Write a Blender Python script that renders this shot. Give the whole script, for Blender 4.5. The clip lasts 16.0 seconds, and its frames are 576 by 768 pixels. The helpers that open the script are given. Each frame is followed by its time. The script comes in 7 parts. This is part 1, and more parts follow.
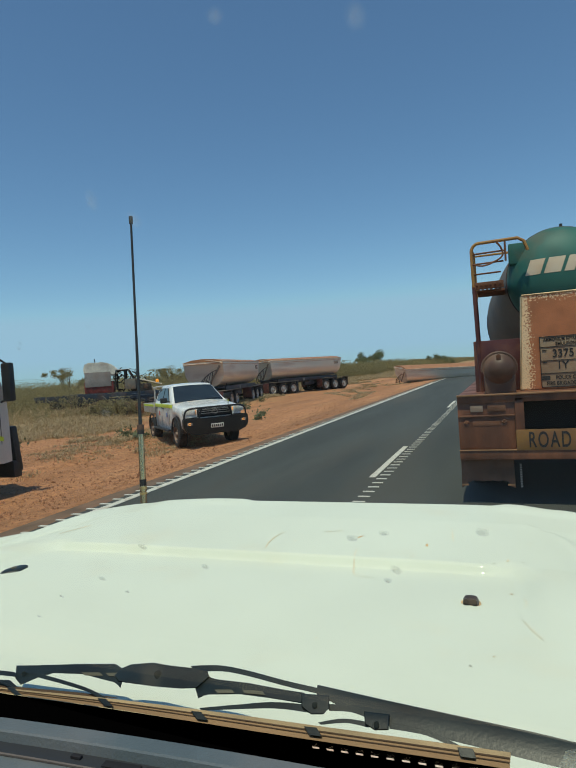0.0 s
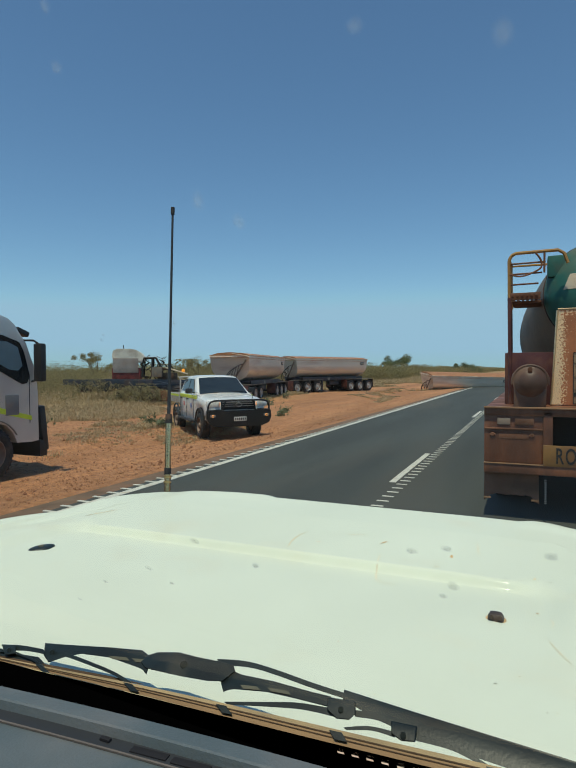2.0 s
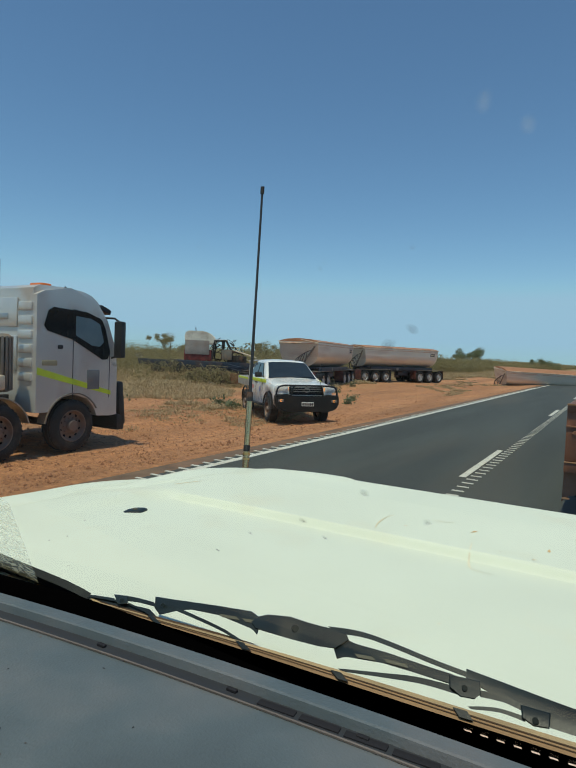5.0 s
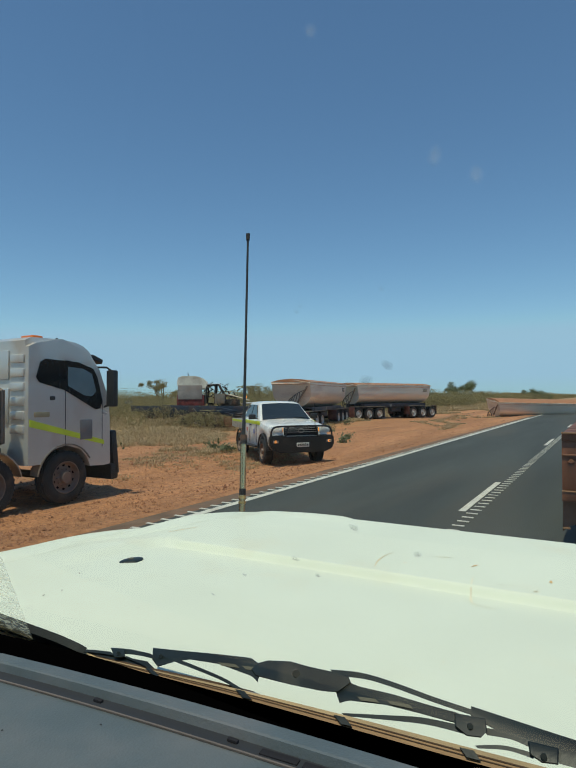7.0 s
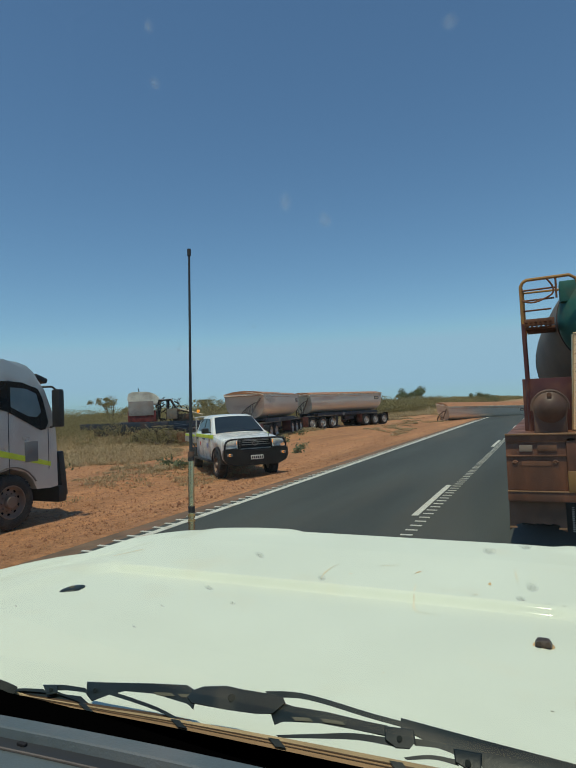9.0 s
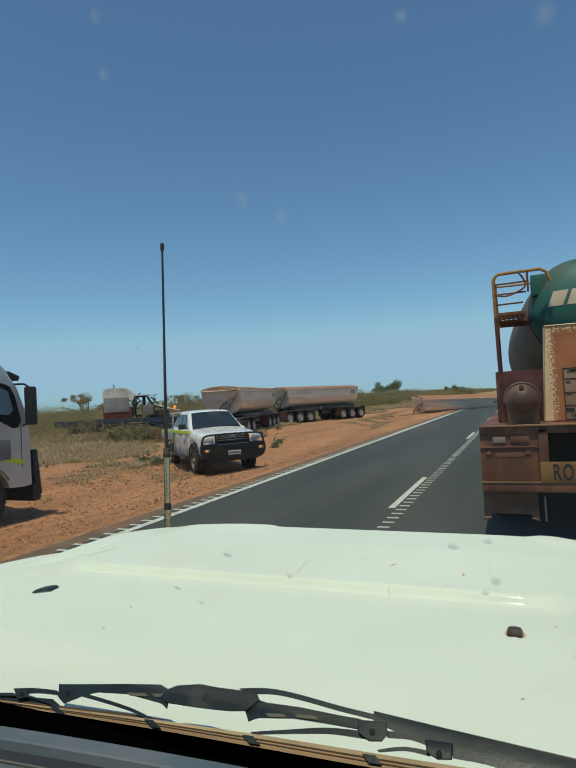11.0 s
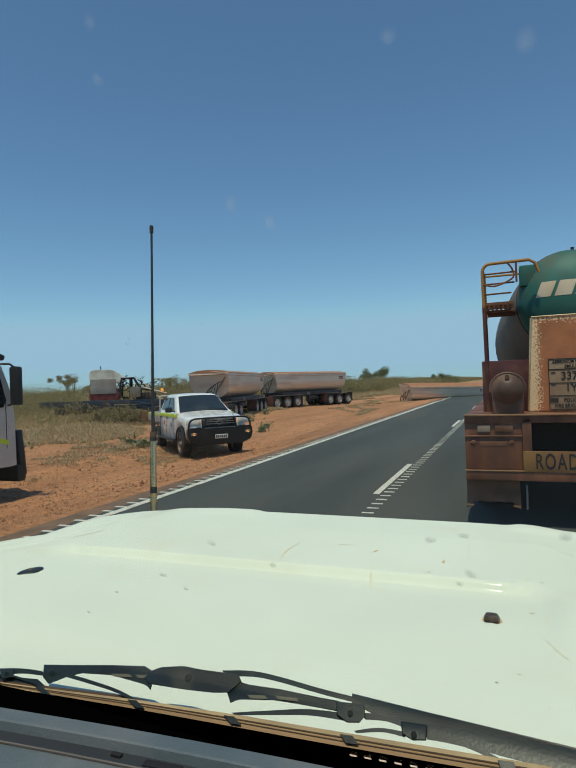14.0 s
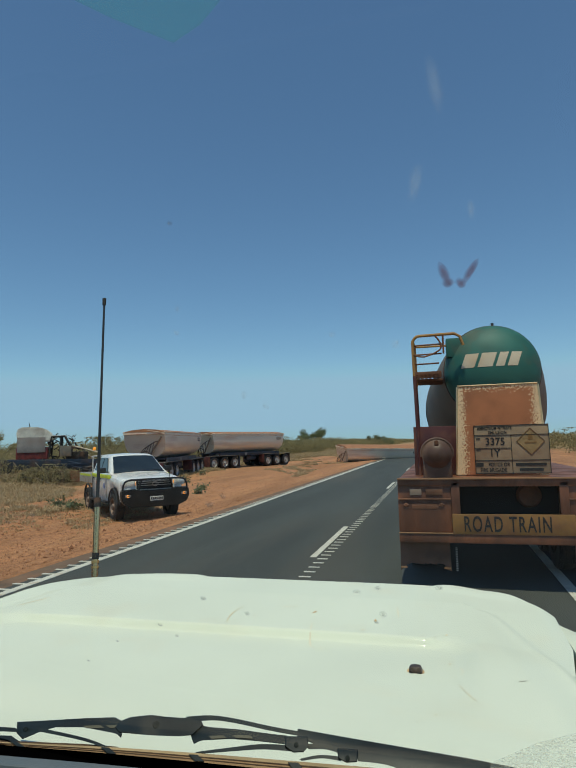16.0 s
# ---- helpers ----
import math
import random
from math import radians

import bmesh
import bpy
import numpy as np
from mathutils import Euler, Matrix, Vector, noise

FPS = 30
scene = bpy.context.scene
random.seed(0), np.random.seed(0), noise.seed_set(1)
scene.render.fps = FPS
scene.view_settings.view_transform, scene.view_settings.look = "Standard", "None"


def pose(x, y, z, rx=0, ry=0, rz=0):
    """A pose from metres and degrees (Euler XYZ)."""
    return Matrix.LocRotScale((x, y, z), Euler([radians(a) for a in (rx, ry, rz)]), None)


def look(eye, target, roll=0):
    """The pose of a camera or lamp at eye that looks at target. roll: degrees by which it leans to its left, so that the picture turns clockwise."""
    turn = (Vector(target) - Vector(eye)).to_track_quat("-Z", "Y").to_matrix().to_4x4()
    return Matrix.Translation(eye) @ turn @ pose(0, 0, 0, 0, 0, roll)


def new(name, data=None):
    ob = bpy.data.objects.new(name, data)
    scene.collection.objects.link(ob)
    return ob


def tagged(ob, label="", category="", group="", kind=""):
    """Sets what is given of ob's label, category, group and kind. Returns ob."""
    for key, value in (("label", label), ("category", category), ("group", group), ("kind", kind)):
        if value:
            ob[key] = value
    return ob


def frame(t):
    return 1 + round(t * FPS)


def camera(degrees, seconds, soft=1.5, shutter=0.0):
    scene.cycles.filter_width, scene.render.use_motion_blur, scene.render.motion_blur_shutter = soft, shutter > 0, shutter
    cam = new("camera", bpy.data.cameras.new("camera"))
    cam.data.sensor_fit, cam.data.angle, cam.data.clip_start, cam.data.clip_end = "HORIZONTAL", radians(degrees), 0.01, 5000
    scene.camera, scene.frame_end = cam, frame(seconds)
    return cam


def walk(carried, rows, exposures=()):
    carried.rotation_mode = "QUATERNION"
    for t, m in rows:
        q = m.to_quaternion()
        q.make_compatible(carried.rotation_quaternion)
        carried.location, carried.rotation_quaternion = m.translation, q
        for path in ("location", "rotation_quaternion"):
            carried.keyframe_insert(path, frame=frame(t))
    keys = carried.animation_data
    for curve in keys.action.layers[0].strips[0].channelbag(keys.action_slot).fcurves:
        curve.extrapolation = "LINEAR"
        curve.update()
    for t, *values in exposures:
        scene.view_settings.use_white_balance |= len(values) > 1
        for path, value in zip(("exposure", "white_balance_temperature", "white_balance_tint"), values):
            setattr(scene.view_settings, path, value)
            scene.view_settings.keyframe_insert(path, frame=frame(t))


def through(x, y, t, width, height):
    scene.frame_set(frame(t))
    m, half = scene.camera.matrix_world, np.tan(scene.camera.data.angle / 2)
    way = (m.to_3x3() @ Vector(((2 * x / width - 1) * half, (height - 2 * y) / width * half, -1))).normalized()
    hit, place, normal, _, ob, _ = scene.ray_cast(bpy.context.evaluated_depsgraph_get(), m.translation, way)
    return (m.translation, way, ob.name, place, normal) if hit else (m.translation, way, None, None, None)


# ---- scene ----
cam = camera(54.0, 16.0)
PATH = [
    (0, (0.045, 0.050, 1.755), (-0.671, 1.917, 1.710), -3.98),
    (0.5, (0.062, 0.048, 1.763), (-0.666, 1.910, 1.731), -3.64),
    (1, (0.043, 0.031, 1.766), (-0.699, 1.888, 1.744), -2.54),
    (1.5, (0.031, 0.035, 1.764), (-0.732, 1.883, 1.736), -1.40),
    (2, (0.021, 0.041, 1.760), (-0.774, 1.875, 1.710), -0.17),
    (2.5, (0.004, 0.044, 1.752), (-0.832, 1.858, 1.662), 1.14),
    (3, (-0.024, 0.043, 1.742), (-0.908, 1.833, 1.609), 2.23),
    (3.5, (-0.047, 0.034, 1.734), (-0.970, 1.802, 1.584), 3.06),
    (4, (-0.048, 0.028, 1.735), (-1.009, 1.776, 1.589), 3.29),
    (6.5, (-0.052, 0.008, 1.728), (-1.070, 1.729, 1.733), 0.80),
    (7, (-0.039, 0.011, 1.732), (-1.024, 1.751, 1.778), -0.24),
    (7.5, (-0.019, 0.016, 1.738), (-0.963, 1.777, 1.818), -1.01),
    (8, (-0.016, 0.019, 1.739), (-0.921, 1.800, 1.828), -1.64),
    (8.5, (-0.008, 0.024, 1.743), (-0.875, 1.824, 1.829), -2.26),
    (9, (-0.005, 0.024, 1.743), (-0.842, 1.839, 1.825), -2.46),
    (9.5, (-0.002, 0.027, 1.744), (-0.817, 1.852, 1.818), -2.61),
    (10, (-0.002, 0.028, 1.744), (-0.795, 1.863, 1.810), -2.68),
    (12.5, (0.008, 0.033, 1.746), (-0.739, 1.887, 1.783), -3.62),
    (13, (0.009, 0.034, 1.745), (-0.742, 1.888, 1.763), -3.46),
    (13.5, (0.008, 0.040, 1.745), (-0.735, 1.896, 1.754), -3.06),
    (14, (0.005, 0.023, 1.751), (-0.722, 1.886, 1.755), -2.01),
    (14.5, (-0.002, -0.011, 1.757), (-0.642, 1.884, 1.770), 0.48),
    (15, (-0.001, -0.052, 1.758), (-0.581, 1.862, 1.785), 0.12),
    (15.5, (0.035, -0.111, 1.766), (-0.504, 1.809, 1.914), -1.53),
    (16, (0.037, -0.152, 1.789), (-0.473, 1.771, 1.998), -1.39),
]
walk(cam, [(t, look(eye, target, roll)) for t, eye, target, roll in PATH], [(0, -0.10), (4, -0.10), (6.5, -0.06), (8.5, -0.22), (9.5, -0.20), (11, -0.14), (14, -0.12), (16, -0.17)])

# world and sun
SUN_TO = Vector((0.02, -0.32, 0.945)).normalized()
world = bpy.data.worlds.new("sky")
scene.world = world
world.use_nodes = True
wn = world.node_tree.nodes
sky = wn.new("ShaderNodeTexSky")
sky.sky_type, sky.sun_disc = "NISHITA", False
sky.sun_elevation = math.asin(SUN_TO.z)
sky.sun_rotation = math.atan2(SUN_TO.x, SUN_TO.y)
sky.altitude, sky.air_density, sky.dust_density, sky.ozone_density = 800, 1.2, 0.0, 10.0
wn["Background"].inputs["Strength"].default_value = 0.142
blue = wn.new("ShaderNodeMix")  # clear dry air: a little bluer all over
blue.data_type, blue.blend_type = "RGBA", "MULTIPLY"
blue.inputs[0].default_value, blue.inputs[7].default_value = 1.0, (0.945, 0.965, 1.035, 1)
world.node_tree.links.new(sky.outputs[0], blue.inputs[6])
haze = wn.new("ShaderNodeMix")  # dust-free air: the horizon stays blue all round
haze.data_type, haze.blend_type = "RGBA", "DARKEN"
haze.inputs[0].default_value, haze.inputs[7].default_value = 1.0, (2.6, 4.2, 6.7, 1)
world.node_tree.links.new(blue.outputs[2], haze.inputs[6])
world.node_tree.links.new(haze.outputs[2], wn["Background"].inputs[0])
sun_data = bpy.data.lights.new("sun", "SUN")
sun_data.energy, sun_data.angle, sun_data.color = 3.3, radians(0.53), (1.0, 0.95, 0.87)
sun = new("sun", sun_data)
sun.matrix_world = look(SUN_TO * 60, (0, 0, 0))


# materials
def mat(name, col, rough=0.6, metal=0.0, var=0.18, scale=3.0, bump=0.15, bscale=40.0, dust=0.0, dustcol=(0.33, 0.15, 0.075), dscale=2.5, coat=0.0, streak=(1, 1, 1), bdist=0.003):
    """Base colour with broad and fine variation, a fine relief and patches of red dust."""
    m = bpy.data.materials.new(name)
    m.use_nodes = True
    n, l = m.node_tree.nodes, m.node_tree.links
    b = n["Principled BSDF"]
    b.inputs["Roughness"].default_value, b.inputs["Metallic"].default_value = rough, metal
    b.inputs["Coat Weight"].default_value = coat
    co = n.new("ShaderNodeTexCoord")
    mp = n.new("ShaderNodeMapping")
    mp.inputs["Scale"].default_value = streak
    l.new(co.outputs["Object"], mp.inputs[0])

    def tex(s, d=4.0):
        t = n.new("ShaderNodeTexNoise")
        t.inputs["Scale"].default_value, t.inputs["Detail"].default_value = s, d
        l.new(mp.outputs[0], t.inputs["Vector"])
        return t

    def ramp(src, a, b2, lo, hi):
        r = n.new("ShaderNodeMapRange")
        r.inputs["From Min"].default_value, r.inputs["From Max"].default_value = a, b2
        r.inputs["To Min"].default_value, r.inputs["To Max"].default_value = lo, hi
        l.new(src, r.inputs["Value"])
        return r.outputs[0]

    def mix(fac, a, b2, kind="MIX"):
        x = n.new("ShaderNodeMix")
        x.data_type, x.blend_type = "RGBA", kind
        if isinstance(fac, float):
            x.inputs[0].default_value = fac
        else:
            l.new(fac, x.inputs[0])
        for sock, v in ((x.inputs[6], a), (x.inputs[7], b2)):
            if isinstance(v, tuple):
                sock.default_value = (*v, 1)
            else:
                l.new(v, sock)
        return x.outputs[2]

    big, fine = tex(scale), tex(scale * 11)
    dark, light = tuple(c * (1 - var) for c in col), tuple(min(1, c * (1 + var)) for c in col)
    c = mix(ramp(big.outputs[0], 0.35, 0.65, 0, 1), dark, light)
    c = mix(ramp(fine.outputs[0], 0.3, 0.7, 0, 0.5), c, mix(0.6, c, dark))
    if dust:
        d1 = tex(dscale, 6.0)
        f = ramp(d1.outputs[0], 0.62 - 0.35 * dust, 0.78 - 0.3 * dust, 0, min(1.0, 0.35 + dust * 0.6))
        c = mix(f, c, dustcol)
        l.new(ramp(f, 0, 1, rough, max(rough, 0.8)), b.inputs["Roughness"])
        if metal:
            l.new(ramp(f, 0, 1, metal, 0.0), b.inputs["Metallic"])
    l.new(c, b.inputs["Base Color"])
    if bump:
        t = tex(bscale)
        bp = n.new("ShaderNodeBump")
        bp.inputs["Strength"].default_value, bp.inputs["Distance"].default_value = bump, bdist
        l.new(t.outputs[0], bp.inputs["Height"])
        l.new(bp.outputs[0], b.inputs["Normal"])
    return m


def glow(name, col, strength):
    m = mat(name, col, 0.3)
    b = m.node_tree.nodes["Principled BSDF"]
    b.inputs["Emission Color"].default_value, b.inputs["Emission Strength"].default_value = (*col, 1), strength
    return m


def glass(name, tint=(0.9, 0.95, 0.95)):
    """A thin pane: see-through with a faint gloss."""
    m = bpy.data.materials.new(name)
    m.use_nodes = True
    n, l = m.node_tree.nodes, m.node_tree.links
    n.remove(n["Principled BSDF"])
    tr, gl, mx = n.new("ShaderNodeBsdfTransparent"), n.new("ShaderNodeBsdfGlossy"), n.new("ShaderNodeMixShader")
    tr.inputs[0].default_value, gl.inputs["Roughness"].default_value = (*tint, 1), 0.02
    mx.inputs[0].default_value = 0.035
    l.new(tr.outputs[0], mx.inputs[1]), l.new(gl.outputs[0], mx.inputs[2])
    l.new(mx.outputs[0], n["Material Output"].inputs[0])
    return m


RED_DUST = (0.36, 0.16, 0.08)
M_WHITE = mat("white_paint", (0.80, 0.82, 0.76), 0.28, var=0.03, bump=0.02, dust=0.12, dustcol=(0.55, 0.36, 0.2), dscale=5, coat=0.4)
M_UTE = mat("white_ute_paint", (0.80, 0.80, 0.77), 0.25, var=0.04, bump=0.02, dust=0.3, dustcol=(0.5, 0.3, 0.18), dscale=3, coat=0.5)
M_RUBBER = mat("black_rubber", (0.022, 0.021, 0.021), 0.75, var=0.3, bump=0.3, dust=0.25, dscale=9)
M_TYRE = mat("dusty_tyre", (0.022, 0.021, 0.02), 0.85, var=0.3, bump=0.4, dust=0.3, dustcol=(0.085, 0.055, 0.038), dscale=5)
M_BLACK = mat("black_plastic", (0.022, 0.023, 0.024), 0.5, var=0.25, bump=0.06, bscale=260, dust=0.12, dustcol=(0.07, 0.05, 0.04), dscale=7)
M_WIPER = mat("faded_wiper_paint", (0.011, 0.0165, 0.0165), 0.42, var=0.45, scale=16, bump=0.08, bscale=300, dust=0.16, dustcol=(0.055, 0.05, 0.042), dscale=14)
M_COWL = mat("faded_cowl_plastic", (0.010, 0.013, 0.014), 0.8, var=0.4, scale=12, bump=0.15, bscale=200, dust=0.3, dustcol=(0.04, 0.04, 0.032), dscale=20)
M_BARBLACK = mat("black_bar_coating", (0.011, 0.0115, 0.012), 0.4, var=0.3, bump=0.08, bscale=150, dust=0.2, dustcol=(0.05, 0.035, 0.025), dscale=6)
M_CHASSIS = mat("dark_chassis", (0.03, 0.03, 0.032), 0.6, var=0.3, bump=0.2, dust=0.4, dustcol=(0.16, 0.085, 0.05), dscale=3)
M_NAVY = mat("dark_blue_chassis", (0.018, 0.026, 0.042), 0.5, var=0.3, bump=0.15, dust=0.35, dustcol=(0.12, 0.07, 0.05), dscale=2)
M_STEEL = mat("bare_steel", (0.5, 0.5, 0.48), 0.35, 0.9, var=0.15, bump=0.1, dust=0.15, dscale=6)
M_DIRTSTEEL = mat("dust_caked_steel", (0.205, 0.076, 0.035), 0.45, var=0.5, scale=4, bump=0.5, bscale=22, dust=0.55, dustcol=(0.10, 0.043, 0.025), dscale=3, streak=(1, 1, 0.4))
M_RUST = mat("rusty_steel", (0.2, 0.085, 0.045), 0.75, 0.2, var=0.4, bump=0.5, bscale=30, dust=0.3)
M_YELLOW = mat("dusty_yellow_paint", (0.42, 0.21, 0.05), 0.5, var=0.2, bump=0.2, dust=0.35, dustcol=(0.3, 0.13, 0.05))
M_GREEN = mat("teal_green_paint", (0.022, 0.125, 0.10), 0.6, var=0.18, bump=0.06, dust=0.25, dustcol=(0.16, 0.12, 0.075), dscale=2.2)
M_TANK = mat("dust_coated_tank", (0.17, 0.135, 0.10), 0.65, 0.0, var=0.15, bump=0.1, dust=0.35, dustcol=(0.26, 0.19, 0.14), dscale=1.6)
M_SHINY = mat("dust_stained_bright_metal", (0.52, 0.185, 0.075), 0.4, 0.3, var=0.15, scale=4, bump=0.3, bscale=28, dust=0.2, dustcol=(0.34, 0.13, 0.06), dscale=3.5)


def glint_and_chips(m):
    """Sun glint painted near the plate's sides, chips at top, breaking up towards middle."""
    n, l = m.node_tree.nodes, m.node_tree.links
    b = n["Principled BSDF"]
    co, sep, ab, mx, nz, ad, mr, mix = (n.new("ShaderNode" + k) for k in ("TexCoord", "SeparateXYZ", "Math", "Math", "TexNoise", "Math", "MapRange", "Mix"))
    up = n.new("ShaderNodeMapRange")
    ab.operation, mx.operation, ad.operation, mix.data_type = "ABSOLUTE", "MAXIMUM", "MULTIPLY_ADD", "RGBA"
    nz.inputs["Scale"].default_value, nz.inputs["Detail"].default_value = 40, 6
    l.new(co.outputs["Object"], sep.inputs[0]), l.new(co.outputs["Object"], nz.inputs["Vector"])
    l.new(sep.outputs[0], ab.inputs[0])
    up.inputs["From Min"].default_value, up.inputs["From Max"].default_value, up.inputs["To Min"].default_value, up.inputs["To Max"].default_value = 2.2, 2.5, 0.22, 0.47
    l.new(sep.outputs[2], up.inputs["Value"])
    l.new(ab.outputs[0], mx.inputs[0]), l.new(up.outputs[0], mx.inputs[1])
    l.new(nz.outputs[0], ad.inputs[0])
    ad.inputs[1].default_value = 0.42
    l.new(mx.outputs[0], ad.inputs[2])
    mr.inputs["From Min"].default_value, mr.inputs["From Max"].default_value = 0.615, 0.66
    l.new(ad.outputs[0], mr.inputs["Value"])
    old = b.inputs["Base Color"].links[0].from_socket
    l.new(mr.outputs[0], mix.inputs[0]), l.new(old, mix.inputs[6])
    mix.inputs[7].default_value = (0.92, 0.63, 0.36, 1)
    l.new(mix.outputs[2], b.inputs["Base Color"])


glint_and_chips(M_SHINY)
M_CREAM = mat("dusty_cream_sheet", (0.62, 0.52, 0.38), 0.6, var=0.12, bump=0.05, dust=0.35, dustcol=(0.5, 0.3, 0.17))
M_INK = mat("black_print", (0.02, 0.018, 0.016), 0.6, var=0.2, bump=0.0)
M_SIGN = mat("dusty_yellow_sign", (0.25, 0.125, 0.033), 0.6, var=0.25, bump=0.05, dust=0.5, dustcol=(0.2, 0.085, 0.045), dscale=5)
M_PLACARD = mat("dust_browned_placard", (0.34, 0.235, 0.14), 0.65, var=0.2, bump=0.05, dust=0.5, dustcol=(0.25, 0.14, 0.08), dscale=4)
M_SILVER = mat("silver_tub_paint", (0.72, 0.68, 0.60), 0.35, 0.4, var=0.07, scale=0.8, bump=0.03, dust=0.3, dustcol=(0.46, 0.32, 0.21), dscale=0.7, streak=(0.4, 1, 2.5), coat=0.2)
M_TARP = mat("orange_tarpaulin", (0.36, 0.165, 0.08), 0.8, var=0.15, bump=0.3, bscale=8, dust=0.4, dustcol=(0.4, 0.17, 0.08))
M_CAB = mat("silver_cab_paint", (0.66, 0.64, 0.60), 0.32, 0.4, var=0.06, bump=0.03, dust=0.3, dustcol=(0.42, 0.3, 0.2), dscale=1.5, coat=0.3)
M_LIME = mat("lime_reflective_tape", (0.62, 0.75, 0.05), 0.45, var=0.08, bump=0.02)
M_DARKGLASS = mat("dark_tinted_glass", (0.012, 0.016, 0.018), 0.06, var=0.1, bump=0.0)
M_LENS = mat("clear_lamp_lens", (0.78, 0.78, 0.74), 0.12, 0.1, var=0.15, scale=20, bump=0.1, bscale=90)
M_AMBER = glow("amber_lamp", (1.0, 0.32, 0.03), 0.8)
M_ORANGE = mat("orange_beacon", (0.85, 0.2, 0.03), 0.3, var=0.1)
M_CONTAINER = mat("dusty_white_container", (0.55, 0.52, 0.42), 0.6, var=0.15, bump=0.1, dust=0.45, dustcol=(0.36, 0.22, 0.1), dscale=1.6, streak=(1, 1, 0.4))
M_CONTYEL = mat("faded_yellow_rail", (0.62, 0.48, 0.14), 0.6, var=0.2, bump=0.15, dust=0.4, dustcol=(0.3, 0.14, 0.06), dscale=4)
M_DASH = mat("grey_dashboard_plastic", (0.092, 0.120, 0.116), 0.5, var=0.2, scale=5, bump=0.25, bscale=350, dust=0.4, dustcol=(0.145, 0.138, 0.122), dscale=5)
M_DASHDARK = mat("dark_vent_plastic", (0.006, 0.006, 0.006), 0.8, var=0.2, bump=0.1)
M_GROOVEDARK = mat("groove_shade_and_specks", (0.020, 0.024, 0.024), 0.7, var=0.2, bump=0.1)
M_DUSTLINE = mat("pale_brown_dust", (0.13, 0.112, 0.088), 0.8, var=0.3, bump=0.1)
M_HEADLINER = mat("grey_headlining", (0.35, 0.35, 0.34), 0.9, var=0.06, bump=0.2, bscale=200)
M_SLOT = mat("dust_in_slot", (0.11, 0.105, 0.08), 0.8, var=0.2, bump=0.05)
M_BLADE = mat("dust_caked_wiper_rubber", (0.29, 0.178, 0.095), 0.8, var=0.2, bump=0.1, dust=0.15, dustcol=(0.3, 0.18, 0.1), dscale=12)
M_GROOVE = mat("brown_groove_and_shade", (0.085, 0.05, 0.03), 0.9, var=0.2, bump=0.0)
M_BLADETOP = mat("pale_dusty_blade_edge", (0.40, 0.285, 0.16), 0.7, var=0.2, scale=12, bump=0.05)
M_LINE = mat("white_road_paint", (0.62, 0.6, 0.52), 0.7, var=0.1, bump=0.3, bscale=120, dust=0.25, dustcol=(0.4, 0.27, 0.17), dscale=5)
M_TANKGREY = mat("dark_green_grey_tank", (0.05, 0.065, 0.06), 0.5, var=0.2, bump=0.05, dust=0.35, dustcol=(0.18, 0.13, 0.09))
M_BURNT = mat("burnt_metal", (0.03, 0.028, 0.026), 0.8, var=0.5, bump=0.5, bscale=25, dust=0.3, dustcol=(0.2, 0.1, 0.06))
M_BONNET = mat("white_bonnet_enamel", (0.73, 0.765, 0.645), 0.6, var=0.04, scale=2, bump=0.02, bscale=14, dust=0.1, dustcol=(0.70, 0.67, 0.52), dscale=5, coat=0.14)
M_BONNET.node_tree.nodes["Principled BSDF"].inputs["Coat Roughness"].default_value = 0.1
M_BONNET.node_tree.nodes["Principled BSDF"].inputs["Specular IOR Level"].default_value = 0.02
M_STAIN = mat("orange_stain", (0.64, 0.43, 0.20), 0.7, var=0.2, bump=0.0)
M_NOZZLE = mat("rusty_black_nozzle", (0.085, 0.058, 0.044), 0.45, var=0.4, scale=20, bump=0.1)
M_RUSTSTAIN = mat("rust_stain", (0.58, 0.38, 0.19), 0.7, var=0.35, scale=30, bump=0.0)
M_MAST = mat("dull_pale_mast", (0.60, 0.49, 0.29), 0.27, 0.95, var=0.15, bump=0.05, dust=0.15, dustcol=(0.35, 0.25, 0.15), dscale=12)
M_RINGBRASS = mat("worn_brass", (0.72, 0.50, 0.22), 0.3, 0.9, var=0.2, bump=0.05)
M_FAINT = mat("faint_orange_stain", (0.78, 0.65, 0.40), 0.6, var=0.15, bump=0.0)
M_PALESTAIN = mat("pale_orange_stain", (0.76, 0.71, 0.53), 0.6, var=0.2, scale=60, bump=0.0)
M_BUG = mat("dark_bug_mark", (0.42, 0.40, 0.33), 0.7, var=0.3, bump=0.0)
M_SCUTTLE = mat("dust_stained_scuttle", (0.55, 0.45, 0.27), 0.7, var=0.1, bump=0.05, dust=0.4, dustcol=(0.48, 0.28, 0.12), dscale=14)
M_SEAL = mat("black_glass_edge", (0.0012, 0.0012, 0.0012), 0.9, var=0.1, bump=0.0)
M_SEAL.node_tree.nodes["Principled BSDF"].inputs["Specular IOR Level"].default_value = 0.0
M_SCREEN = glass("windscreen_glass", (0.90, 0.935, 0.75))


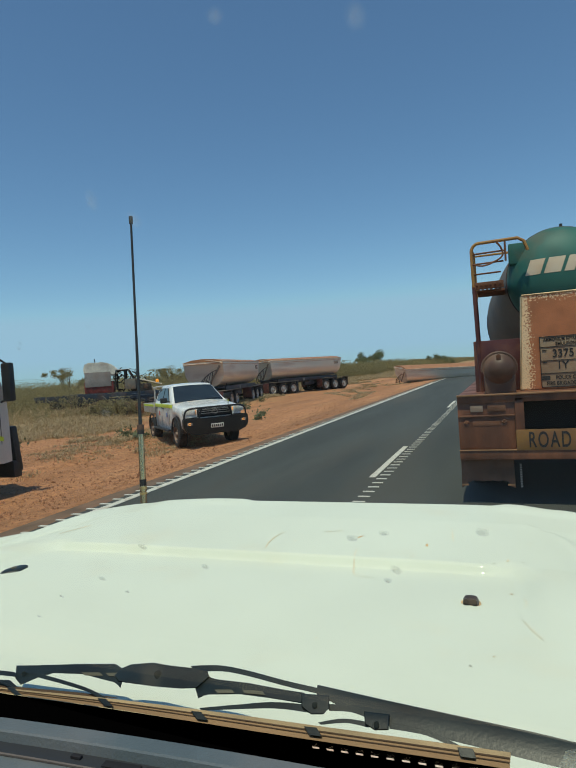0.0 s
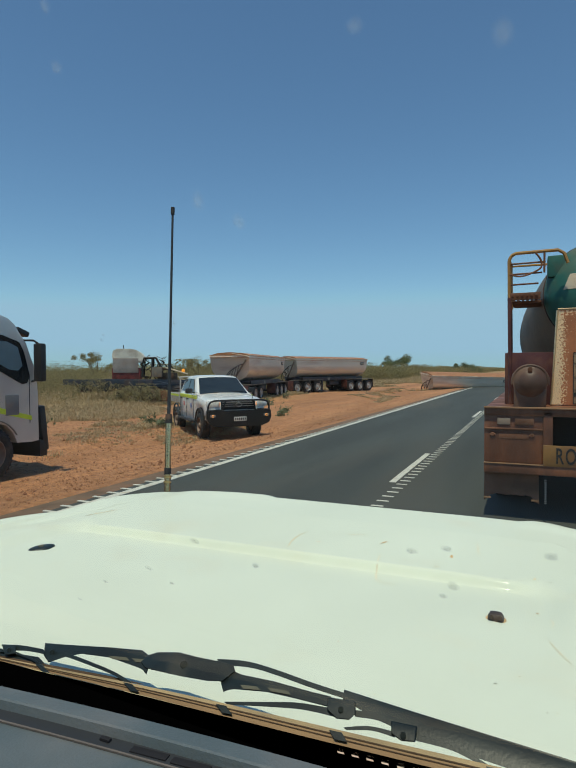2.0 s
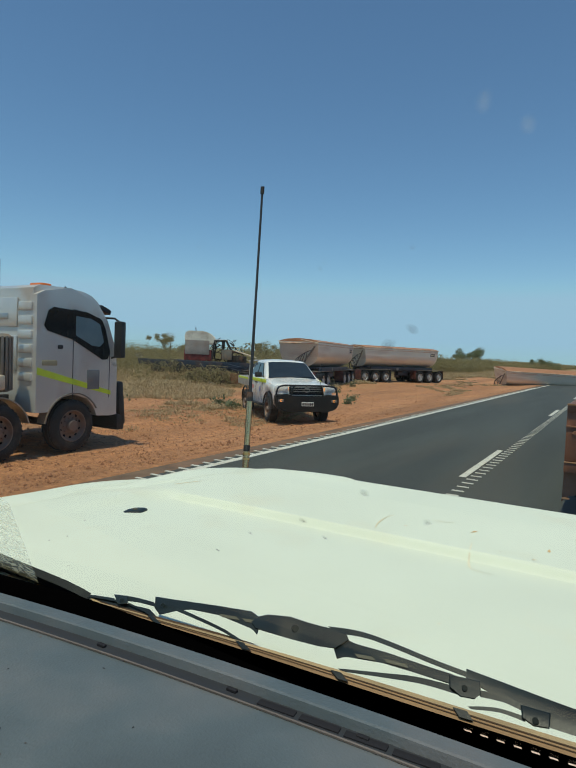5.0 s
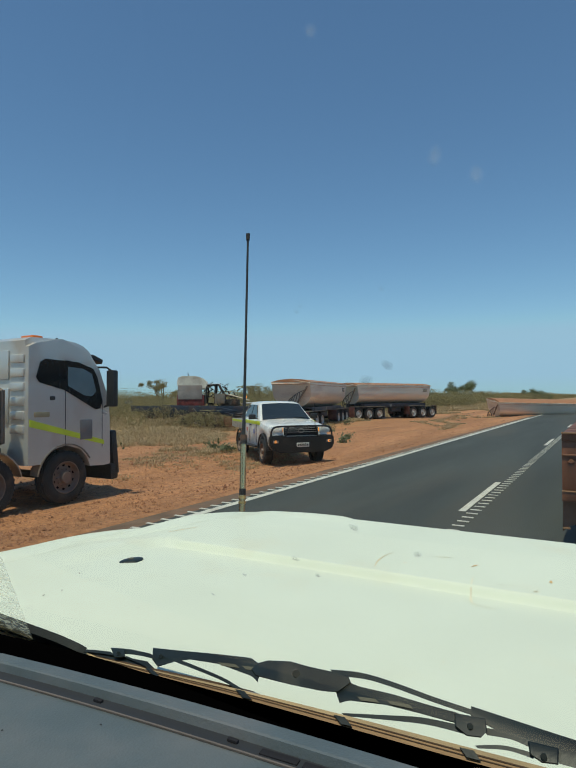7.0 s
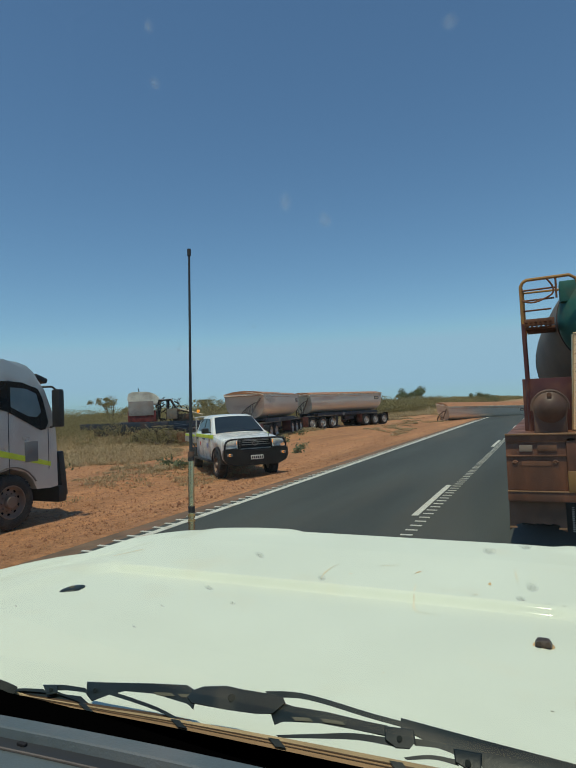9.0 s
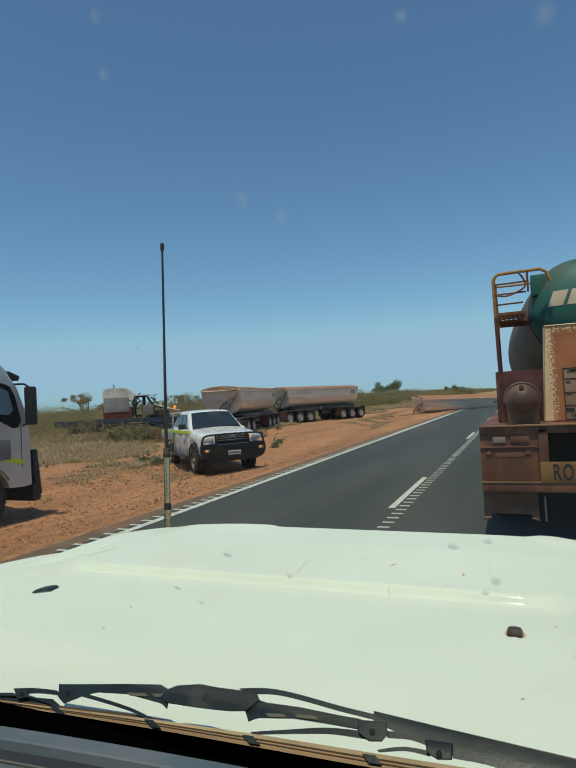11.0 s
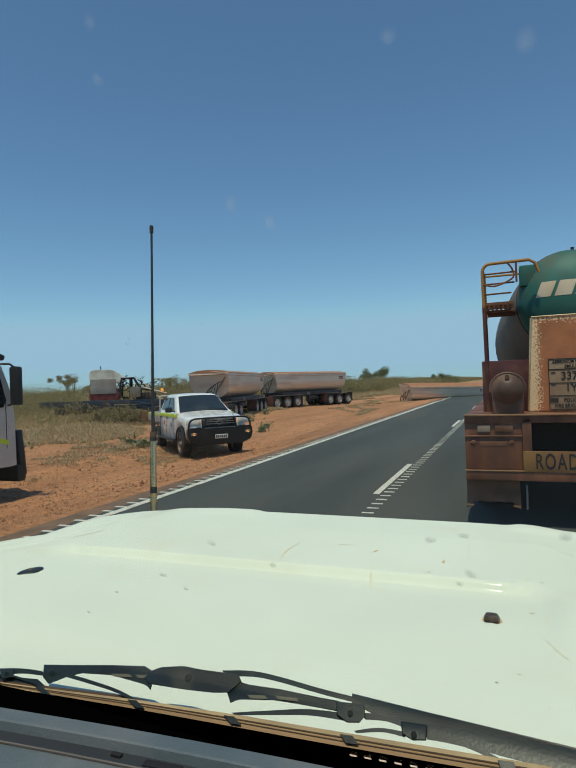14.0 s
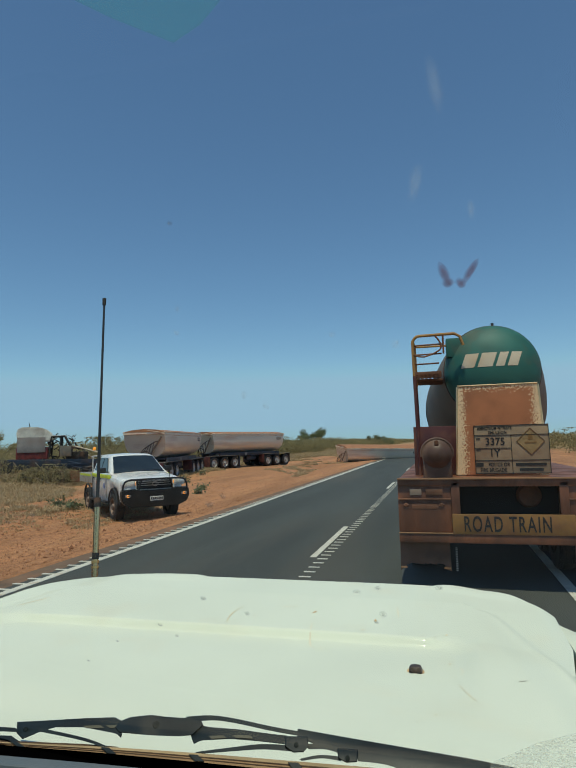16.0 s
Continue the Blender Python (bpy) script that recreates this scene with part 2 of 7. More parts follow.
def smear(name, col, cover):
    """A thin, half see-through mark on glass."""
    m = bpy.data.materials.new(name)
    m.use_nodes = True
    n, l = m.node_tree.nodes, m.node_tree.links
    n.remove(n["Principled BSDF"])
    tr, tl, mx = n.new("ShaderNodeBsdfTransparent"), n.new("ShaderNodeBsdfTranslucent"), n.new("ShaderNodeMixShader")
    tl.inputs[0].default_value, mx.inputs[0].default_value = (*col, 1), cover
    l.new(tr.outputs[0], mx.inputs[1]), l.new(tl.outputs[0], mx.inputs[2]), l.new(mx.outputs[0], n["Material Output"].inputs[0])
    return m


M_SMEAR = smear("pale_smear", (0.85, 0.82, 0.7), 0.036)
M_SMUDGE = smear("grey_smudge", (0.2, 0.2, 0.19), 0.08)
M_BLOOD = smear("dark_red_smear", (0.2, 0.05, 0.06), 0.22)
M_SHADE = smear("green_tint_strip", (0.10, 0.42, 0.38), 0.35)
SHADE_BAND = [(-0.135, 0.786), (-0.113, 0.772), (-0.084, 0.756), (-0.068, 0.761), (-0.045, 0.775), (0.0, 0.86), (-0.20, 0.86)]
M_FILM = smear("dried_dirt_film", (0.82, 0.79, 0.60), 0.1)
_n, _l = M_FILM.node_tree.nodes, M_FILM.node_tree.links
_t, _r = _n.new("ShaderNodeTexNoise"), _n.new("ShaderNodeMapRange")
_t.inputs["Scale"].default_value, _t.inputs["Detail"].default_value, _t.inputs["Distortion"].default_value = 55, 7, 1.5
_r.inputs["From Min"].default_value, _r.inputs["From Max"].default_value, _r.inputs["To Max"].default_value = 0.42, 0.60, 0.44
_r.inputs["To Min"].default_value = 0.10
_l.new(_t.outputs[0], _r.inputs["Value"])
_l.new(_r.outputs[0], next(k for k in _n if k.bl_idname == "ShaderNodeMixShader").inputs[0])
M_BARK = mat("grey_bark", (0.13, 0.1, 0.075), 0.9, var=0.3, scale=6, bump=0.6, bscale=30)


# mesh helpers
def bm_new():
    return bmesh.new()


def box(bm, c, s, rot=None, bevel=0.0, taper=None):
    """A box of size s about c, its edges rounded; taper: scale of the top face."""
    geo = bmesh.ops.create_cube(bm, size=1.0)["verts"]
    for v in geo:
        k = taper if taper and v.co.z > 0 else (1, 1)
        v.co = Vector((v.co.x * s[0] * k[0], v.co.y * s[1] * k[1], v.co.z * s[2]))
    if bevel:
        edges = list({e for v in geo for e in v.link_edges})
        r = bmesh.ops.bevel(bm, geom=edges, offset=min(bevel, 0.45 * min(s)), segments=2, affect="EDGES", profile=0.6)
        geo = list({v for f in r["faces"] for v in f.verts} | {v for v in geo if v.is_valid})
    m = Matrix.Translation(c) @ (rot if rot else Matrix.Identity(4))
    bmesh.ops.transform(bm, matrix=m, verts=geo)


def cyl(bm, a, b, r, seg=16, r2=None):
    a, b = Vector(a), Vector(b)
    d = b - a
    m = Matrix.Translation((a + b) / 2) @ d.to_track_quat("Z", "Y").to_matrix().to_4x4()
    bmesh.ops.create_cone(bm, cap_ends=True, segments=seg, radius1=r, radius2=r if r2 is None else r2, depth=d.length, matrix=m)


def tube(bm, pts, r, seg=8):
    """A round bar along a line of points."""
    pts = [Vector(p) for p in pts]
    rings = []
    for i, p in enumerate(pts):
        d = (pts[min(i + 1, len(pts) - 1)] - pts[max(i - 1, 0)]).normalized()
        side = d.orthogonal().normalized() if i == 0 else (rings_side - d * rings_side.dot(d)).normalized()
        rings_side = side
        up = d.cross(side)
        rings.append([bm.verts.new(p + (side * math.cos(2 * math.pi * k / seg) + up * math.sin(2 * math.pi * k / seg)) * r) for k in range(seg)])
    for a, b in zip(rings, rings[1:]):
        for k in range(seg):
            bm.faces.new((a[k], a[(k + 1) % seg], b[(k + 1) % seg], b[k]))
    bm.faces.new(rings[0][::-1]), bm.faces.new(rings[-1])


def arc(c, r, a0, a1, n, plane="xz"):
    out = []
    for i in range(n + 1):
        a = radians(a0 + (a1 - a0) * i / n)
        u, v = r * math.cos(a), r * math.sin(a)
        out.append((c[0] + u, c[1], c[2] + v) if plane == "xz" else ((c[0], c[1] + u, c[2] + v) if plane == "yz" else (c[0] + u, c[1] + v, c[2])))
    return out


def prism(bm, prof, a, b, axis="y"):
    """A flat outline drawn in the two other axes, drawn out from a to b."""
    def at(p, w):
        return {"y": (p[0], w, p[1]), "x": (w, p[0], p[1]), "z": (p[0], p[1], w)}[axis]
    lo, hi = [bm.verts.new(at(p, a)) for p in prof], [bm.verts.new(at(p, b)) for p in prof]
    n = len(prof)
    for i in range(n):
        bm.faces.new((lo[i], lo[(i + 1) % n], hi[(i + 1) % n], hi[i]))
    bm.faces.new(lo[::-1]), bm.faces.new(hi)


def lathe(bm, prof, seg=24, axis="y", c=(0, 0, 0), caps=True):
    """Turns (radius, along) pairs about an axis."""
    rings = []
    for r, h in prof:
        ring = []
        for k in range(seg):
            a = 2 * math.pi * k / seg
            u, v = r * math.cos(a), r * math.sin(a)
            p = {"y": (u, h, v), "x": (h, u, v), "z": (u, v, h)}[axis]
            ring.append(bm.verts.new(Vector(p) + Vector(c)))
        rings.append(ring)
    for a, b in zip(rings, rings[1:]):
        for k in range(seg):
            bm.faces.new((a[k], a[(k + 1) % seg], b[(k + 1) % seg], b[k]))
    if caps:
        bm.faces.new(rings[0]), bm.faces.new(rings[-1])


def to_mesh(name, bm, material, smooth=35):
    bmesh.ops.recalc_face_normals(bm, faces=bm.faces)
    me = bpy.data.meshes.new(name)
    bm.to_mesh(me)
    bm.free()
    me.materials.append(material)
    if smooth:
        me.polygons.foreach_set("use_smooth", [True] * len(me.polygons))
        me.set_sharp_from_angle(angle=radians(smooth))
    return me


def part(name, bm, material, parent, label="", smooth=35, m=None):
    ob = new(name, to_mesh(name, bm, material, smooth))
    ob.parent = parent
    if m is not None:
        ob.matrix_basis = m
    if label:
        ob["label"] = label
    return ob


def again(name, me, parent, m=None):
    ob = new(name, me)
    ob.parent = parent
    if m is not None:
        ob.matrix_basis = m
    return ob


def thing(name, label, category, m=None, group="", kind=""):
    ob = tagged(new(name), label, category, group, kind)
    ob.empty_display_size = 0.2
    if m is not None:
        ob.matrix_basis = m
    return ob


def words(name, text, size, material, parent, m, spacing=1.0):
    cu = bpy.data.curves.new(name, "FONT")
    cu.body, cu.size, cu.extrude, cu.space_character, cu.offset = text, size, 0.002, spacing, 0.012 * size
    cu.align_x, cu.align_y = "CENTER", "CENTER"
    cu.materials.append(material)
    tmp = bpy.data.objects.new(name, cu)
    scene.collection.objects.link(tmp)
    me = bpy.data.meshes.new_from_object(tmp.evaluated_get(bpy.context.evaluated_depsgraph_get()))
    bpy.data.objects.remove(tmp)
    ob = new(name, me)
    ob.parent, ob.matrix_basis = parent, m
    return ob


WHEELS = {}


def wheel(parent, m, r, w, dual=False, rim_mat=None, tyre_mat=None):
    """A tyre with its rim as a sub-part; the outer face looks along local -y."""
    rm, tm = rim_mat or M_CHASSIS, tyre_mat or M_TYRE
    key = (r, w, dual, rm.name, tm.name)
    if key not in WHEELS:
        bm = bm_new()
        for off in ((0, w + 0.04) if dual else (0,)):
            lathe(bm, [(r * 0.575, off + 0.05), (r * 0.58, off + 0.012), (r * 0.61, off + 0.002), (r * 0.70, off - 0.012), (r * 0.82, off - 0.014), (r * 0.92, off + 0.002), (r * 0.965, off + 0.022), (r * 0.99, off + 0.04), (r * 0.99, off + w * 0.30), (r * 0.968, off + w * 0.33), (r, off + w * 0.36), (r, off + w * 0.64), (r * 0.968, off + w * 0.67), (r * 0.99, off + w - 0.035), (r * 0.95, off + w - 0.01), (r * 0.6, off + w - 0.01)], 36, "y", caps=False)
            for q in range(36):
                a = 2 * math.pi * q / 36
                for at in (0.12, 0.80):
                    box(bm, (r * 0.985 * math.cos(a), off + w * (at + 0.04), r * 0.985 * math.sin(a)), (0.016, w * 0.13, 0.035), pose(0, 0, 0, 0, -math.degrees(a), 0))
        tyre = to_mesh("tyre", bm, tm, 40)
        bm = bm_new()
        lathe(bm, [(r * 0.615, 0.004), (r * 0.60, -0.006), (r * 0.575, -0.004), (r * 0.555, 0.014), (r * 0.535, 0.055), (r * 0.50, 0.075), (r * 0.43, 0.082), (r * 0.36, 0.066), (r * 0.27, 0.05), (r * 0.24, 0.045), (r * 0.225, 0.0), (r * 0.20, -0.018), (r * 0.08, -0.022), (r * 0.004, -0.024)], 32, "y", caps=False)
        lathe(bm, [(r * 0.56, 0.05), (r * 0.56, w * 0.8), (r * 0.3, w * 0.82)], 24, "y", caps=False)
        for q in range(10):
            a = 2 * math.pi * q / 10
            cyl(bm, (r * 0.315 * math.cos(a), 0.07, r * 0.315 * math.sin(a)), (r * 0.315 * math.cos(a), 0.03, r * 0.315 * math.sin(a)), r * 0.034, 6)
        rim = to_mesh("rim", bm, rm, 40)
        bm = bm_new()
        for q in range(10):
            a = 2 * math.pi * (q + 0.5) / 10
            cyl(bm, (r * 0.455 * math.cos(a), 0.090, r * 0.455 * math.sin(a)), (r * 0.455 * math.cos(a), 0.0765, r * 0.455 * math.sin(a)), r * 0.055, 10)
        WHEELS[key] = (tyre, rim, to_mesh("hand_holes", bm, M_SEAL, 0))
    tyre, rim, holes = WHEELS[key]
    ob = again("wheel", tyre, parent, m)
    again("rim", rim, ob)
    tagged(again("hand_holes", holes, ob), kind="stuff")
    return ob


# ---------------- ground, road ----------------
EDGE_L, DASH, EDGE_R = -5.35, -1.86, 1.44


VERGE = -0.15  # the dirt lies below the crown of the road


def ground_z(x, y):
    road = 1 if -6.0 < x < 2.4 else 0
    d = max(0.0, -6.0 - x) if x < 0 else max(0.0, x - 2.4)
    k = min(1.0, d / 3.0)
    z = -0.03 + 0.05 * k * noise.noise((x * 0.35, y * 0.12, 3.1)) + 0.03 * k * noise.noise((x * 1.6, y * 0.9, 0))
    z += 0.07 * math.exp(-((d - 5.0 - 0.8 * noise.noise((y * 0.08, 7, 1))) / 0.7) ** 2) * (0.6 + 0.8 * noise.noise((x, y * 0.5, 9)))
    for at, dep in ((1.3, 0.035), (3.05, 0.04), (4.1, 0.025)):
        w = d - at - 0.25 * noise.noise((y * 0.07, at, 4))
        z += dep * (0.7 * math.exp(-((w - 0.3) / 0.14) ** 2) - math.exp(-(w / 0.16) ** 2)) * (0.7 + 0.5 * noise.noise((y * 0.6, at, 8)))
    z += min(0.35, 0.012 * d) if d > 4 else 0
    z += 0.022 * min(1.0, d / 0.8) * noise.noise((x * 3.1, y * 1.9, 2.2)) + 0.014 * min(1.0, d / 0.8) * noise.noise((x * 7.0, y * 3.6, 6.2))
    k = min(1.0, max(0.0, (d - 0.2) / 2.2))
    return -0.06 if road else z + VERGE * k * k * (3 - 2 * k)


def build_ground():
    xs = np.unique(np.concatenate([np.linspace(-3000, -120, 10), np.linspace(-120, -34, 18), np.arange(-34, -13, 0.3), np.arange(-13, -5.5, 0.11), np.linspace(-5.4, 2.4, 5), np.arange(2.7, 12, 0.6), np.linspace(13, 60, 12), np.linspace(80, 3000, 9)]))
    ys = np.unique(np.concatenate([np.linspace(-3000, -30, 8), np.arange(-20, 3, 2.0), np.arange(3, 46, 0.3), np.arange(46, 110, 1.2), np.linspace(115, 400, 20), np.linspace(500, 4000, 9)]))
    verts = [(float(x), float(y), ground_z(float(x), float(y))) for y in ys for x in xs]
    w = len(xs)
    faces = [(j * w + i, j * w + i + 1, (j + 1) * w + i + 1, (j + 1) * w + i) for j in range(len(ys) - 1) for i in range(w - 1)]
    me = bpy.data.meshes.new("ground")
    me.from_pydata(verts, [], faces)
    me.polygons.foreach_set("use_smooth", [True] * len(faces))
    m = mat("red_dirt", (0.45, 0.205, 0.092), 0.95, var=0.25, scale=0.6, bump=0.9, bscale=9, dust=0.25, dustcol=(0.50, 0.255, 0.12), dscale=1.3, streak=(1, 0.12, 1), bdist=0.05)
    # dry litter takes over away from the road
    n, l = m.node_tree.nodes, m.node_tree.links
    co, sep, ab, nz, ad, mr, mx = n.new("ShaderNodeTexCoord"), n.new("ShaderNodeSeparateXYZ"), n.new("ShaderNodeMath"), n.new("ShaderNodeTexNoise"), n.new("ShaderNodeMath"), n.new("ShaderNodeMapRange"), n.new("ShaderNodeMix")
    ab.operation, ad.operation, mx.data_type = "ABSOLUTE", "MULTIPLY_ADD", "RGBA"
    nz.inputs["Scale"].default_value, nz.inputs["Detail"].default_value = 0.22, 6
    l.new(co.outputs["Object"], sep.inputs[0]), l.new(co.outputs["Object"], nz.inputs["Vector"]), l.new(sep.outputs[0], ab.inputs[0])
    l.new(nz.outputs[0], ad.inputs[0])
    ad.inputs[1].default_value = 22.0
    l.new(ab.outputs[0], ad.inputs[2])
    mr.inputs["From Min"].default_value, mr.inputs["From Max"].default_value, mr.inputs["To Max"].default_value = 25.0, 32.0, 0.85
    l.new(ad.outputs[0], mr.inputs[0])
    b = n["Principled BSDF"]
    old = b.inputs["Base Color"].links[0].from_socket
    l.new(mr.outputs[0], mx.inputs[0]), l.new(old, mx.inputs[6])
    mx.inputs[7].default_value = (0.34, 0.235, 0.115, 1)
    l.new(mx.outputs[2], b.inputs["Base Color"])
    fine, cl, fr, bp = n.new("ShaderNodeTexNoise"), n.new("ShaderNodeMix"), n.new("ShaderNodeMapRange"), n.new("ShaderNodeBump")
    fine.inputs["Scale"].default_value, fine.inputs["Detail"].default_value, fine.inputs["Roughness"].default_value = 7.5, 9, 0.78
    l.new(co.outputs["Object"], fine.inputs["Vector"])
    fr.inputs["From Min"].default_value, fr.inputs["From Max"].default_value, fr.inputs["To Min"].default_value, fr.inputs["To Max"].default_value = 0.35, 0.65, 0.62, 1.3
    l.new(fine.outputs[0], fr.inputs["Value"])
    cl.data_type, cl.blend_type = "RGBA", "MULTIPLY"
    cl.inputs[0].default_value = 1.0
    l.new(mx.outputs[2], cl.inputs[6]), l.new(fr.outputs[0], cl.inputs[7]), l.new(cl.outputs[2], b.inputs["Base Color"])
    bp.inputs["Strength"].default_value, bp.inputs["Distance"].default_value = 0.9, 0.06
    l.new(fine.outputs[0], bp.inputs["Height"])
    l.new(b.inputs["Normal"].links[0].from_socket, bp.inputs["Normal"]), l.new(bp.outputs[0], b.inputs["Normal"])
    me.materials.append(m)
    tagged(new("ground", me), "red dirt verge with wheel ruts and stones", "ground", kind="structure")


build_ground()


def build_road():
    M_ROAD = mat("dark_bitumen", (0.057, 0.062, 0.055), 0.8, var=0.22, scale=0.9, bump=0.9, bscale=110, dust=0.22, dustcol=(0.105, 0.085, 0.062), dscale=0.5, streak=(1, 0.12, 1), bdist=0.012)
    M_SHOULDER = mat("dusty_seal_edge", (0.17, 0.105, 0.065), 0.9, var=0.25, scale=2.5, bump=0.8, bscale=90, dust=0.35, dscale=1.5)
    bm = bm_new()
    prism(bm, [(-5.55, -0.08), (-5.55, 0.0), (-1.86, 0.03), (1.9, 0.0), (1.9, -0.08)], -60, 1500, "y")
    road = tagged(new("road", to_mesh("road", bm, M_ROAD, 20)), "dark grey two-lane bitumen road", "road", kind="structure")
    for a, b, nm in ((-6.15, -5.55, "shoulder"), (1.9, 2.5, "shoulder")):
        bm = bm_new()
        prism(bm, [(a, -0.09), (a + 0.15, -0.03), (b if a < 0 else b - 0.15, -0.004), (b, -0.09)] if a < 0 else [(a, -0.09), (a, -0.004), (b - 0.15, -0.03), (b, -0.09)], -60, 1500, "y")
        tagged(new(nm, to_mesh(nm, bm, M_SHOULDER, 20)), "dusty gravelly edge of the bitumen", "road shoulder", kind="structure")
    for x, w in ((EDGE_L, 0.13), (EDGE_R, 0.13)):
        bm = bm_new()
        z = 0.03 - 0.03 * abs(x - DASH) / 3.69
        box(bm, (x, 700, z + 0.002), (w, 1500, 0.008))
        tagged(new("edge_line", to_mesh("edge_line", bm, M_LINE, 0)), "solid white painted edge line", "road line", kind="structure")
    bm = bm_new()
    box(bm, (0, 0, 0), (0.1, 3.2, 0.008))
    me = to_mesh("centre_dash", bm, M_LINE, 0)
    root = thing("centre_line", "broken white centre line with raised ribs", "road line", kind="structure")
    for i in range(-2, 40):
        again("dash", me, root, Matrix.Translation((DASH - 0.09, 10.2 + 12.8 * i, 0.031)))
    # raised audible ribs, left edge and centre
    bm = bm_new()
    box(bm, (0, 0, 0), (0.2, 0.05, 0.012), bevel=0.004)
    rib = to_mesh("rib", bm, M_LINE, 0)
    ribs = thing("edge_ribs", "short raised white ribs beside the edge line", "road line", kind="structure")
    for i in range(150):
        again("rib", rib, ribs, Matrix.Translation((EDGE_L - 0.15, 5.0 + 0.29 * i, 0.004)))
    bm = bm_new()
    box(bm, (0, 0, 0), (0.16, 0.045, 0.01), bevel=0.004)
    crib = to_mesh("rib", bm, M_LINE, 0)
    for i in range(130):
        again("rib", crib, root, Matrix.Translation((DASH + 0.08, 5.0 + 0.29 * i, 0.034)))


build_road()

# ---------------- own vehicle: bonnet, wipers, aerial, dashboard ----------------
CX = -0.615  # centre line of the vehicle


def sm(a, b, x):
    k = min(1.0, max(0.0, (x - a) / (b - a)))
    return k * k * (3 - 2 * k)


def crease(a, b, x, r=0.18):
    """A ramp from 0 to 1 with tight bends at both ends."""
    k = min(1.0, max(0.0, (x - a) / (b - a)))
    m = 1 / (1 - r)
    if k < r:
        return m * k * k / (2 * r)
    if k > 1 - r:
        return 1 - m * (1 - k) ** 2 / (2 * r)
    return m * (k - r / 2)


BONNET_W = 0.965  # greatest half width of the bonnet


def bonnet_w(y):
    """Half width of the bonnet, y metres ahead: it narrows towards the windscreen."""
    return float(np.interp(y, (0.6, 1.0, 1.3, 1.5, 1.8), (0.84, 0.87, 0.92, 0.955, BONNET_W)))


def bonnet_end(u):
    """How far forward the bonnet reaches, u metres from its centre line."""
    return 2.16 - 8.5 * max(0.0, u - 0.79) ** 2


def rim_u(y):
    """Half width of the raised middle, which narrows towards the front."""
    return float(np.interp(y, (0.6, 1.0, 1.27, 1.333, 1.466, 1.656, 1.72, 1.76), (0.95, 0.925, 0.871, 0.85, 0.812, 0.768, 0.745, 0.70)))


def bonnet_z(x, y):
    u = abs(x - CX)
    rear = 1.326 - 0.079 * (y - 0.62)
    front = 1.287 - 0.018 * (y - 1.395) - 0.042 * max(0.0, y - 1.78)
    lift = (1.287 - (1.326 - 0.079 * 0.775)) * sm(0.85, 1.36, y)
    outer = front if y > 1.395 else rear + lift
    # pressed rear panel with rounded corners
    qx, qy = u - 0.595, y - 1.315
    f = math.hypot(max(qx, 0.0), max(qy, 0.0)) + min(max(qx, qy), 0.0) - 0.055
    k = crease(0.0, 0.029 + 0.05 * sm(0.59, 0.66, u), f, 0.42)
    z = rear * (1 - k) + outer * k
    # lower rim along the front and both sides
    g = max(y - 1.765, u - rim_u(y))
    z -= (0.009 + 0.012 * sm(0.66, 0.80, u)) * crease(0.0, 0.014 + 0.04 * sm(0.66, 0.82, u), g, 0.2)
    z -= 0.010 * sm(-0.10, 0.0, g) * (1 - sm(0.0, 0.02, g)) * sm(0.70, 0.80, u)
    z += 0.007 * sm(1.94, 2.04, y) * (sm(-0.915, -0.955, x) * sm(-1.36, -1.02, x) + sm(-0.03, 0.03, x))
    z -= 0.010 * sm(0.45, 0.95, u) + 4.5 * max(0.0, u - bonnet_w(y) + 0.05) ** 2
    z -= 5.4 * max(0.0, y - bonnet_end(u) + 0.10) ** 2
    return z


def guard_z(u, y):
    """Top of a front guard, u metres from the vehicle's centre line."""
    w = bonnet_w(y)
    top = 1.272 - 0.012 * sm(0.9, 1.3, y) - 0.075 * sm(1.25, 2.1, y)
    k = sm(w + 0.004, w + 0.04, u)
    return top * k + (bonnet_z(CX + w, min(y, 1.85)) - 0.012) * (1 - k) - 2.0 * max(0.0, u - 1.0) ** 2


def glass_pt(x, s, off=0.0):
    """A point of the raked windscreen: s metres up the slope, off metres outside it."""
    return Vector((x, 0.57 - 0.62 * s + 0.78 * off, 1.41 + 0.78 * s + 0.62 * off))


WIPER_RUN = (glass_pt(0.03, -0.034) - glass_pt(-0.83, -0.116)).normalized()
WIPER_FACE = Vector((0, 0.78, 0.62)).cross(WIPER_RUN).normalized()
WIPER_EYE = Vector((0.0, -0.02, 1.755))


def wiper_pt(x, s, off=0.0):
    """A point of the wiper, whose bows stand upright off the glass along the blade's line; off metres down the slope."""
    d = glass_pt(x, s, 0.0) - WIPER_EYE
    at = glass_pt(-0.4, -0.075) - WIPER_FACE * off * (1 if WIPER_FACE.y < 0 else -1) - WIPER_EYE
    return WIPER_EYE + d * (at.dot(WIPER_FACE) / d.dot(WIPER_FACE))


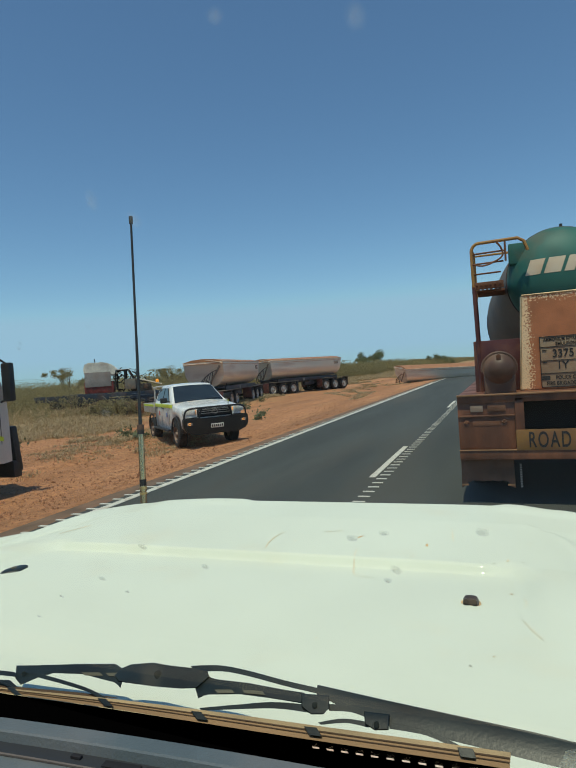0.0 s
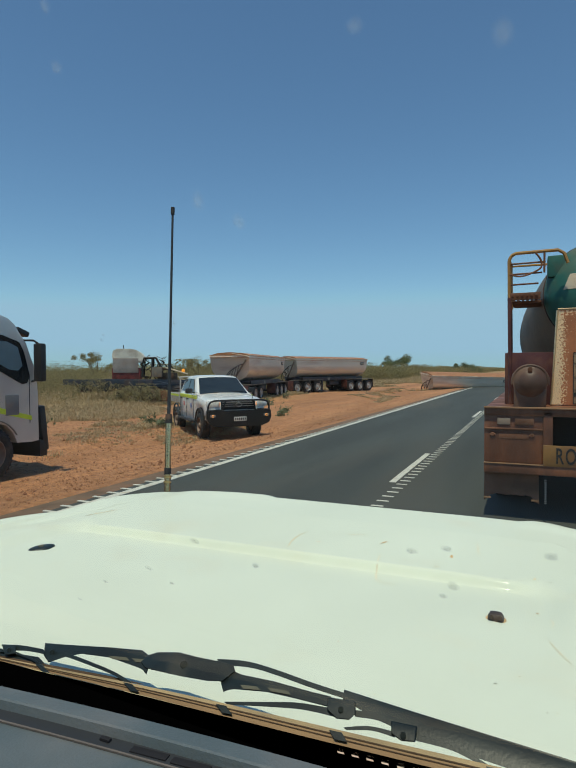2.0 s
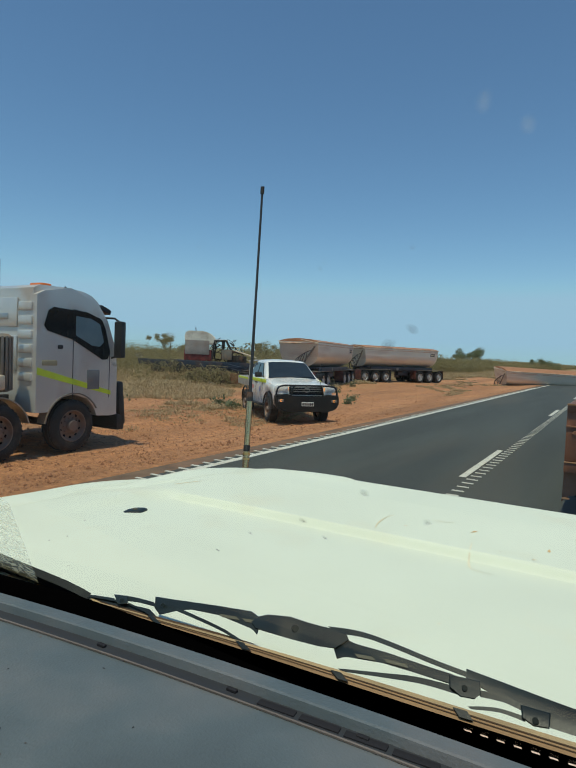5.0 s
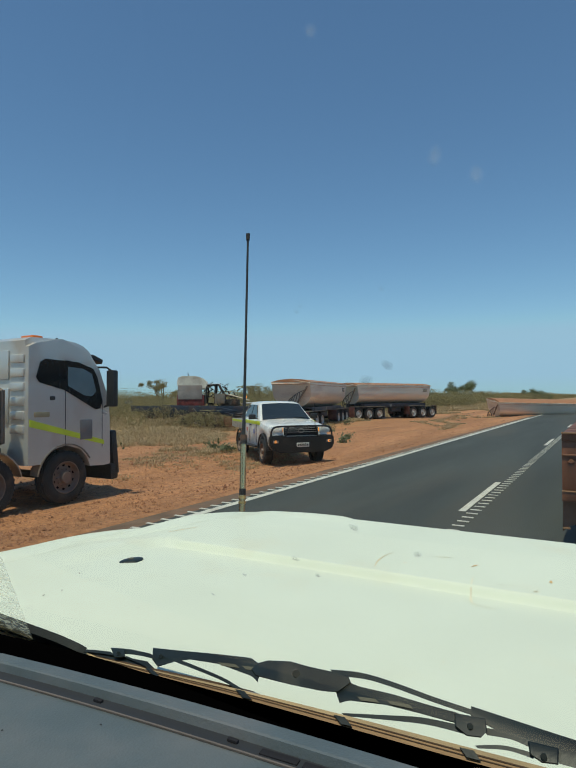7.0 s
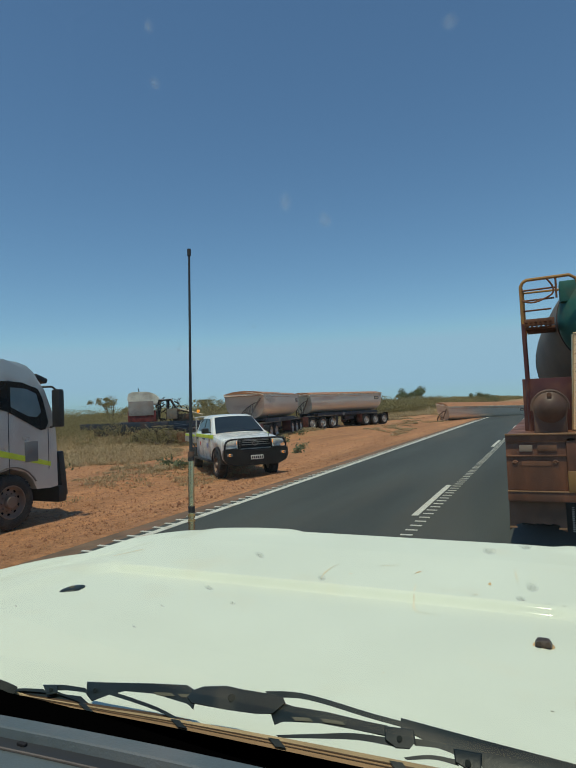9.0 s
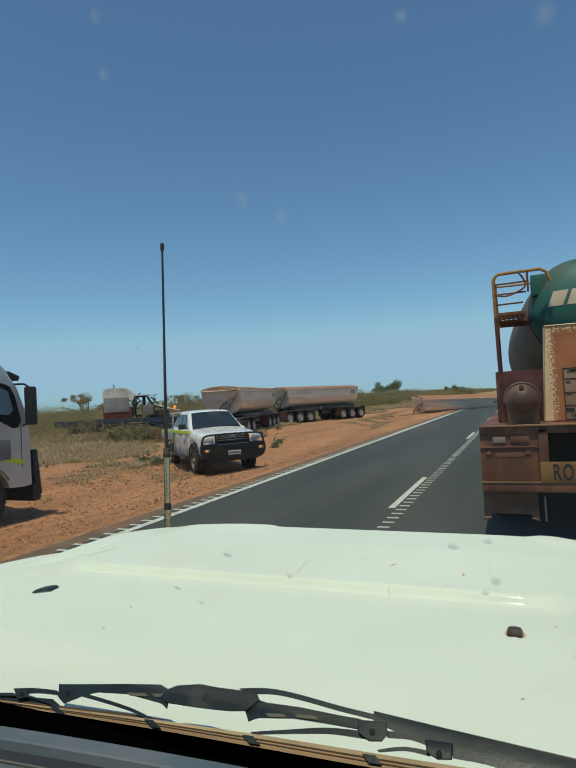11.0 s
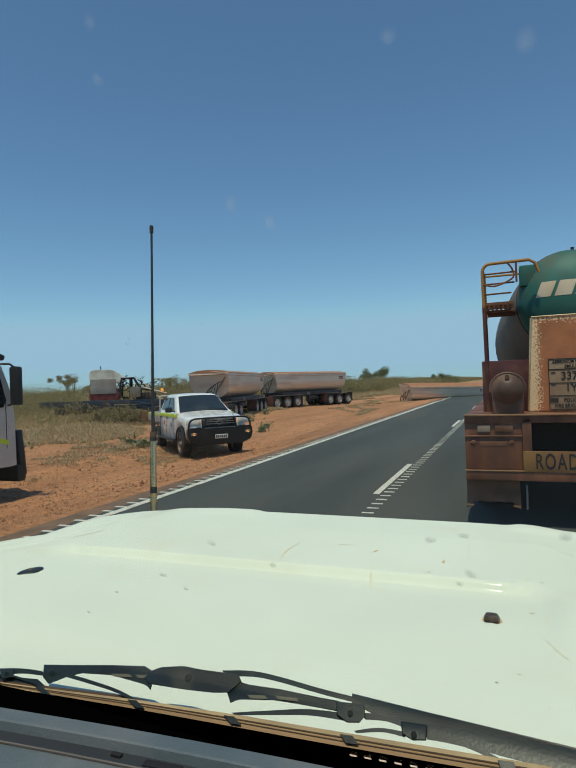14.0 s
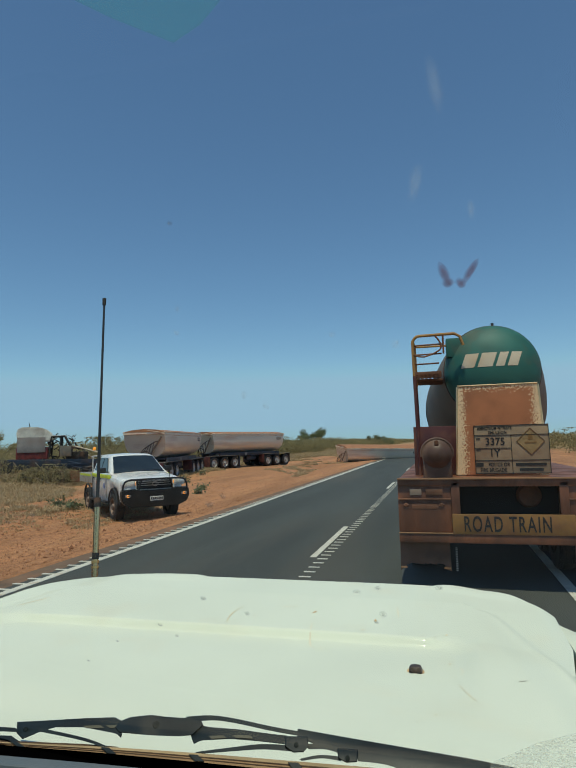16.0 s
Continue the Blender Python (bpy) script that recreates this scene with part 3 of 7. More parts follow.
def plate(bm, pts, off0, off1, at=glass_pt):
    """A flat piece lying on the windscreen's slope."""
    lo, hi = [bm.verts.new(at(x, s, off0)) for x, s in pts], [bm.verts.new(at(x, s, off1)) for x, s in pts]
    n = len(pts)
    for k in range(n):
        bm.faces.new((lo[k], lo[(k + 1) % n], hi[(k + 1) % n], hi[k]))
    bm.faces.new(lo[::-1]), bm.faces.new(hi)
    bmesh.ops.bevel(bm, geom=[e for e in bm.edges if e.calc_length() > 0.012 and all(v in (hi if at is glass_pt else lo) for v in e.verts)], offset=0.0012, segments=1, affect="EDGES")


def strip(bm, pts, w, off0, off1, at=wiper_pt):
    """A bent bar along the slope with width w at each point."""
    up, dn = [], []
    for k, (x, s) in enumerate(pts):
        a, b = pts[max(0, k - 1)], pts[min(len(pts) - 1, k + 1)]
        d = Vector((b[0] - a[0], b[1] - a[1])).normalized()
        ww = w[k] if isinstance(w, (list, tuple)) else w
        up.append((x - d.y * ww / 2, s + d.x * ww / 2)), dn.append((x + d.y * ww / 2, s - d.x * ww / 2))
    rows = [[bm.verts.new(at(x, s, o)) for x, s in line] for line, o in ((up, off0), (up, off1), (dn, off1), (dn, off0))]
    for r in range(4):
        a, b = rows[r], rows[(r + 1) % 4]
        for k in range(len(pts) - 1):
            bm.faces.new((a[k], a[k + 1], b[k + 1], b[k]))
    bm.faces.new([r[0] for r in rows]), bm.faces.new([r[-1] for r in rows][::-1])


def bezier(pts, n=6):
    """Smooths a short line of points."""
    out = []
    for k in range(len(pts) - 1):
        p0, p1, p2, p3 = pts[max(0, k - 1)], pts[k], pts[k + 1], pts[min(len(pts) - 1, k + 2)]
        for j in range(n):
            u = j / n
            out.append(tuple(0.5 * ((2 * b) + (c - a) * u + (2 * a - 5 * b + 4 * c - d) * u * u + (3 * b - a - 3 * c + d) * u ** 3) for a, b, c, d in zip(p0, p1, p2, p3)))
    return out + [tuple(pts[-1])]


def build_vehicle():
    car = thing("own_vehicle", "dusty white four-wheel drive with stained bonnet and black wipers", "car")
    # bonnet skin
    bm = bm_new()
    us = np.concatenate([np.arange(0, 0.54, 0.025), np.arange(0.54, 0.94, 0.0065), np.linspace(0.94, BONNET_W, 5)])
    xs = np.concatenate([CX - us[:0:-1], CX + us])
    ys = np.concatenate([np.arange(0.60, 1.30, 0.02), np.arange(1.30, 1.365, 0.004), np.arange(1.365, 1.40, 0.0016), np.arange(1.40, 1.74, 0.02), np.arange(1.74, 1.84, 0.004), np.linspace(1.845, 2.16, 34)])
    grid = []
    for v in ys:
        row = []
        for x0 in xs:
            u = abs(float(x0) - CX)
            y = float(v) - max(0.0, float(v) - 1.5) / 0.66 * (2.16 - bonnet_end(u))
            x = CX + (float(x0) - CX) * bonnet_w(y) / BONNET_W
            row.append(bm.verts.new((x, y, bonnet_z(x, y))))
        grid.append(row)
    for a, b in zip(grid, grid[1:]):
        for k in range(len(a) - 1):
            bm.faces.new((a[k], a[k + 1], b[k + 1], b[k]))
    edge = [e for e in bm.edges if e.is_boundary]
    r = bmesh.ops.extrude_edge_only(bm, edges=edge)
    bmesh.ops.translate(bm, verts=[v for v in r["geom"] if isinstance(v, bmesh.types.BMVert)], vec=(0, 0, -0.12))
    bonnet = part("bonnet", bm, M_BONNET, car, "white enamel bonnet with orange stains and bug marks", smooth=60)
    # dark rubber lip along the bonnet's front edge
    bm = bm_new()
    tube(bm, [(x, 2.13 - 0.2 * max(0, abs(x - CX) - 0.45) ** 2, bonnet_z(x, 2.13) - 0.006) for x in np.linspace(CX - 0.20, CX + 0.585, 24)], 0.012, 6)
    part("bonnet_protector", bm, M_BLACK, bonnet, "dark protector strip")
    # body under the bonnet, down to the wheels
    for s, nm in ((-1, "front_guard"), (1, "front_guard")):
        bm = bm_new()
        rows = []
        for j in range(31):
            y = 0.58 + 1.38 * j / 30
            edge = 0.10 * sm(1.55, 2.1, y)
            lo = bonnet_w(y) + 0.007
            us = [lo, lo + 0.001] + [lo + (1.05 - lo) * q / 9 for q in range(1, 10)]
            row = [bm.verts.new((CX + s * (u - edge), y, guard_z(u, y) - (0.10 if k == 0 else 0))) for k, u in enumerate(us)]
            row += [bm.verts.new((CX + s * (BONNET_W + 0.088 - edge), y, 1.12)), bm.verts.new((CX + s * (BONNET_W + 0.09 - edge), y, 0.78))]
            rows.append(row)
        for a, b in zip(rows, rows[1:]):
            for k in range(len(a) - 1):
                bm.faces.new((a[k], a[k + 1], b[k + 1], b[k]))
        bm.faces.new(rows[-1])
        part(nm, bm, M_BONNET, car, smooth=50)
    bm = bm_new()
    box(bm, (CX, 2.05, 0.86), (1.6, 0.14, 0.55), bevel=0.04)
    part("grille", bm, M_BLACK, car)
    bm = bm_new()
    box(bm, (CX, 2.28, 0.62), (1.75, 0.16, 0.3), bevel=0.05)
    part("bull_bar", bm, M_BLACK, car, "black steel bull bar")
    bm = bm_new()
    box(bm, (CX, 0.7, 0.55), (1.3, 3.2, 0.16), bevel=0.03)
    part("chassis", bm, M_CHASSIS, car)
    for s in (-1, 1):
        for y in (1.45, -1.55):
            wheel(car, Matrix.Translation((CX + s * 0.76, y, 0.39)) @ pose(0, 0, 0, 0, 0, 90 if s < 0 else -90), 0.39, 0.25)
    # washer nozzles
    for x, y in ((-1.188, 1.162), (-0.041, 1.185)):
        bm = bm_new()
        z = bonnet_z(x, y)
        if x < -1:
            lathe(bm, [(0.030, -0.002), (0.0295, 0.0015), (0.026, 0.004), (0.018, 0.0058), (0.008, 0.0066), (0.001, 0.0068)], 24, "z")
            for v in bm.verts:  # drawn out to a blunt point
                v.co.y *= 1.0 - 0.55 * sm(0.0, 0.032, v.co.x)
            bm.transform(Matrix.Translation((x, y, z)) @ pose(0, 0, 0, 0, 0, -14) @ Matrix.Diagonal((0.82, 1.25, 1, 1)))
        else:
            box(bm, (x, y, z + 0.006), (0.034, 0.032, 0.016), bevel=0.008, taper=(0.7, 0.6))
            for s in (-1, 1):
                cyl(bm, (x + s * 0.008, y - 0.013, z + 0.009), (x + s * 0.008, y - 0.017, z + 0.010), 0.0045, 10)
        nozzle = part("washer_nozzle", bm, M_WIPER if x < -1 else M_NOZZLE, bonnet, "small black washer nozzle" if x < -1 else "rusty washer nozzle")
        if x < -1:
            bm = bm_new()
            lathe(bm, [(0.0085, 0.004), (0.0075, 0.0078), (0.004, 0.0092), (0.001, 0.0094)], 14, "z", (x - 0.002, y, z))
            part("jet", bm, M_SLOT, nozzle)
        bm = bm_new()
        lathe(bm, [(0.0195, -0.001), (0.019, 0.0004), (0.014, 0.0006)], 20, "z", (x, y, z + 0.0005))
        part("rust_ring", bm, M_RUSTSTAIN if x > -1 else M_BONNET, bonnet)
    # stains and bug marks on the bonnet
    random.seed(11)

    def streak(pts, w, m):
        bm = bm_new()
        pts = bezier(pts, 5)
        up, dn = [], []
        for k, (x, y) in enumerate(pts):
            a, b = Vector(pts[max(0, k - 1)]), Vector(pts[min(len(pts) - 1, k + 1)])
            d = (b - a).normalized()
            ww = w * random.uniform(0.6, 1.2) * (0.25 + 0.75 * math.sin(math.pi * (k + 0.5) / len(pts)))
            for line, q in ((up, 1), (dn, -1)):
                gx, gy = x - d.y * ww * q, y + d.x * ww * q
                line.append(bm.verts.new((gx, gy, bonnet_z(gx, gy) + 0.0006)))
        for k in range(len(pts) - 1):
            bm.faces.new((dn[k], dn[k + 1], up[k + 1], up[k]))
        part("stain", bm, m, bonnet)

    def blob(x, y, ln, w, a, m):
        bm = bm_new()
        vs = []
        for q in range(10):
            u = 2 * math.pi * q / 10
            rr = random.uniform(0.6, 1.15)
            px, py = math.cos(u) * ln * rr, math.sin(u) * w * rr
            gx, gy = x + px * math.cos(a) - py * math.sin(a), y + px * math.sin(a) + py * math.cos(a)
            vs.append(bm.verts.new((gx, gy, bonnet_z(gx, gy) + 0.0006)))
        bm.faces.new(vs)
        part("stain", bm, m, bonnet)

    streak([(-1.333, 1.475), (-1.315, 1.525), (-1.292, 1.585)], 0.0034, M_FAINT)
    streak([(-0.578, 1.42), (-0.59, 1.476), (-0.592, 1.54), (-0.582, 1.583)], 0.002, M_FAINT)
    streak([(-0.336, 1.46), (-0.328, 1.40), (-0.318, 1.345), (-0.30, 1.308), (-0.257, 1.303)], 0.0026, M_PALESTAIN)
    streak([(-0.116, 1.671), (-0.110, 1.61), (-0.103, 1.553)], 0.0022, M_PALESTAIN)
    streak([(-0.469, 1.60), (-0.44, 1.607), (-0.419, 1.623)], 0.003, M_PALESTAIN)
    streak([(0.054, 1.235), (0.06, 1.21), (0.056, 1.185)], 0.0016, M_PALESTAIN)
    streak([(0.05, 1.12), (0.065, 1.07), (0.08, 1.03)], 0.0018, M_PALESTAIN)
    for x, y, ln, w, a, m in ((-0.353, 1.561, 0.017, 0.0045, 1.2, M_STAIN), (-0.165, 1.511, 0.014, 0.004, 1.6, M_STAIN), (-0.188, 1.419, 0.005, 0.0018, 0.1, M_STAIN), (-0.52, 1.496, 0.006, 0.002, 0.4, M_STAIN), (0.028, 1.430, 0.008, 0.003, 1.3, M_FAINT), (0.033, 1.264, 0.004, 0.003, 0.5, M_STAIN),
                              (-0.264, 1.430, 0.006, 0.0014, 0.1, M_BUG), (-0.19, 1.413, 0.005, 0.0014, 0, M_BUG), (-0.082, 1.409, 0.004, 0.0012, 0.1, M_BUG), (-0.032, 1.405, 0.003, 0.0012, 0, M_BUG), (-0.002, 1.407, 0.005, 0.001, 0, M_BUG), (0.06, 1.425, 0.004, 0.0014, 0.2, M_BUG),
                              (-1.191, 0.988, 0.009, 0.0022, 2.5, M_BUG), (-1.095, 0.813, 0.007, 0.0018, 2.2, M_BUG), (-1.096, 0.86, 0.006, 0.0018, 2.4, M_BUG), (-0.872, 0.865, 0.004, 0.0014, 0.8, M_BUG), (-0.929, 0.73, 0.003, 0.0016, 1, M_BUG),
                              (0.176, 1.148, 0.012, 0.0022, 0.5, M_BUG), (-0.026, 0.907, 0.003, 0.002, 0, M_BUG), (-0.12, 0.98, 0.003, 0.001, 1.5, M_BUG), (-0.62, 1.430, 0.004, 0.0012, 1.2, M_BUG), (-0.9, 1.45, 0.003, 0.0012, 0.6, M_BUG)):
        blob(x, y, ln, w, a, m)
    for k in range(26):
        blob(random.uniform(-1.3, 0.15), random.uniform(0.7, 1.9), random.uniform(0.001, 0.0025), random.uniform(0.0008, 0.0016), random.uniform(0, 6), random.choice((M_BUG, M_FAINT, M_STAIN)))
    # aerial on its spring
    bm = bm_new()
    lean = Vector((-0.065, 0.155, 1.35)).normalized()
    base = Vector((-1.586, 2.289, 1.215))
    pt = lambda d: base + lean * d
    cyl(bm, pt(0.07), pt(0.30), 0.0145, 16)
    aerial = part("aerial", bm, M_MAST, car, "tall whip aerial on a steel spring base")
    bm = bm_new()
    cyl(bm, pt(0.31), pt(0.48), 0.009, 12, 0.0075), cyl(bm, pt(0.48), pt(0.72), 0.0078, 12, 0.007)
    cyl(bm, pt(0.72), pt(1.345), 0.0065, 12, 0.0055)
    part("whip", bm, M_BLACK, aerial)
    bm = bm_new()
    cyl(bm, pt(1.34), pt(1.375), 0.010, 12)
    part("tip", bm, M_RUBBER, aerial)
    for d0, d1 in ((0.29, 0.335), (0.045, 0.075)):
        bm = bm_new()
        cyl(bm, pt(d0), pt(d1), 0.016, 14)
        part("collar", bm, M_RUBBER, aerial)
    for d0, d1 in ((0.028, 0.040), (0.004, 0.014)):
        bm = bm_new()
        cyl(bm, pt(d0), pt(d1), 0.0185, 16)
        part("base_ring", bm, M_RINGBRASS, aerial, "brass base ring")
    bm = bm_new()
    for k in range(8):
        cyl(bm, pt(-0.055 + 0.0125 * k), pt(-0.0475 + 0.0125 * k), 0.0165, 14)
    cyl(bm, pt(-0.07), pt(0.05), 0.0135, 12), cyl(bm, pt(-0.62), pt(-0.06), 0.012, 10)
    part("spring", bm, M_MAST, aerial)
    # scuttle under the glass
    bm = bm_new()
    prism(bm, [(0.48, 1.265), (0.64, 1.30), (0.655, 1.27), (0.48, 1.24)], CX - 0.95, CX + 0.95, "x")
    part("scuttle", bm, M_SCUTTLE, car, "dust-stained cream scuttle panel")
    # added strip: brown stains, plus a warm tint muting the blue shade here
    bm = bm_new()
    rows = [[bm.verts.new((float(x), y, bonnet_z(float(x), float(y)) + 0.003)) for y in np.linspace(0.602, np.interp(x, (-0.8, -0.6, -0.3, 0.1), (0.648, 0.655, 0.655, 0.645)), 3)] for x in np.linspace(-0.95, CX + 0.80, 60)]
    for a, b in zip(rows, rows[1:]):
        for k in range(2):
            bm.faces.new((a[k], a[k + 1], b[k + 1], b[k]))
    r = bmesh.ops.extrude_face_region(bm, geom=bm.faces[:])
    bmesh.ops.translate(bm, verts=[v for v in r["geom"] if isinstance(v, bmesh.types.BMVert)], vec=(0, 0, -0.002))
    part("rear_lip", bm, M_SCUTTLE, bonnet, "dust-stained rear lip of the bonnet")
    # wiper: rubber blade, bows, yokes, arm
    rub = bezier([(-0.83, -0.116), (-0.80, -0.113), (-0.60, -0.090), (-0.45, -0.072), (-0.31, -0.060), (-0.165, -0.050), (0.0, -0.036), (0.03, -0.034)], 5)

    def rubber(nm, f0, f1, o0, o1, m, parent):
        """A lengthwise layer of the blade between two shares of its width."""
        pts, ws = [], []
        for x, s in rub:
            wd = 0.009 + 0.032 * sm(-0.85, -0.15, x)
            pts.append((x, s + (f0 + f1) / 2 * wd)), ws.append((f1 - f0) * wd)
        bm = bm_new()
        strip(bm, pts, ws, o0, o1)
        return part(nm, bm, m, parent)

    wiper = rubber("wiper", -0.5, -0.06, -0.006, -0.004, M_BLADE, car)
    tagged(wiper, "black wiper with dust-caked rubber blade")
    rubber("blade_groove", -0.06, 0.0, -0.007, -0.005, M_GROOVE, wiper)
    rubber("blade_bead", 0.0, 0.16, -0.006, -0.004, M_BLADE, wiper)
    rubber("blade_groove", 0.16, 0.24, -0.007, -0.005, M_GROOVE, wiper)
    rubber("blade_spine", 0.24, 0.5, -0.006, -0.004, M_BLADETOP, wiper)
    # dark brown strip standing in for the shade just above the blade
    bm = bm_new()
    low = [(x, s + 0.60 * (0.009 + 0.032 * sm(-0.85, -0.15, x))) for x, s in rub if x < -0.40]
    strip(bm, low, [0.009] * (len(low) - 2) + [0.006, 0.002], 0.001, 0.003)
    part("blade_shade", bm, M_GROOVE, wiper)
    bm = bm_new()
    strip(bm, bezier([(-0.79, -0.106), (-0.72, -0.089), (-0.66, -0.076), (-0.60, -0.066)], 5), [0.010 + 0.0006 * k for k in range(16)], 0.001, 0.003)
    part("channel_wall", bm, M_WIPER, wiper)
    for nm, pts, w, o in (
        ("bow", [(-0.536, -0.024), (-0.50, -0.031), (-0.464, -0.042), (-0.443, -0.060)], [0.014, 0.012], 0.000),
        ("bow", [(-0.667, -0.057), (-0.619, -0.040), (-0.576, -0.034)], [0.014, 0.014], 0.002),
        ("bow", [(-0.648, -0.064), (-0.621, -0.070), (-0.606, -0.082)], [0.009, 0.007], 0.000),
        ("bow", [(-0.80, -0.108), (-0.73, -0.082), (-0.675, -0.067)], [0.005, 0.010], 0.000),
        ("bow", [(-0.300, -0.040), (-0.241, -0.014), (-0.199, 0.003), (-0.163, 0.008)], [0.006, 0.018], 0.000),
        ("bow", [(-0.140, 0.018), (-0.116, 0.023), (-0.098, 0.016)], [0.014, 0.014], 0.001),
        ("bow", [(-0.154, -0.023), (-0.125, -0.006), (-0.101, -0.006)], [0.005, 0.013], 0.000),
        ("bow", [(-0.080, 0.000), (-0.043, -0.003), (-0.012, -0.026)], [0.014, 0.008], 0.000),
    ):
        bm = bm_new()
        line = bezier(pts, 5)
        strip(bm, line, [w[0] + (w[1] - w[0]) * k / (len(line) - 1) for k in range(len(line))], o - 0.0025, o)
        part(nm, bm, M_WIPER, wiper)
    for nm, pts, o, riv in (
        ("long_bow", [(-0.561, -0.006), (-0.523, 0.004), (-0.437, 0.029), (-0.386, 0.042), (-0.377, 0.030), (-0.404, -0.020), (-0.406, -0.004), (-0.451, 0.001), (-0.499, -0.007), (-0.535, -0.029), (-0.587, -0.065), (-0.586, -0.046)], 0.0015, (-0.56, -0.027)),
        ("centre_block", [(-0.38, 0.034), (-0.362, 0.047), (-0.329, 0.059), (-0.308, 0.058), (-0.278, 0.060), (-0.263, 0.060), (-0.264, 0.046), (-0.289, 0.014), (-0.311, 0.006), (-0.35, 0.0), (-0.40, -0.003), (-0.40, 0.012)], 0.0, (-0.332, 0.033)),
        ("long_bow", [(-0.27, 0.050), (-0.258, 0.040), (-0.221, 0.045), (-0.179, 0.042), (-0.159, 0.042), (-0.166, 0.018), (-0.201, 0.018), (-0.235, 0.016), (-0.277, 0.005), (-0.295, -0.012), (-0.291, 0.015)], 0.002, None),
        ("yoke", [(-0.666, -0.047), (-0.632, -0.036), (-0.650, -0.066), (-0.682, -0.082)], -0.003, (-0.659, -0.059)),
        ("yoke", [(-0.163, 0.040), (-0.134, 0.045), (-0.137, 0.019), (-0.146, 0.001), (-0.160, -0.004), (-0.168, 0.010)], -0.003, (-0.152, 0.020)),
        ("yoke", [(-0.102, 0.023), (-0.077, 0.025), (-0.081, -0.010), (-0.095, -0.016), (-0.104, -0.006)], -0.003, (-0.092, -0.002)),
    ):
        bm = bm_new()
        plate(bm, pts[::-1], o - 0.003, o, wiper_pt)
        piece = part(nm, bm, M_WIPER, wiper)
        if riv:
            bm = bm_new()
            r = 0.0055 if nm == "centre_block" else 0.0035
            cyl(bm, wiper_pt(riv[0], riv[1], o + 0.001), wiper_pt(riv[0], riv[1], o - 0.0055), r, 14, r * 0.8)
            part("rivet", bm, M_WIPER, piece)
    # pale slots pressed into the bows
    for x, s, w, a in ((-0.434, 0.006, 0.030, 0.28), (-0.40, 0.014, 0.02, 0.28), (-0.254, 0.017, 0.022, 0.3), (-0.218, 0.026, 0.024, 0.15)):
        bm = bm_new()
        strip(bm, [(x - w / 2, s - w / 2 * a), (x + w / 2, s + w / 2 * a)], 0.0075, -0.0024, -0.0008)
        part("slot", bm, M_SLOT, wiper)
    bm = bm_new()
    strip(bm, bezier([(-0.280, 0.058), (-0.245, 0.068), (-0.216, 0.066), (-0.176, 0.056), (-0.140, 0.050)], 5), [0.012] * 21, 0.0, 0.003)
    part("arm_tip", bm, M_WIPER, wiper)
    bm = bm_new()
    plate(bm, [(-0.143, 0.063), (-0.147, 0.042), (-0.117, 0.018), (-0.068, 0.003), (-0.033, -0.008), (0.049, -0.024), (0.15, -0.045), (0.30, -0.085), (0.30, -0.02), (0.15, 0.012), (0.047, 0.034), (-0.077, 0.052)], -0.001, 0.004, wiper_pt)
    part("arm", bm, M_WIPER, wiper)
    for x, s in ((-0.611, -0.089), (-0.446, -0.069), (-0.306, -0.057), (-0.164, -0.044), (-0.008, -0.030)):
        bm = bm_new()
        strip(bm, [(x - 0.007, s - 0.001), (x + 0.007, s + 0.001)], 0.02, -0.0095, -0.006)
        part("claw", bm, M_WIPER, wiper)
    # plastic cowl end beside the bonnet's corner
    bm = bm_new()
    plate(bm, [(-1.45, -0.245), (-0.922, -0.170), (-0.83, -0.142), (-0.775, -0.114), (-0.752, -0.092), (-0.765, -0.083), (-0.80, -0.074), (-0.852, -0.068), (-1.10, -0.044), (-1.45, -0.03)], -0.006, 0.006)
    part("cowl_end", bm, M_COWL, car, "faded black plastic cowl")
    # windscreen
    bm = bm_new()
    vs = [bm.verts.new(glass_pt(x, s, -0.016)) for x, s in ((CX - 1.02, -0.14), (CX + 1.02, -0.14), (CX + 0.98, 1.12), (CX - 0.98, 1.12))]
    bm.faces.new(vs)
    pane = part("windscreen", bm, M_SCREEN, car, "green-tinted windscreen with bug marks", smooth=0)
    pane.visible_shadow = False
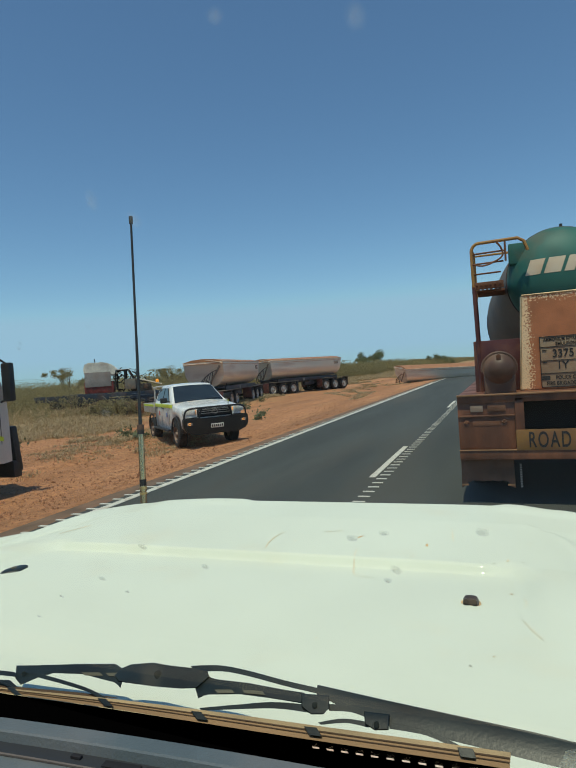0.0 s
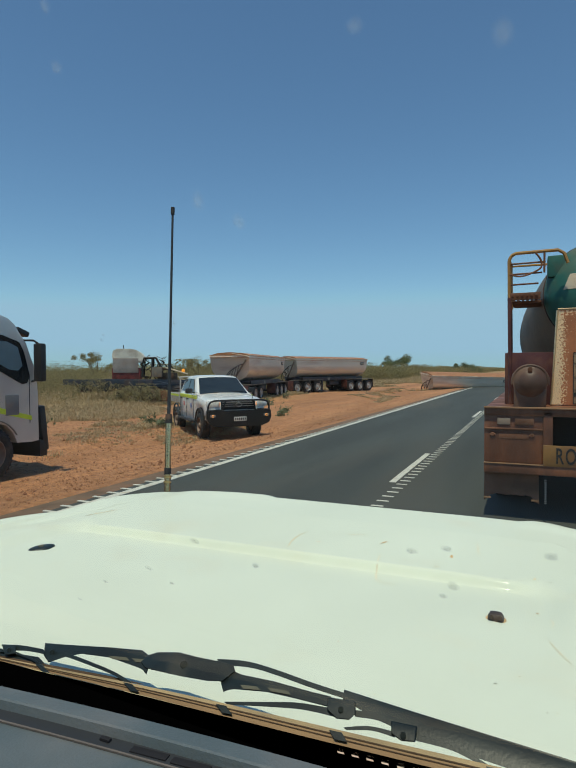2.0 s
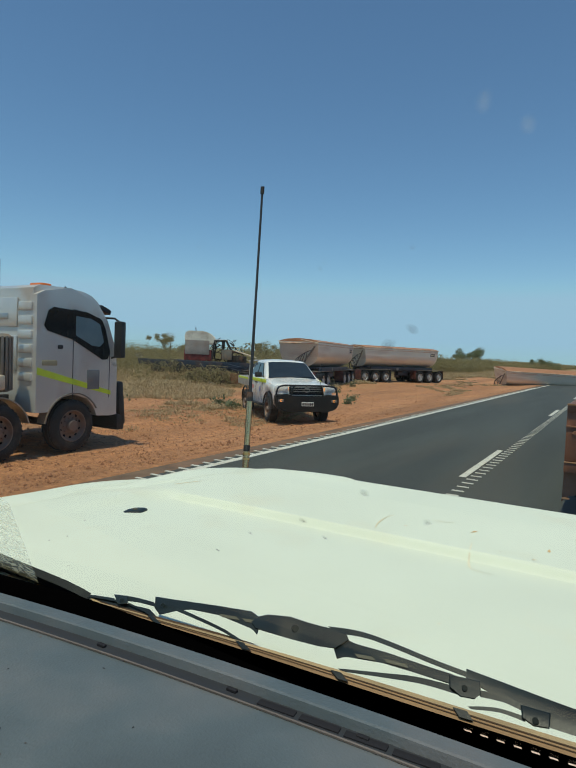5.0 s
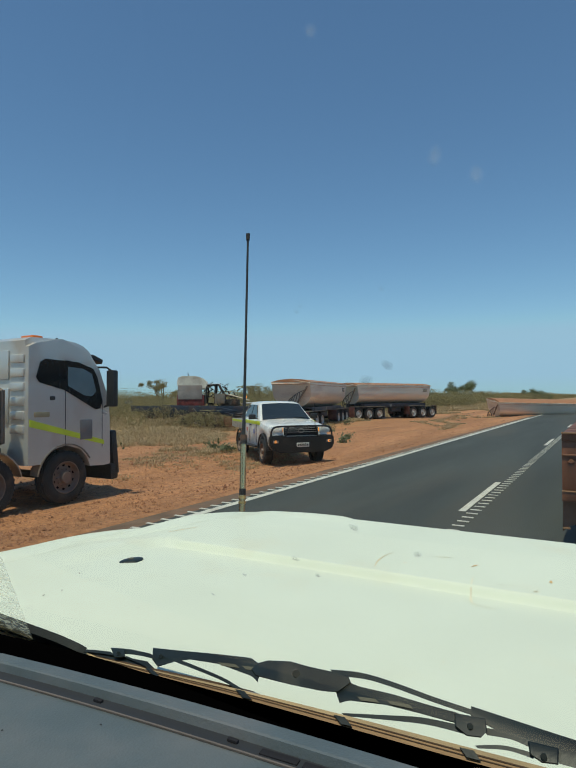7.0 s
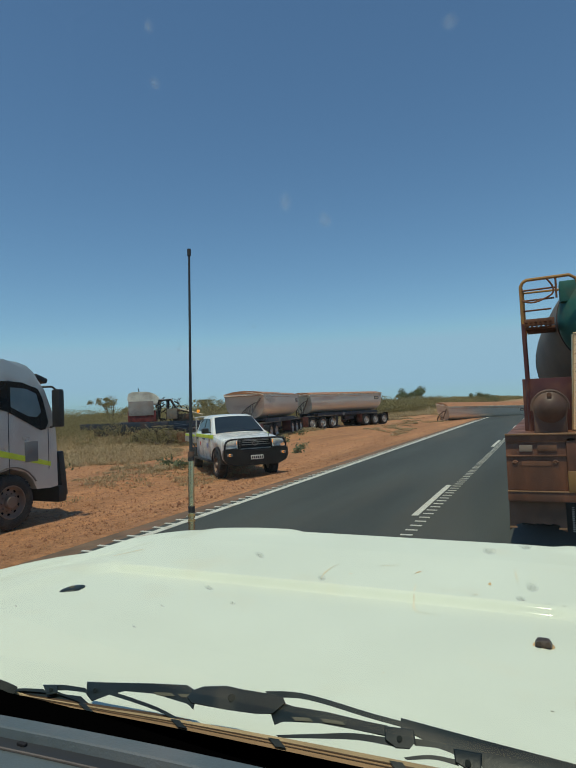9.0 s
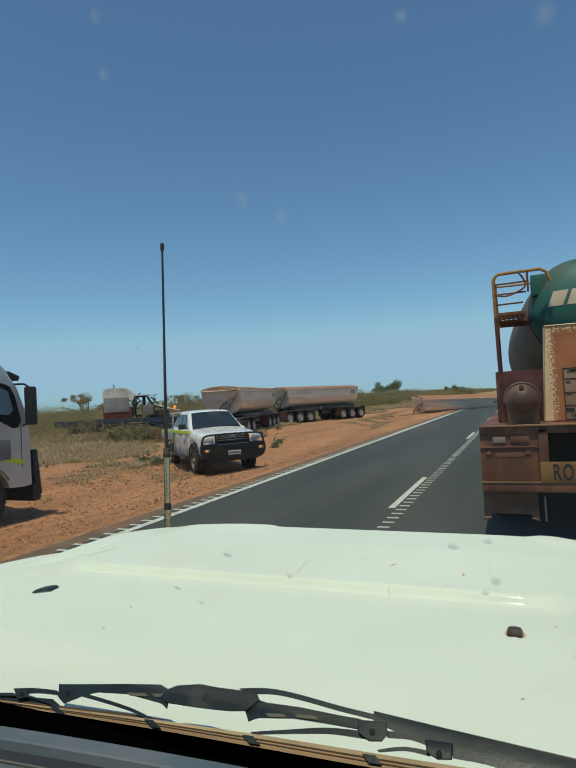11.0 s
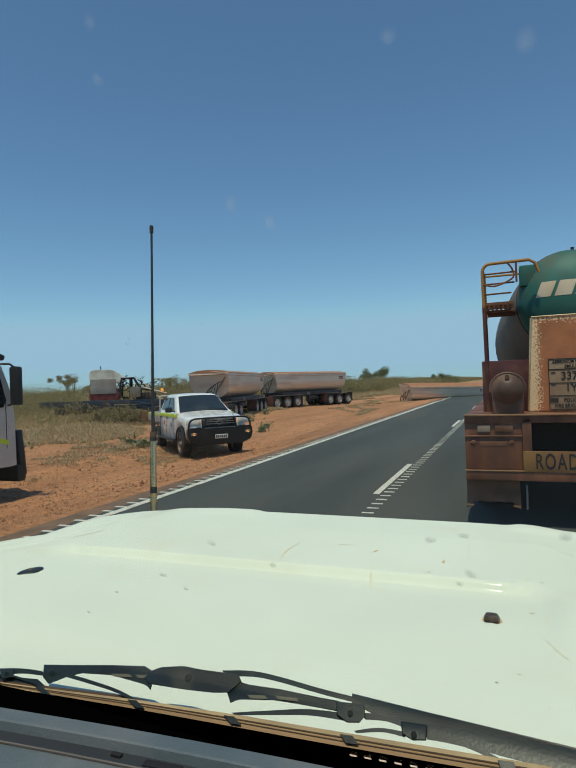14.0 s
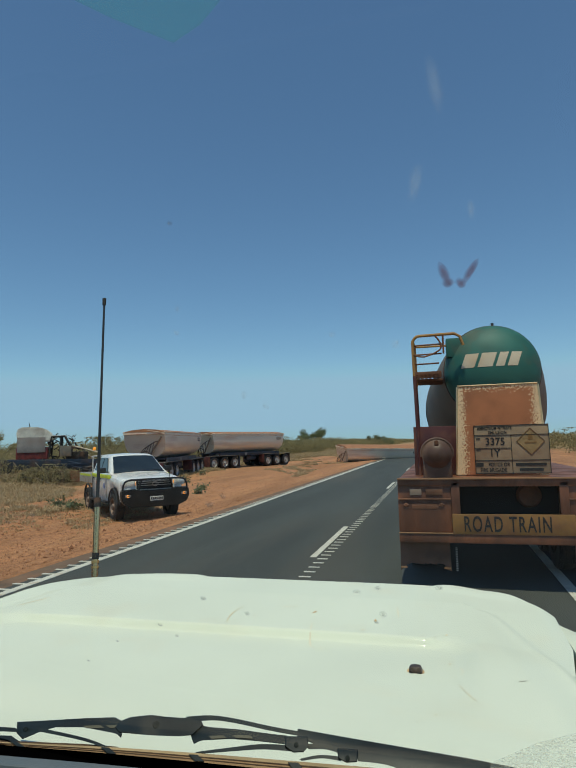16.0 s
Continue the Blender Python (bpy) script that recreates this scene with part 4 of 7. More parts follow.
    # bug marks on the glass: x, up the slope, length, width, turn, kind
    for x, s, ln, w, a, m in ((-0.113, 0.667, 0.0016, 0.0014, 0, M_SMUDGE), (0.043, 0.716, 0.011, 0.0028, 100, M_SMEAR), (0.031, 0.671, 0.0085, 0.003, 75, M_SMEAR), (0.059, 0.653, 0.0045, 0.0018, 95, M_SMEAR),
                              (0.044, 0.618, 0.006, 0.0022, 110, M_BLOOD), (0.046, 0.612, 0.003, 0.0025, 20, M_BLOOD), (0.0585, 0.618, 0.007, 0.002, 60, M_BLOOD), (0.053, 0.611, 0.003, 0.0022, 120, M_BLOOD),
                              (-0.095, 0.541, 0.0035, 0.0022, 70, M_SMEAR), (-0.081, 0.531, 0.003, 0.0024, 100, M_SMEAR),
                              (-0.131, 0.594, 0.002, 0.002, 0, M_SMEAR), (-0.125, 0.611, 0.002, 0.0016, 60, M_SMEAR), (-0.026, 0.584, 0.0022, 0.002, 0, M_SMEAR), (0.013, 0.574, 0.003, 0.0026, 90, M_SMEAR),
                              (-0.136, 0.444, 0.003, 0.0024, 120, M_SMUDGE), (-0.150, 0.434, 0.004, 0.003, 30, M_SMUDGE), (-0.176, 0.479, 0.0013, 0.0012, 0, M_SMEAR), (-0.173, 0.482, 0.001, 0.001, 0, M_SMEAR),
                              (-0.243, 0.495, 0.0012, 0.001, 0, M_SMEAR), (-0.129, 0.487, 0.0012, 0.001, 0, M_SMEAR), (-0.33, 0.42, 0.004, 0.002, 20, M_SMUDGE), (-0.36, 0.41, 0.003, 0.002, 10, M_SMUDGE),
                              (-0.19, 0.31, 0.003, 0.003, 0, M_SMUDGE), (-0.15, 0.29, 0.003, 0.0022, 60, M_SMUDGE), (-0.04, 0.33, 0.003, 0.0025, 0, M_SMUDGE), (-0.02, 0.30, 0.004, 0.0028, 90, M_SMUDGE), (0.03, 0.34, 0.003, 0.003, 0, M_SMUDGE), (-0.251, 0.263, 0.0032, 0.0026, 0, M_SMUDGE), (-0.237, 0.246, 0.0022, 0.002, 40, M_SMUDGE), (-0.313, 0.228, 0.002, 0.0018, 0, M_SMUDGE), (-0.367, 0.185, 0.0022, 0.002, 0, M_SMUDGE), (-0.021, 0.336, 0.0026, 0.0022, 0, M_SMUDGE), (-0.027, 0.288, 0.0022, 0.0025, 0, M_SMUDGE)):
        ca, sa = math.cos(radians(a)), math.sin(radians(a))
        for grow in (1.25, 1.0, 0.75, 0.5):
            bm = bm_new()
            ring = []
            for q in range(14):
                u = 2 * math.pi * q / 14
                px, py = math.cos(u) * ln * grow * random.uniform(0.85, 1.1), math.sin(u) * w * grow * random.uniform(0.85, 1.1)
                ring.append(bm.verts.new(glass_pt(x + px * ca - py * sa, s + px * sa + py * ca, -0.0145 + 0.0008 * grow)))
            bm.faces.new(ring)
            mark = part("bug_mark", bm, m, pane, smooth=0)
            mark.visible_shadow = False
    for pts in ([(-0.715, 0.124), (-0.848, -0.103), (-0.875, -0.145), (-1.55, -0.145), (-1.55, 0.5), (-0.90, 0.45)], [(0.073, 0.01), (0.117, 0.062), (0.155, 0.092), (0.22, 0.12), (0.38, 0.15), (0.38, -0.1), (0.06, -0.1)]):
        bm = bm_new()
        bm.faces.new([bm.verts.new(glass_pt(x, s + 0.036, -0.0105)) for x, s in pts])
        film = part("dirt_film", bm, M_FILM, pane, "dried dirt left unwiped on the glass", smooth=0)
        film.visible_shadow = False
    bm = bm_new()
    bm.faces.new([bm.verts.new(glass_pt(x, s, -0.0105)) for x, s in SHADE_BAND])
    band = part("shade_band", bm, M_SHADE, pane, "green tinted strip at the top of the glass", smooth=0)
    band.visible_shadow = False
    # dashboard
    def edge_y(x):
        return 0.605 - 0.07 * x * x
    nearer = Matrix.Translation((0, -0.02, 1.755)) @ Matrix.Scale(0.87, 4) @ Matrix.Translation((0, 0.02, -1.755))
    lines = [(0.03, 1.16), (0.0, 1.335), (-0.006, 1.346), (-0.031, 1.3495), (-0.034, 1.3485), (-0.037, 1.338), (-0.040, 1.3365), (-0.2, 1.339), (-0.36, 1.316), (-0.45, 1.26), (-0.48, 1.12)]
    bm = bm_new()
    rows = []
    for x in np.linspace(CX - 1.0, CX + 1.0, 70):
        rows.append([bm.verts.new((float(x), edge_y(float(x)) + dy, z)) for dy, z in lines])
    for a, b in zip(rows, rows[1:]):
        for k in range(len(lines) - 1):
            bm.faces.new((a[k], a[k + 1], b[k + 1], b[k]))
    bm.transform(nearer)
    dash = part("dashboard", bm, M_DASH, car, "grey moulded dashboard with demister slots", smooth=25)
    # dark strip painted as shade along the dashboard's step, with a dust line at its foot
    for nm, d0, d1, dz, m in (("groove_shade", -0.034, -0.054, 0.0022, M_GROOVEDARK), ("dust_line", -0.054, -0.0565, 0.0026, M_DUSTLINE)):
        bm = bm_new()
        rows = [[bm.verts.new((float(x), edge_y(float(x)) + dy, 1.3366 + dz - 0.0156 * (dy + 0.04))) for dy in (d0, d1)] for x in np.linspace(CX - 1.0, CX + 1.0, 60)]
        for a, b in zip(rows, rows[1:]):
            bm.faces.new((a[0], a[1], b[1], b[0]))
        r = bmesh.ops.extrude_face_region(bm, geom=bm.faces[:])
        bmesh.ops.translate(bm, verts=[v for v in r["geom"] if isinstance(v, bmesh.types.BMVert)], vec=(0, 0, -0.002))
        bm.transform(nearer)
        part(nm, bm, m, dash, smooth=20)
    # specks and scuffs on the top
    for k in range(46):
        x, dy = random.uniform(-1.25, 0.2), random.uniform(-0.34, -0.06)
        bm = bm_new()
        lathe(bm, [(random.uniform(0.0006, 0.0015), 0.0), (0.0003, 0.0007)], 8, "z")
        bm.transform(nearer @ Matrix.Translation((x, edge_y(x) + dy, float(np.interp(dy, (-0.36, -0.2, -0.04), (1.316, 1.339, 1.3365))) + 0.0004)) @ pose(0, 0, 0, 0, 0, random.uniform(0, 180)) @ Matrix.Diagonal((random.uniform(1, 3.2), 1, 1, 1)))
        part("speck", bm, random.choice((M_GROOVEDARK, M_GROOVEDARK, M_DUSTLINE)), dash)
    for k in range(7):
        x = -0.36 + 0.052 * k
        bm = bm_new()
        y = edge_y(x) - 0.046
        box(bm, (x, y, 1.3392), (0.046, 0.010, 0.003), rot=pose(0, 0, 0, 0, 0, 4), bevel=0.001)
        bm.transform(nearer)
        part("vent_slot", bm, M_DASHDARK, dash)
    for x, dy in ((-0.62, -0.044), (-0.42, -0.044), (-0.26, -0.044)):
        bm = bm_new()
        box(bm, (x, edge_y(x) + dy, 1.340), (0.014, 0.006, 0.005), bevel=0.002)
        bm.transform(nearer)
        part("clip", bm, M_DASHDARK, dash)
    bm = bm_new()
    up = [(-1.5, -0.26), (-0.95, -0.160), (-0.87, -0.130)] + [(x, s + 0.033 + 0.004 * sm(-0.6, -0.1, x) - 0.5 * (0.008 + 0.028 * sm(-0.85, -0.15, x))) for x, s in rub] + [(0.45, 0.03)]
    lo = [(x, -0.36) for x, s in up]
    for k in range(len(up) - 1):
        bm.faces.new([bm.verts.new(glass_pt(*p, -0.012)) for p in (up[k], up[k + 1], lo[k + 1], lo[k])])
    bmesh.ops.remove_doubles(bm, verts=bm.verts, dist=0.0005)
    part("glass_border", bm, M_SEAL, pane, "black border of the glass", smooth=0)
    # black band at the foot of the glass, with pale marks along its edge
    bm = bm_new()
    rows = []
    for x in np.linspace(CX - 1.0, CX + 1.0, 40):
        d = 0.016 * sm(-0.70, -0.98, float(x))
        rows.append([bm.verts.new((float(x), y, z)) for y, z in ((0.545, 1.24), (0.64, 1.24), (0.634, 1.318 - d), (0.600 + 0.3 * d, 1.352 - d))])
    for a, b in zip(rows, rows[1:]):
        for k in range(4):
            bm.faces.new((a[k], a[(k + 1) % 4], b[(k + 1) % 4], b[k]))
    part("glass_seal", bm, M_SEAL, car, smooth=0)
    for k in range(14):
        x = -0.17 + 0.0165 * k
        bm = bm_new()
        strip(bm, [(x, -0.085 + 0.09 * (x + 0.17)), (x + 0.0075, -0.0842 + 0.09 * (x + 0.17))], 0.0042, -0.018, -0.015)
        part("pale_mark", bm, M_CREAM, pane, smooth=0)
    # cabin shell
    for nm, c, s, m in (("roof", (CX, -0.86, 2.30), (2.1, 1.45, 0.05), M_HEADLINER), ("cabin_back", (CX, -1.55, 1.5), (2.1, 0.06, 1.6), M_HEADLINER),
                        ("cabin_floor", (CX, -0.5, 0.68), (2.1, 2.0, 0.06), M_DASHDARK), ("door", (CX - 1.05, -0.5, 0.98), (0.07, 2.0, 0.62), M_DASH), ("door", (CX + 1.05, -0.5, 0.98), (0.07, 2.0, 0.62), M_DASH)):
        bm = bm_new()
        box(bm, c, s, bevel=0.02)
        part(nm, bm, m, car)
    for s in (-1, 1):
        bm = bm_new()
        tube(bm, [(CX + s * 1.07, 0.66, 1.26), (CX + s * 1.03, -0.12, 2.26)], 0.045, 8)
        part("windscreen_pillar", bm, M_WHITE, car)
    return car


own = build_vehicle()

# ---------------- tanker trailer ahead ----------------
TX, TY = 0.78, 7.0


def build_tanker():
    tk = thing("tanker_trailer", "dust-caked road tanker with teal dome and brown rear frame", "tanker trailer", Matrix.Translation((TX, TY, 0)))
    L, W = -1.28, 2.56
    lx_box = L + 0.78

    def bx(nm, c, s, m, bev=0.01, par=tk, rot=None, label="", taper=None):
        bm = bm_new()
        box(bm, c, s, rot, bev, taper)
        return part(nm, bm, m, par, label)

    # deck and rear frame
    bx("deck", (0, 4.5, 1.27), (W, 9.0, 0.09), M_DIRTSTEEL, 0.015)
    for s in (-1, 1):
        x = s * (-0.965)
        pn = bx("rear_panel", (x, 0.09, 0.96), (0.63, 0.14, 0.56), M_DIRTSTEEL, 0.012)
        bx("panel_rib", (x, 0.015, 1.075), (0.63, 0.03, 0.018), M_RUST, 0.005, pn)
        bx("lamp", (x - 0.10, 0.013, 1.16), (0.14, 0.02, 0.075), M_LENSDUST, 0.008, pn, label="dust-covered reversing lamp")
        bx("lamp", (x + 0.12, 0.013, 1.16), (0.20, 0.02, 0.075), M_LAMPRED, 0.008, pn, label="dust-covered red tail lamp")
        bx("number_bars", (x, 0.018, 0.985), (0.30, 0.006, 0.055), M_RUST, 0.004, pn)
        for k in (-0.22, 0.20):
            bm = bm_new()
            cyl(bm, (x + k, 0.022, 1.005), (x + k, 0.004, 1.005), 0.026, 12, 0.018)
            cyl(bm, (x + k - 0.03, 0.012, 1.0), (x + k + 0.03, 0.012, 1.008), 0.008, 8)
            part("bump_stop", bm, M_RUST, pn)
        # mudflap torn away in a ragged arch, its corners hanging lower
        bm = bm_new()
        random.seed(21)
        edge = [(-0.30 + 0.6 * k / 24, 0.30 - 0.05 * abs(k / 12 - 1) ** 4 - (0.035 if k in (0, 1, 2, 22, 23, 24) else 0.0) + random.uniform(-0.009, 0.009)) for k in range(25)]
        hang = [[bm.verts.new((s * -0.985 + u, yy, z)) for u, z in edge] for yy in (0.085, 0.115)]
        head = [[bm.verts.new((s * -0.985 + u * 0.98, yy, 0.58)) for u, z in edge] for yy in (0.085, 0.115)]
        for k in range(24):
            for p, q in ((head[0], hang[0]), (hang[0], hang[1]), (hang[1], head[1])):
                bm.faces.new((p[k], p[k + 1], q[k + 1], q[k]))
        for k in (0, 24):
            bm.faces.new((head[0][k], hang[0][k], hang[1][k], head[1][k]))
        flap = part("mudflap", bm, M_FLAP, tk, "torn brown rubber mudflap", smooth=0)
        for k in (-0.26, 0.255):
            bx("caked_corner", (s * -0.985 + k, 0.078, 0.252), (0.08, 0.012, 0.02), M_YELDUST, 0.004, flap)
    bx("bumper", (0, 0.05, 0.62), (W, 0.16, 0.11), M_DIRTSTEEL, 0.012)
    bx("lip", (0, -0.01, 1.32), (W, 0.05, 0.02), M_YELDUST, 0.005)
    bx("ledge", (0, -0.025, 0.678), (W, 0.03, 0.012), M_YELDUST, 0.003)
    bx("recess", (0, 0.5, 1.0), (1.32, 0.05, 0.55), M_DASHDARK, 0.01)
    # added plate, keeps sun coming through the recess off the road
    bx("recess_sun_stop", (0, 0.32, 0.71), (1.32, 0.42, 0.03), M_DASHDARK, 0.005)
    bm = bm_new()
    lathe(bm, [(0.14, 0.35), (0.15, 0.36), (0.12, 0.3)], 24, "y", (0.28, 0.1, 1.08))
    part("oval_tank_end", bm, M_RUST, tk)
    for s in (-1, 1):
        bx("upright", (s * 0.60, 0.06, 1.0), (0.10, 0.12, 0.56), M_DIRTSTEEL, 0.01)
    # warning board
    sg = bx("warning_board", (0.02, -0.028, 0.79), (1.34, 0.03, 0.235), M_SIGN, 0.01, label="dusty yellow board lettered ROAD TRAIN")
    words("lettering", "ROAD TRAIN", 0.25, M_INK, sg, Matrix.Translation((-0.04, -0.046, 0.785)) @ pose(0, 0, 0, 90, 0, 0) @ Matrix.Diagonal((0.56, 1, 1, 1)), 1.2)
    # cylinder box on the deck
    bm = bm_new()
    lathe(bm, [(0.004, 0.10), (0.06, 0.108), (0.112, 0.135), (0.152, 0.175), (0.172, 0.205), (0.178, 0.21), (0.187, 0.21), (0.189, 0.23), (0.185, 0.26), (0.185, 0.75)], 32, "y", (L + 0.49, 0, 1.61))
    cb = part("hose_drum", bm, M_DRUM, tk, "round dust-caked drum with a domed lid")
    bm = bm_new()
    box(bm, (L + 0.49, 0.155, 1.735), (0.05, 0.05, 0.07), bevel=0.012), cyl(bm, (L + 0.49, 0.17, 1.76), (L + 0.49, 0.12, 1.76), 0.026, 12)
    part("latch", bm, M_RUST, cb)
    bx("drum_cradle", (L + 0.49, 0.47, 1.45), (0.35, 0.5, 0.30), M_DRUM, 0.03, cb)
    bm = bm_new()
    tube(bm, [(L + 0.49 + 0.195 * math.cos(a), 0.23, 1.61 + 0.195 * math.sin(a)) for a in np.linspace(-0.15, math.pi + 0.15, 25)], 0.016, 8)
    part("lid_hood", bm, M_DRUM, cb)
    bm = bm_new()
    box(bm, (lx_box, 1.1, 3.06), (0.20, 0.3, 0.27), bevel=0.02)
    part("valve_box", bm, M_GREEN, tk, "small dark green box beside the rail")
    bx("splash_plate", (L + 0.50, 0.8, 1.64), (0.62, 0.03, 0.66), M_MAROON, 0.01)
    # bright rear plate with placards
    bm = bm_new()
    prof = [(-0.56, 1.32), (0.56, 1.32), (0.50, 2.48), (-0.49, 2.48)]
    prism(bm, prof, 0.60, 0.66, "y")
    bmesh.ops.bevel(bm, geom=bm.edges[:], offset=0.012, segments=2, affect="EDGES")
    bm2 = bm
    pl = part("rear_plate", bm2, M_SHINY, tk, "dust-stained bright metal end plate")
    bm = bm_new()
    for s in (-1, 1):
        tube(bm, [(s * 0.555, 0.60, 1.33), (s * 0.495, 0.60, 2.47)], 0.012, 6)
    tube(bm, [(-0.49, 0.60, 2.48), (0.49, 0.60, 2.48)], 0.012, 6)
    part("plate_rim", bm, M_GOLD, pl)
    pc = bx("placard", (0.13, 0.585, 1.65), (0.90, 0.014, 0.62), M_PLACARD, 0.004, label="dusty hazard placard with black lettering")
    y = 0.574

    def tx(s, x, z, size, wide=0.8):
        words("lettering", s, size, M_INK, pc, Matrix.Translation((x, y, z)) @ pose(0, 0, 0, 90, 0, 0) @ Matrix.Diagonal((wide, 1, 1, 1)))

    tx("AMMONIUM NITRATE", -0.065, 1.920, 0.056, 0.76), tx("EMULSION", -0.03, 1.862, 0.056, 0.85), tx("3375", -0.065, 1.745, 0.135, 0.9), tx("1Y", -0.075, 1.60, 0.135, 0.9), tx("POLICE OR", -0.03, 1.455, 0.065), tx("FIRE BRIGADE", -0.1, 1.385, 0.065)
    bm = bm_new()
    for c, s in (((0.13, y, 1.955), (0.9, 0.006, 0.008)), ((0.13, y, 1.345), (0.9, 0.006, 0.008)), ((-0.316, y, 1.65), (0.008, 0.006, 0.62)), ((0.576, y, 1.65), (0.008, 0.006, 0.62)), ((0.13, y, 1.83), (0.9, 0.006, 0.007)), ((-0.1, y, 1.665), (0.44, 0.006, 0.006)), ((0.13, y, 1.51), (0.9, 0.006, 0.007)), ((0.13, y, 1.58), (0.007, 0.006, 0.5)),
                 ((-0.265, y, 1.455), (0.09, 0.006, 0.05)), ((-0.27, y, 1.79), (0.05, 0.006, 0.012)), ((-0.27, y, 1.645), (0.05, 0.006, 0.012)), ((0.35, y, 1.455), (0.36, 0.006, 0.035)), ((0.35, y, 1.39), (0.28, 0.006, 0.035))):
        box(bm, c, s)
    part("printed_bars", bm, M_INK, pc, smooth=0)
    bm = bm_new()
    for k in range(4):
        a, b = radians(90 * k), radians(90 * k + 90)
        tube(bm, [(0.36 + 0.165 * math.cos(a), y, 1.745 + 0.165 * math.sin(a)), (0.36 + 0.165 * math.cos(b), y, 1.745 + 0.165 * math.sin(b))], 0.006, 4)
    face = bm_new()
    face.faces.new([face.verts.new((0.36 + 0.16 * math.cos(radians(90 * k)), y + 0.001, 1.745 + 0.16 * math.sin(radians(90 * k)))) for k in (3, 2, 1, 0)][::-1])
    part("diamond_face", face, M_DIAMOND, pc, smooth=0)
    box(bm, (0.36, y, 1.80), (0.05, 0.006, 0.07)), box(bm, (0.36, y, 1.73), (0.14, 0.006, 0.016))
    part("hazard_diamond", bm, M_SIGN, pc, smooth=0)
    # the tank with its domed teal end
    R, zc, y0 = 0.64, 2.72, 1.16
    bm = bm_new()
    hull = [(y0, zc, R - 0.002), (y0 + 0.03, zc, R), (y0 + 0.5, zc - 0.13, R + 0.12), (y0 + 1.0, zc - 0.28, R + 0.22), (y0 + 1.5, zc - 0.40, R + 0.30), (y0 + 1.9, zc - 0.43, R + 0.31), (8.9, zc - 0.43, R + 0.31), (9.2, zc - 0.43, R * 0.9)]
    rings = [[bm.verts.new((r * math.cos(a), yy, z + r * math.sin(a))) for a in np.linspace(0, 2 * math.pi, 64, endpoint=False)] for yy, z, r in hull]
    for a, b in zip(rings, rings[1:]):
        for k in range(64):
            bm.faces.new((a[k], a[(k + 1) % 64], b[(k + 1) % 64], b[k]))
    bm.faces.new(rings[0]), bm.faces.new(rings[-1])
    tank = part("tank", bm, M_TANK, tk, "long round tank coated with brown dust", smooth=50)
    bm = bm_new()
    prof = []
    for k in range(15):
        a = radians(90 * k / 14)
        prof.append((max(0.004, R * math.sin(a)), y0 - 0.40 * math.cos(a)))
    lathe(bm, prof, 64, "y", (0, 0, zc))
    dome = part("domed_end", bm, M_GREEN, tank, "teal green domed end with a cream emblem")

    def on_dome(px, pz):
        rr = min(0.98, math.hypot(px, pz) / R)
        return (px, y0 - 0.40 * math.sqrt(1 - rr * rr) - 0.004, zc + pz)

    # emblem: slanted cream strokes
    for cx, w, hgt in ((-0.30, 0.17, 0.19), (-0.08, 0.19, 0.19), (0.11, 0.11, 0.19), (0.27, 0.13, 0.19)):
        bm = bm_new()
        zmid = 0.12
        for k in range(6):
            for r in range(6):
                u0, u1, v0, v1 = -w / 2 + w * k / 6, -w / 2 + w * (k + 1) / 6, -hgt / 2 + hgt * r / 6, -hgt / 2 + hgt * (r + 1) / 6
                bm.faces.new([bm.verts.new(on_dome(cx + u + v * 0.38, zmid + v)) for u, v in ((u0, v0), (u1, v0), (u1, v1), (u0, v1))])
        bmesh.ops.remove_doubles(bm, verts=bm.verts, dist=0.0005)
        part("emblem_stroke", bm, M_CREAM, dome, smooth=60)
    bm = bm_new()
    lathe(bm, [(R + 0.001, y0), (R + 0.012, y0 + 0.008), (R + 0.012, y0 + 0.032), (R + 0.001, y0 + 0.04)], 48, "y", (0, 0, zc))
    for yy in (3.1, 4.9, 6.9, 8.8):
        lathe(bm, [(R + 0.305, yy - 0.025), (R + 0.322, yy - 0.015), (R + 0.322, yy + 0.015), (R + 0.305, yy + 0.025)], 48, "y", (0, 0, zc - 0.43))
    part("tank_band", bm, M_CHASSIS, tank)
    bm = bm_new()
    tube(bm, [(0.05, y0 + 0.05, zc + R), (0.05, y0 + 0.05, zc + R + 0.05)], 0.02, 8)
    box(bm, (0.0, y0 + 1.6, zc + R + 0.05), (0.5, 0.6, 0.12), bevel=0.03)
    part("manhole", bm, M_CHASSIS, tank)
    for yy in (1.4, 3.6, 6.2, 8.4):
        bm = bm_new()
        prism(bm, [(-0.55, 1.3), (0.55, 1.3), (0.7, 1.75), (0.4, 1.5), (0, 1.42), (-0.4, 1.5), (-0.7, 1.75)], yy, yy + 0.08, "y")
        part("tank_saddle", bm, M_CHASSIS, tk)
    # ladder and guard rail
    lx, ly = L + 0.24, 0.72
    bm = bm_new()
    tube(bm, [(lx + 0.02, ly, 1.3), (lx, ly, 2.66)], 0.022, 8), tube(bm, [(lx + 0.02, ly + 0.45, 1.3), (lx, ly + 0.45, 2.66)], 0.022, 8)
    for k in range(4):
        tube(bm, [(lx + 0.015, ly, 1.6 + 0.29 * k), (lx + 0.015, ly + 0.45, 1.6 + 0.29 * k)], 0.014, 6)
    lad = part("ladder", bm, M_MAROON, tk, "maroon access ladder")
    bm = bm_new()
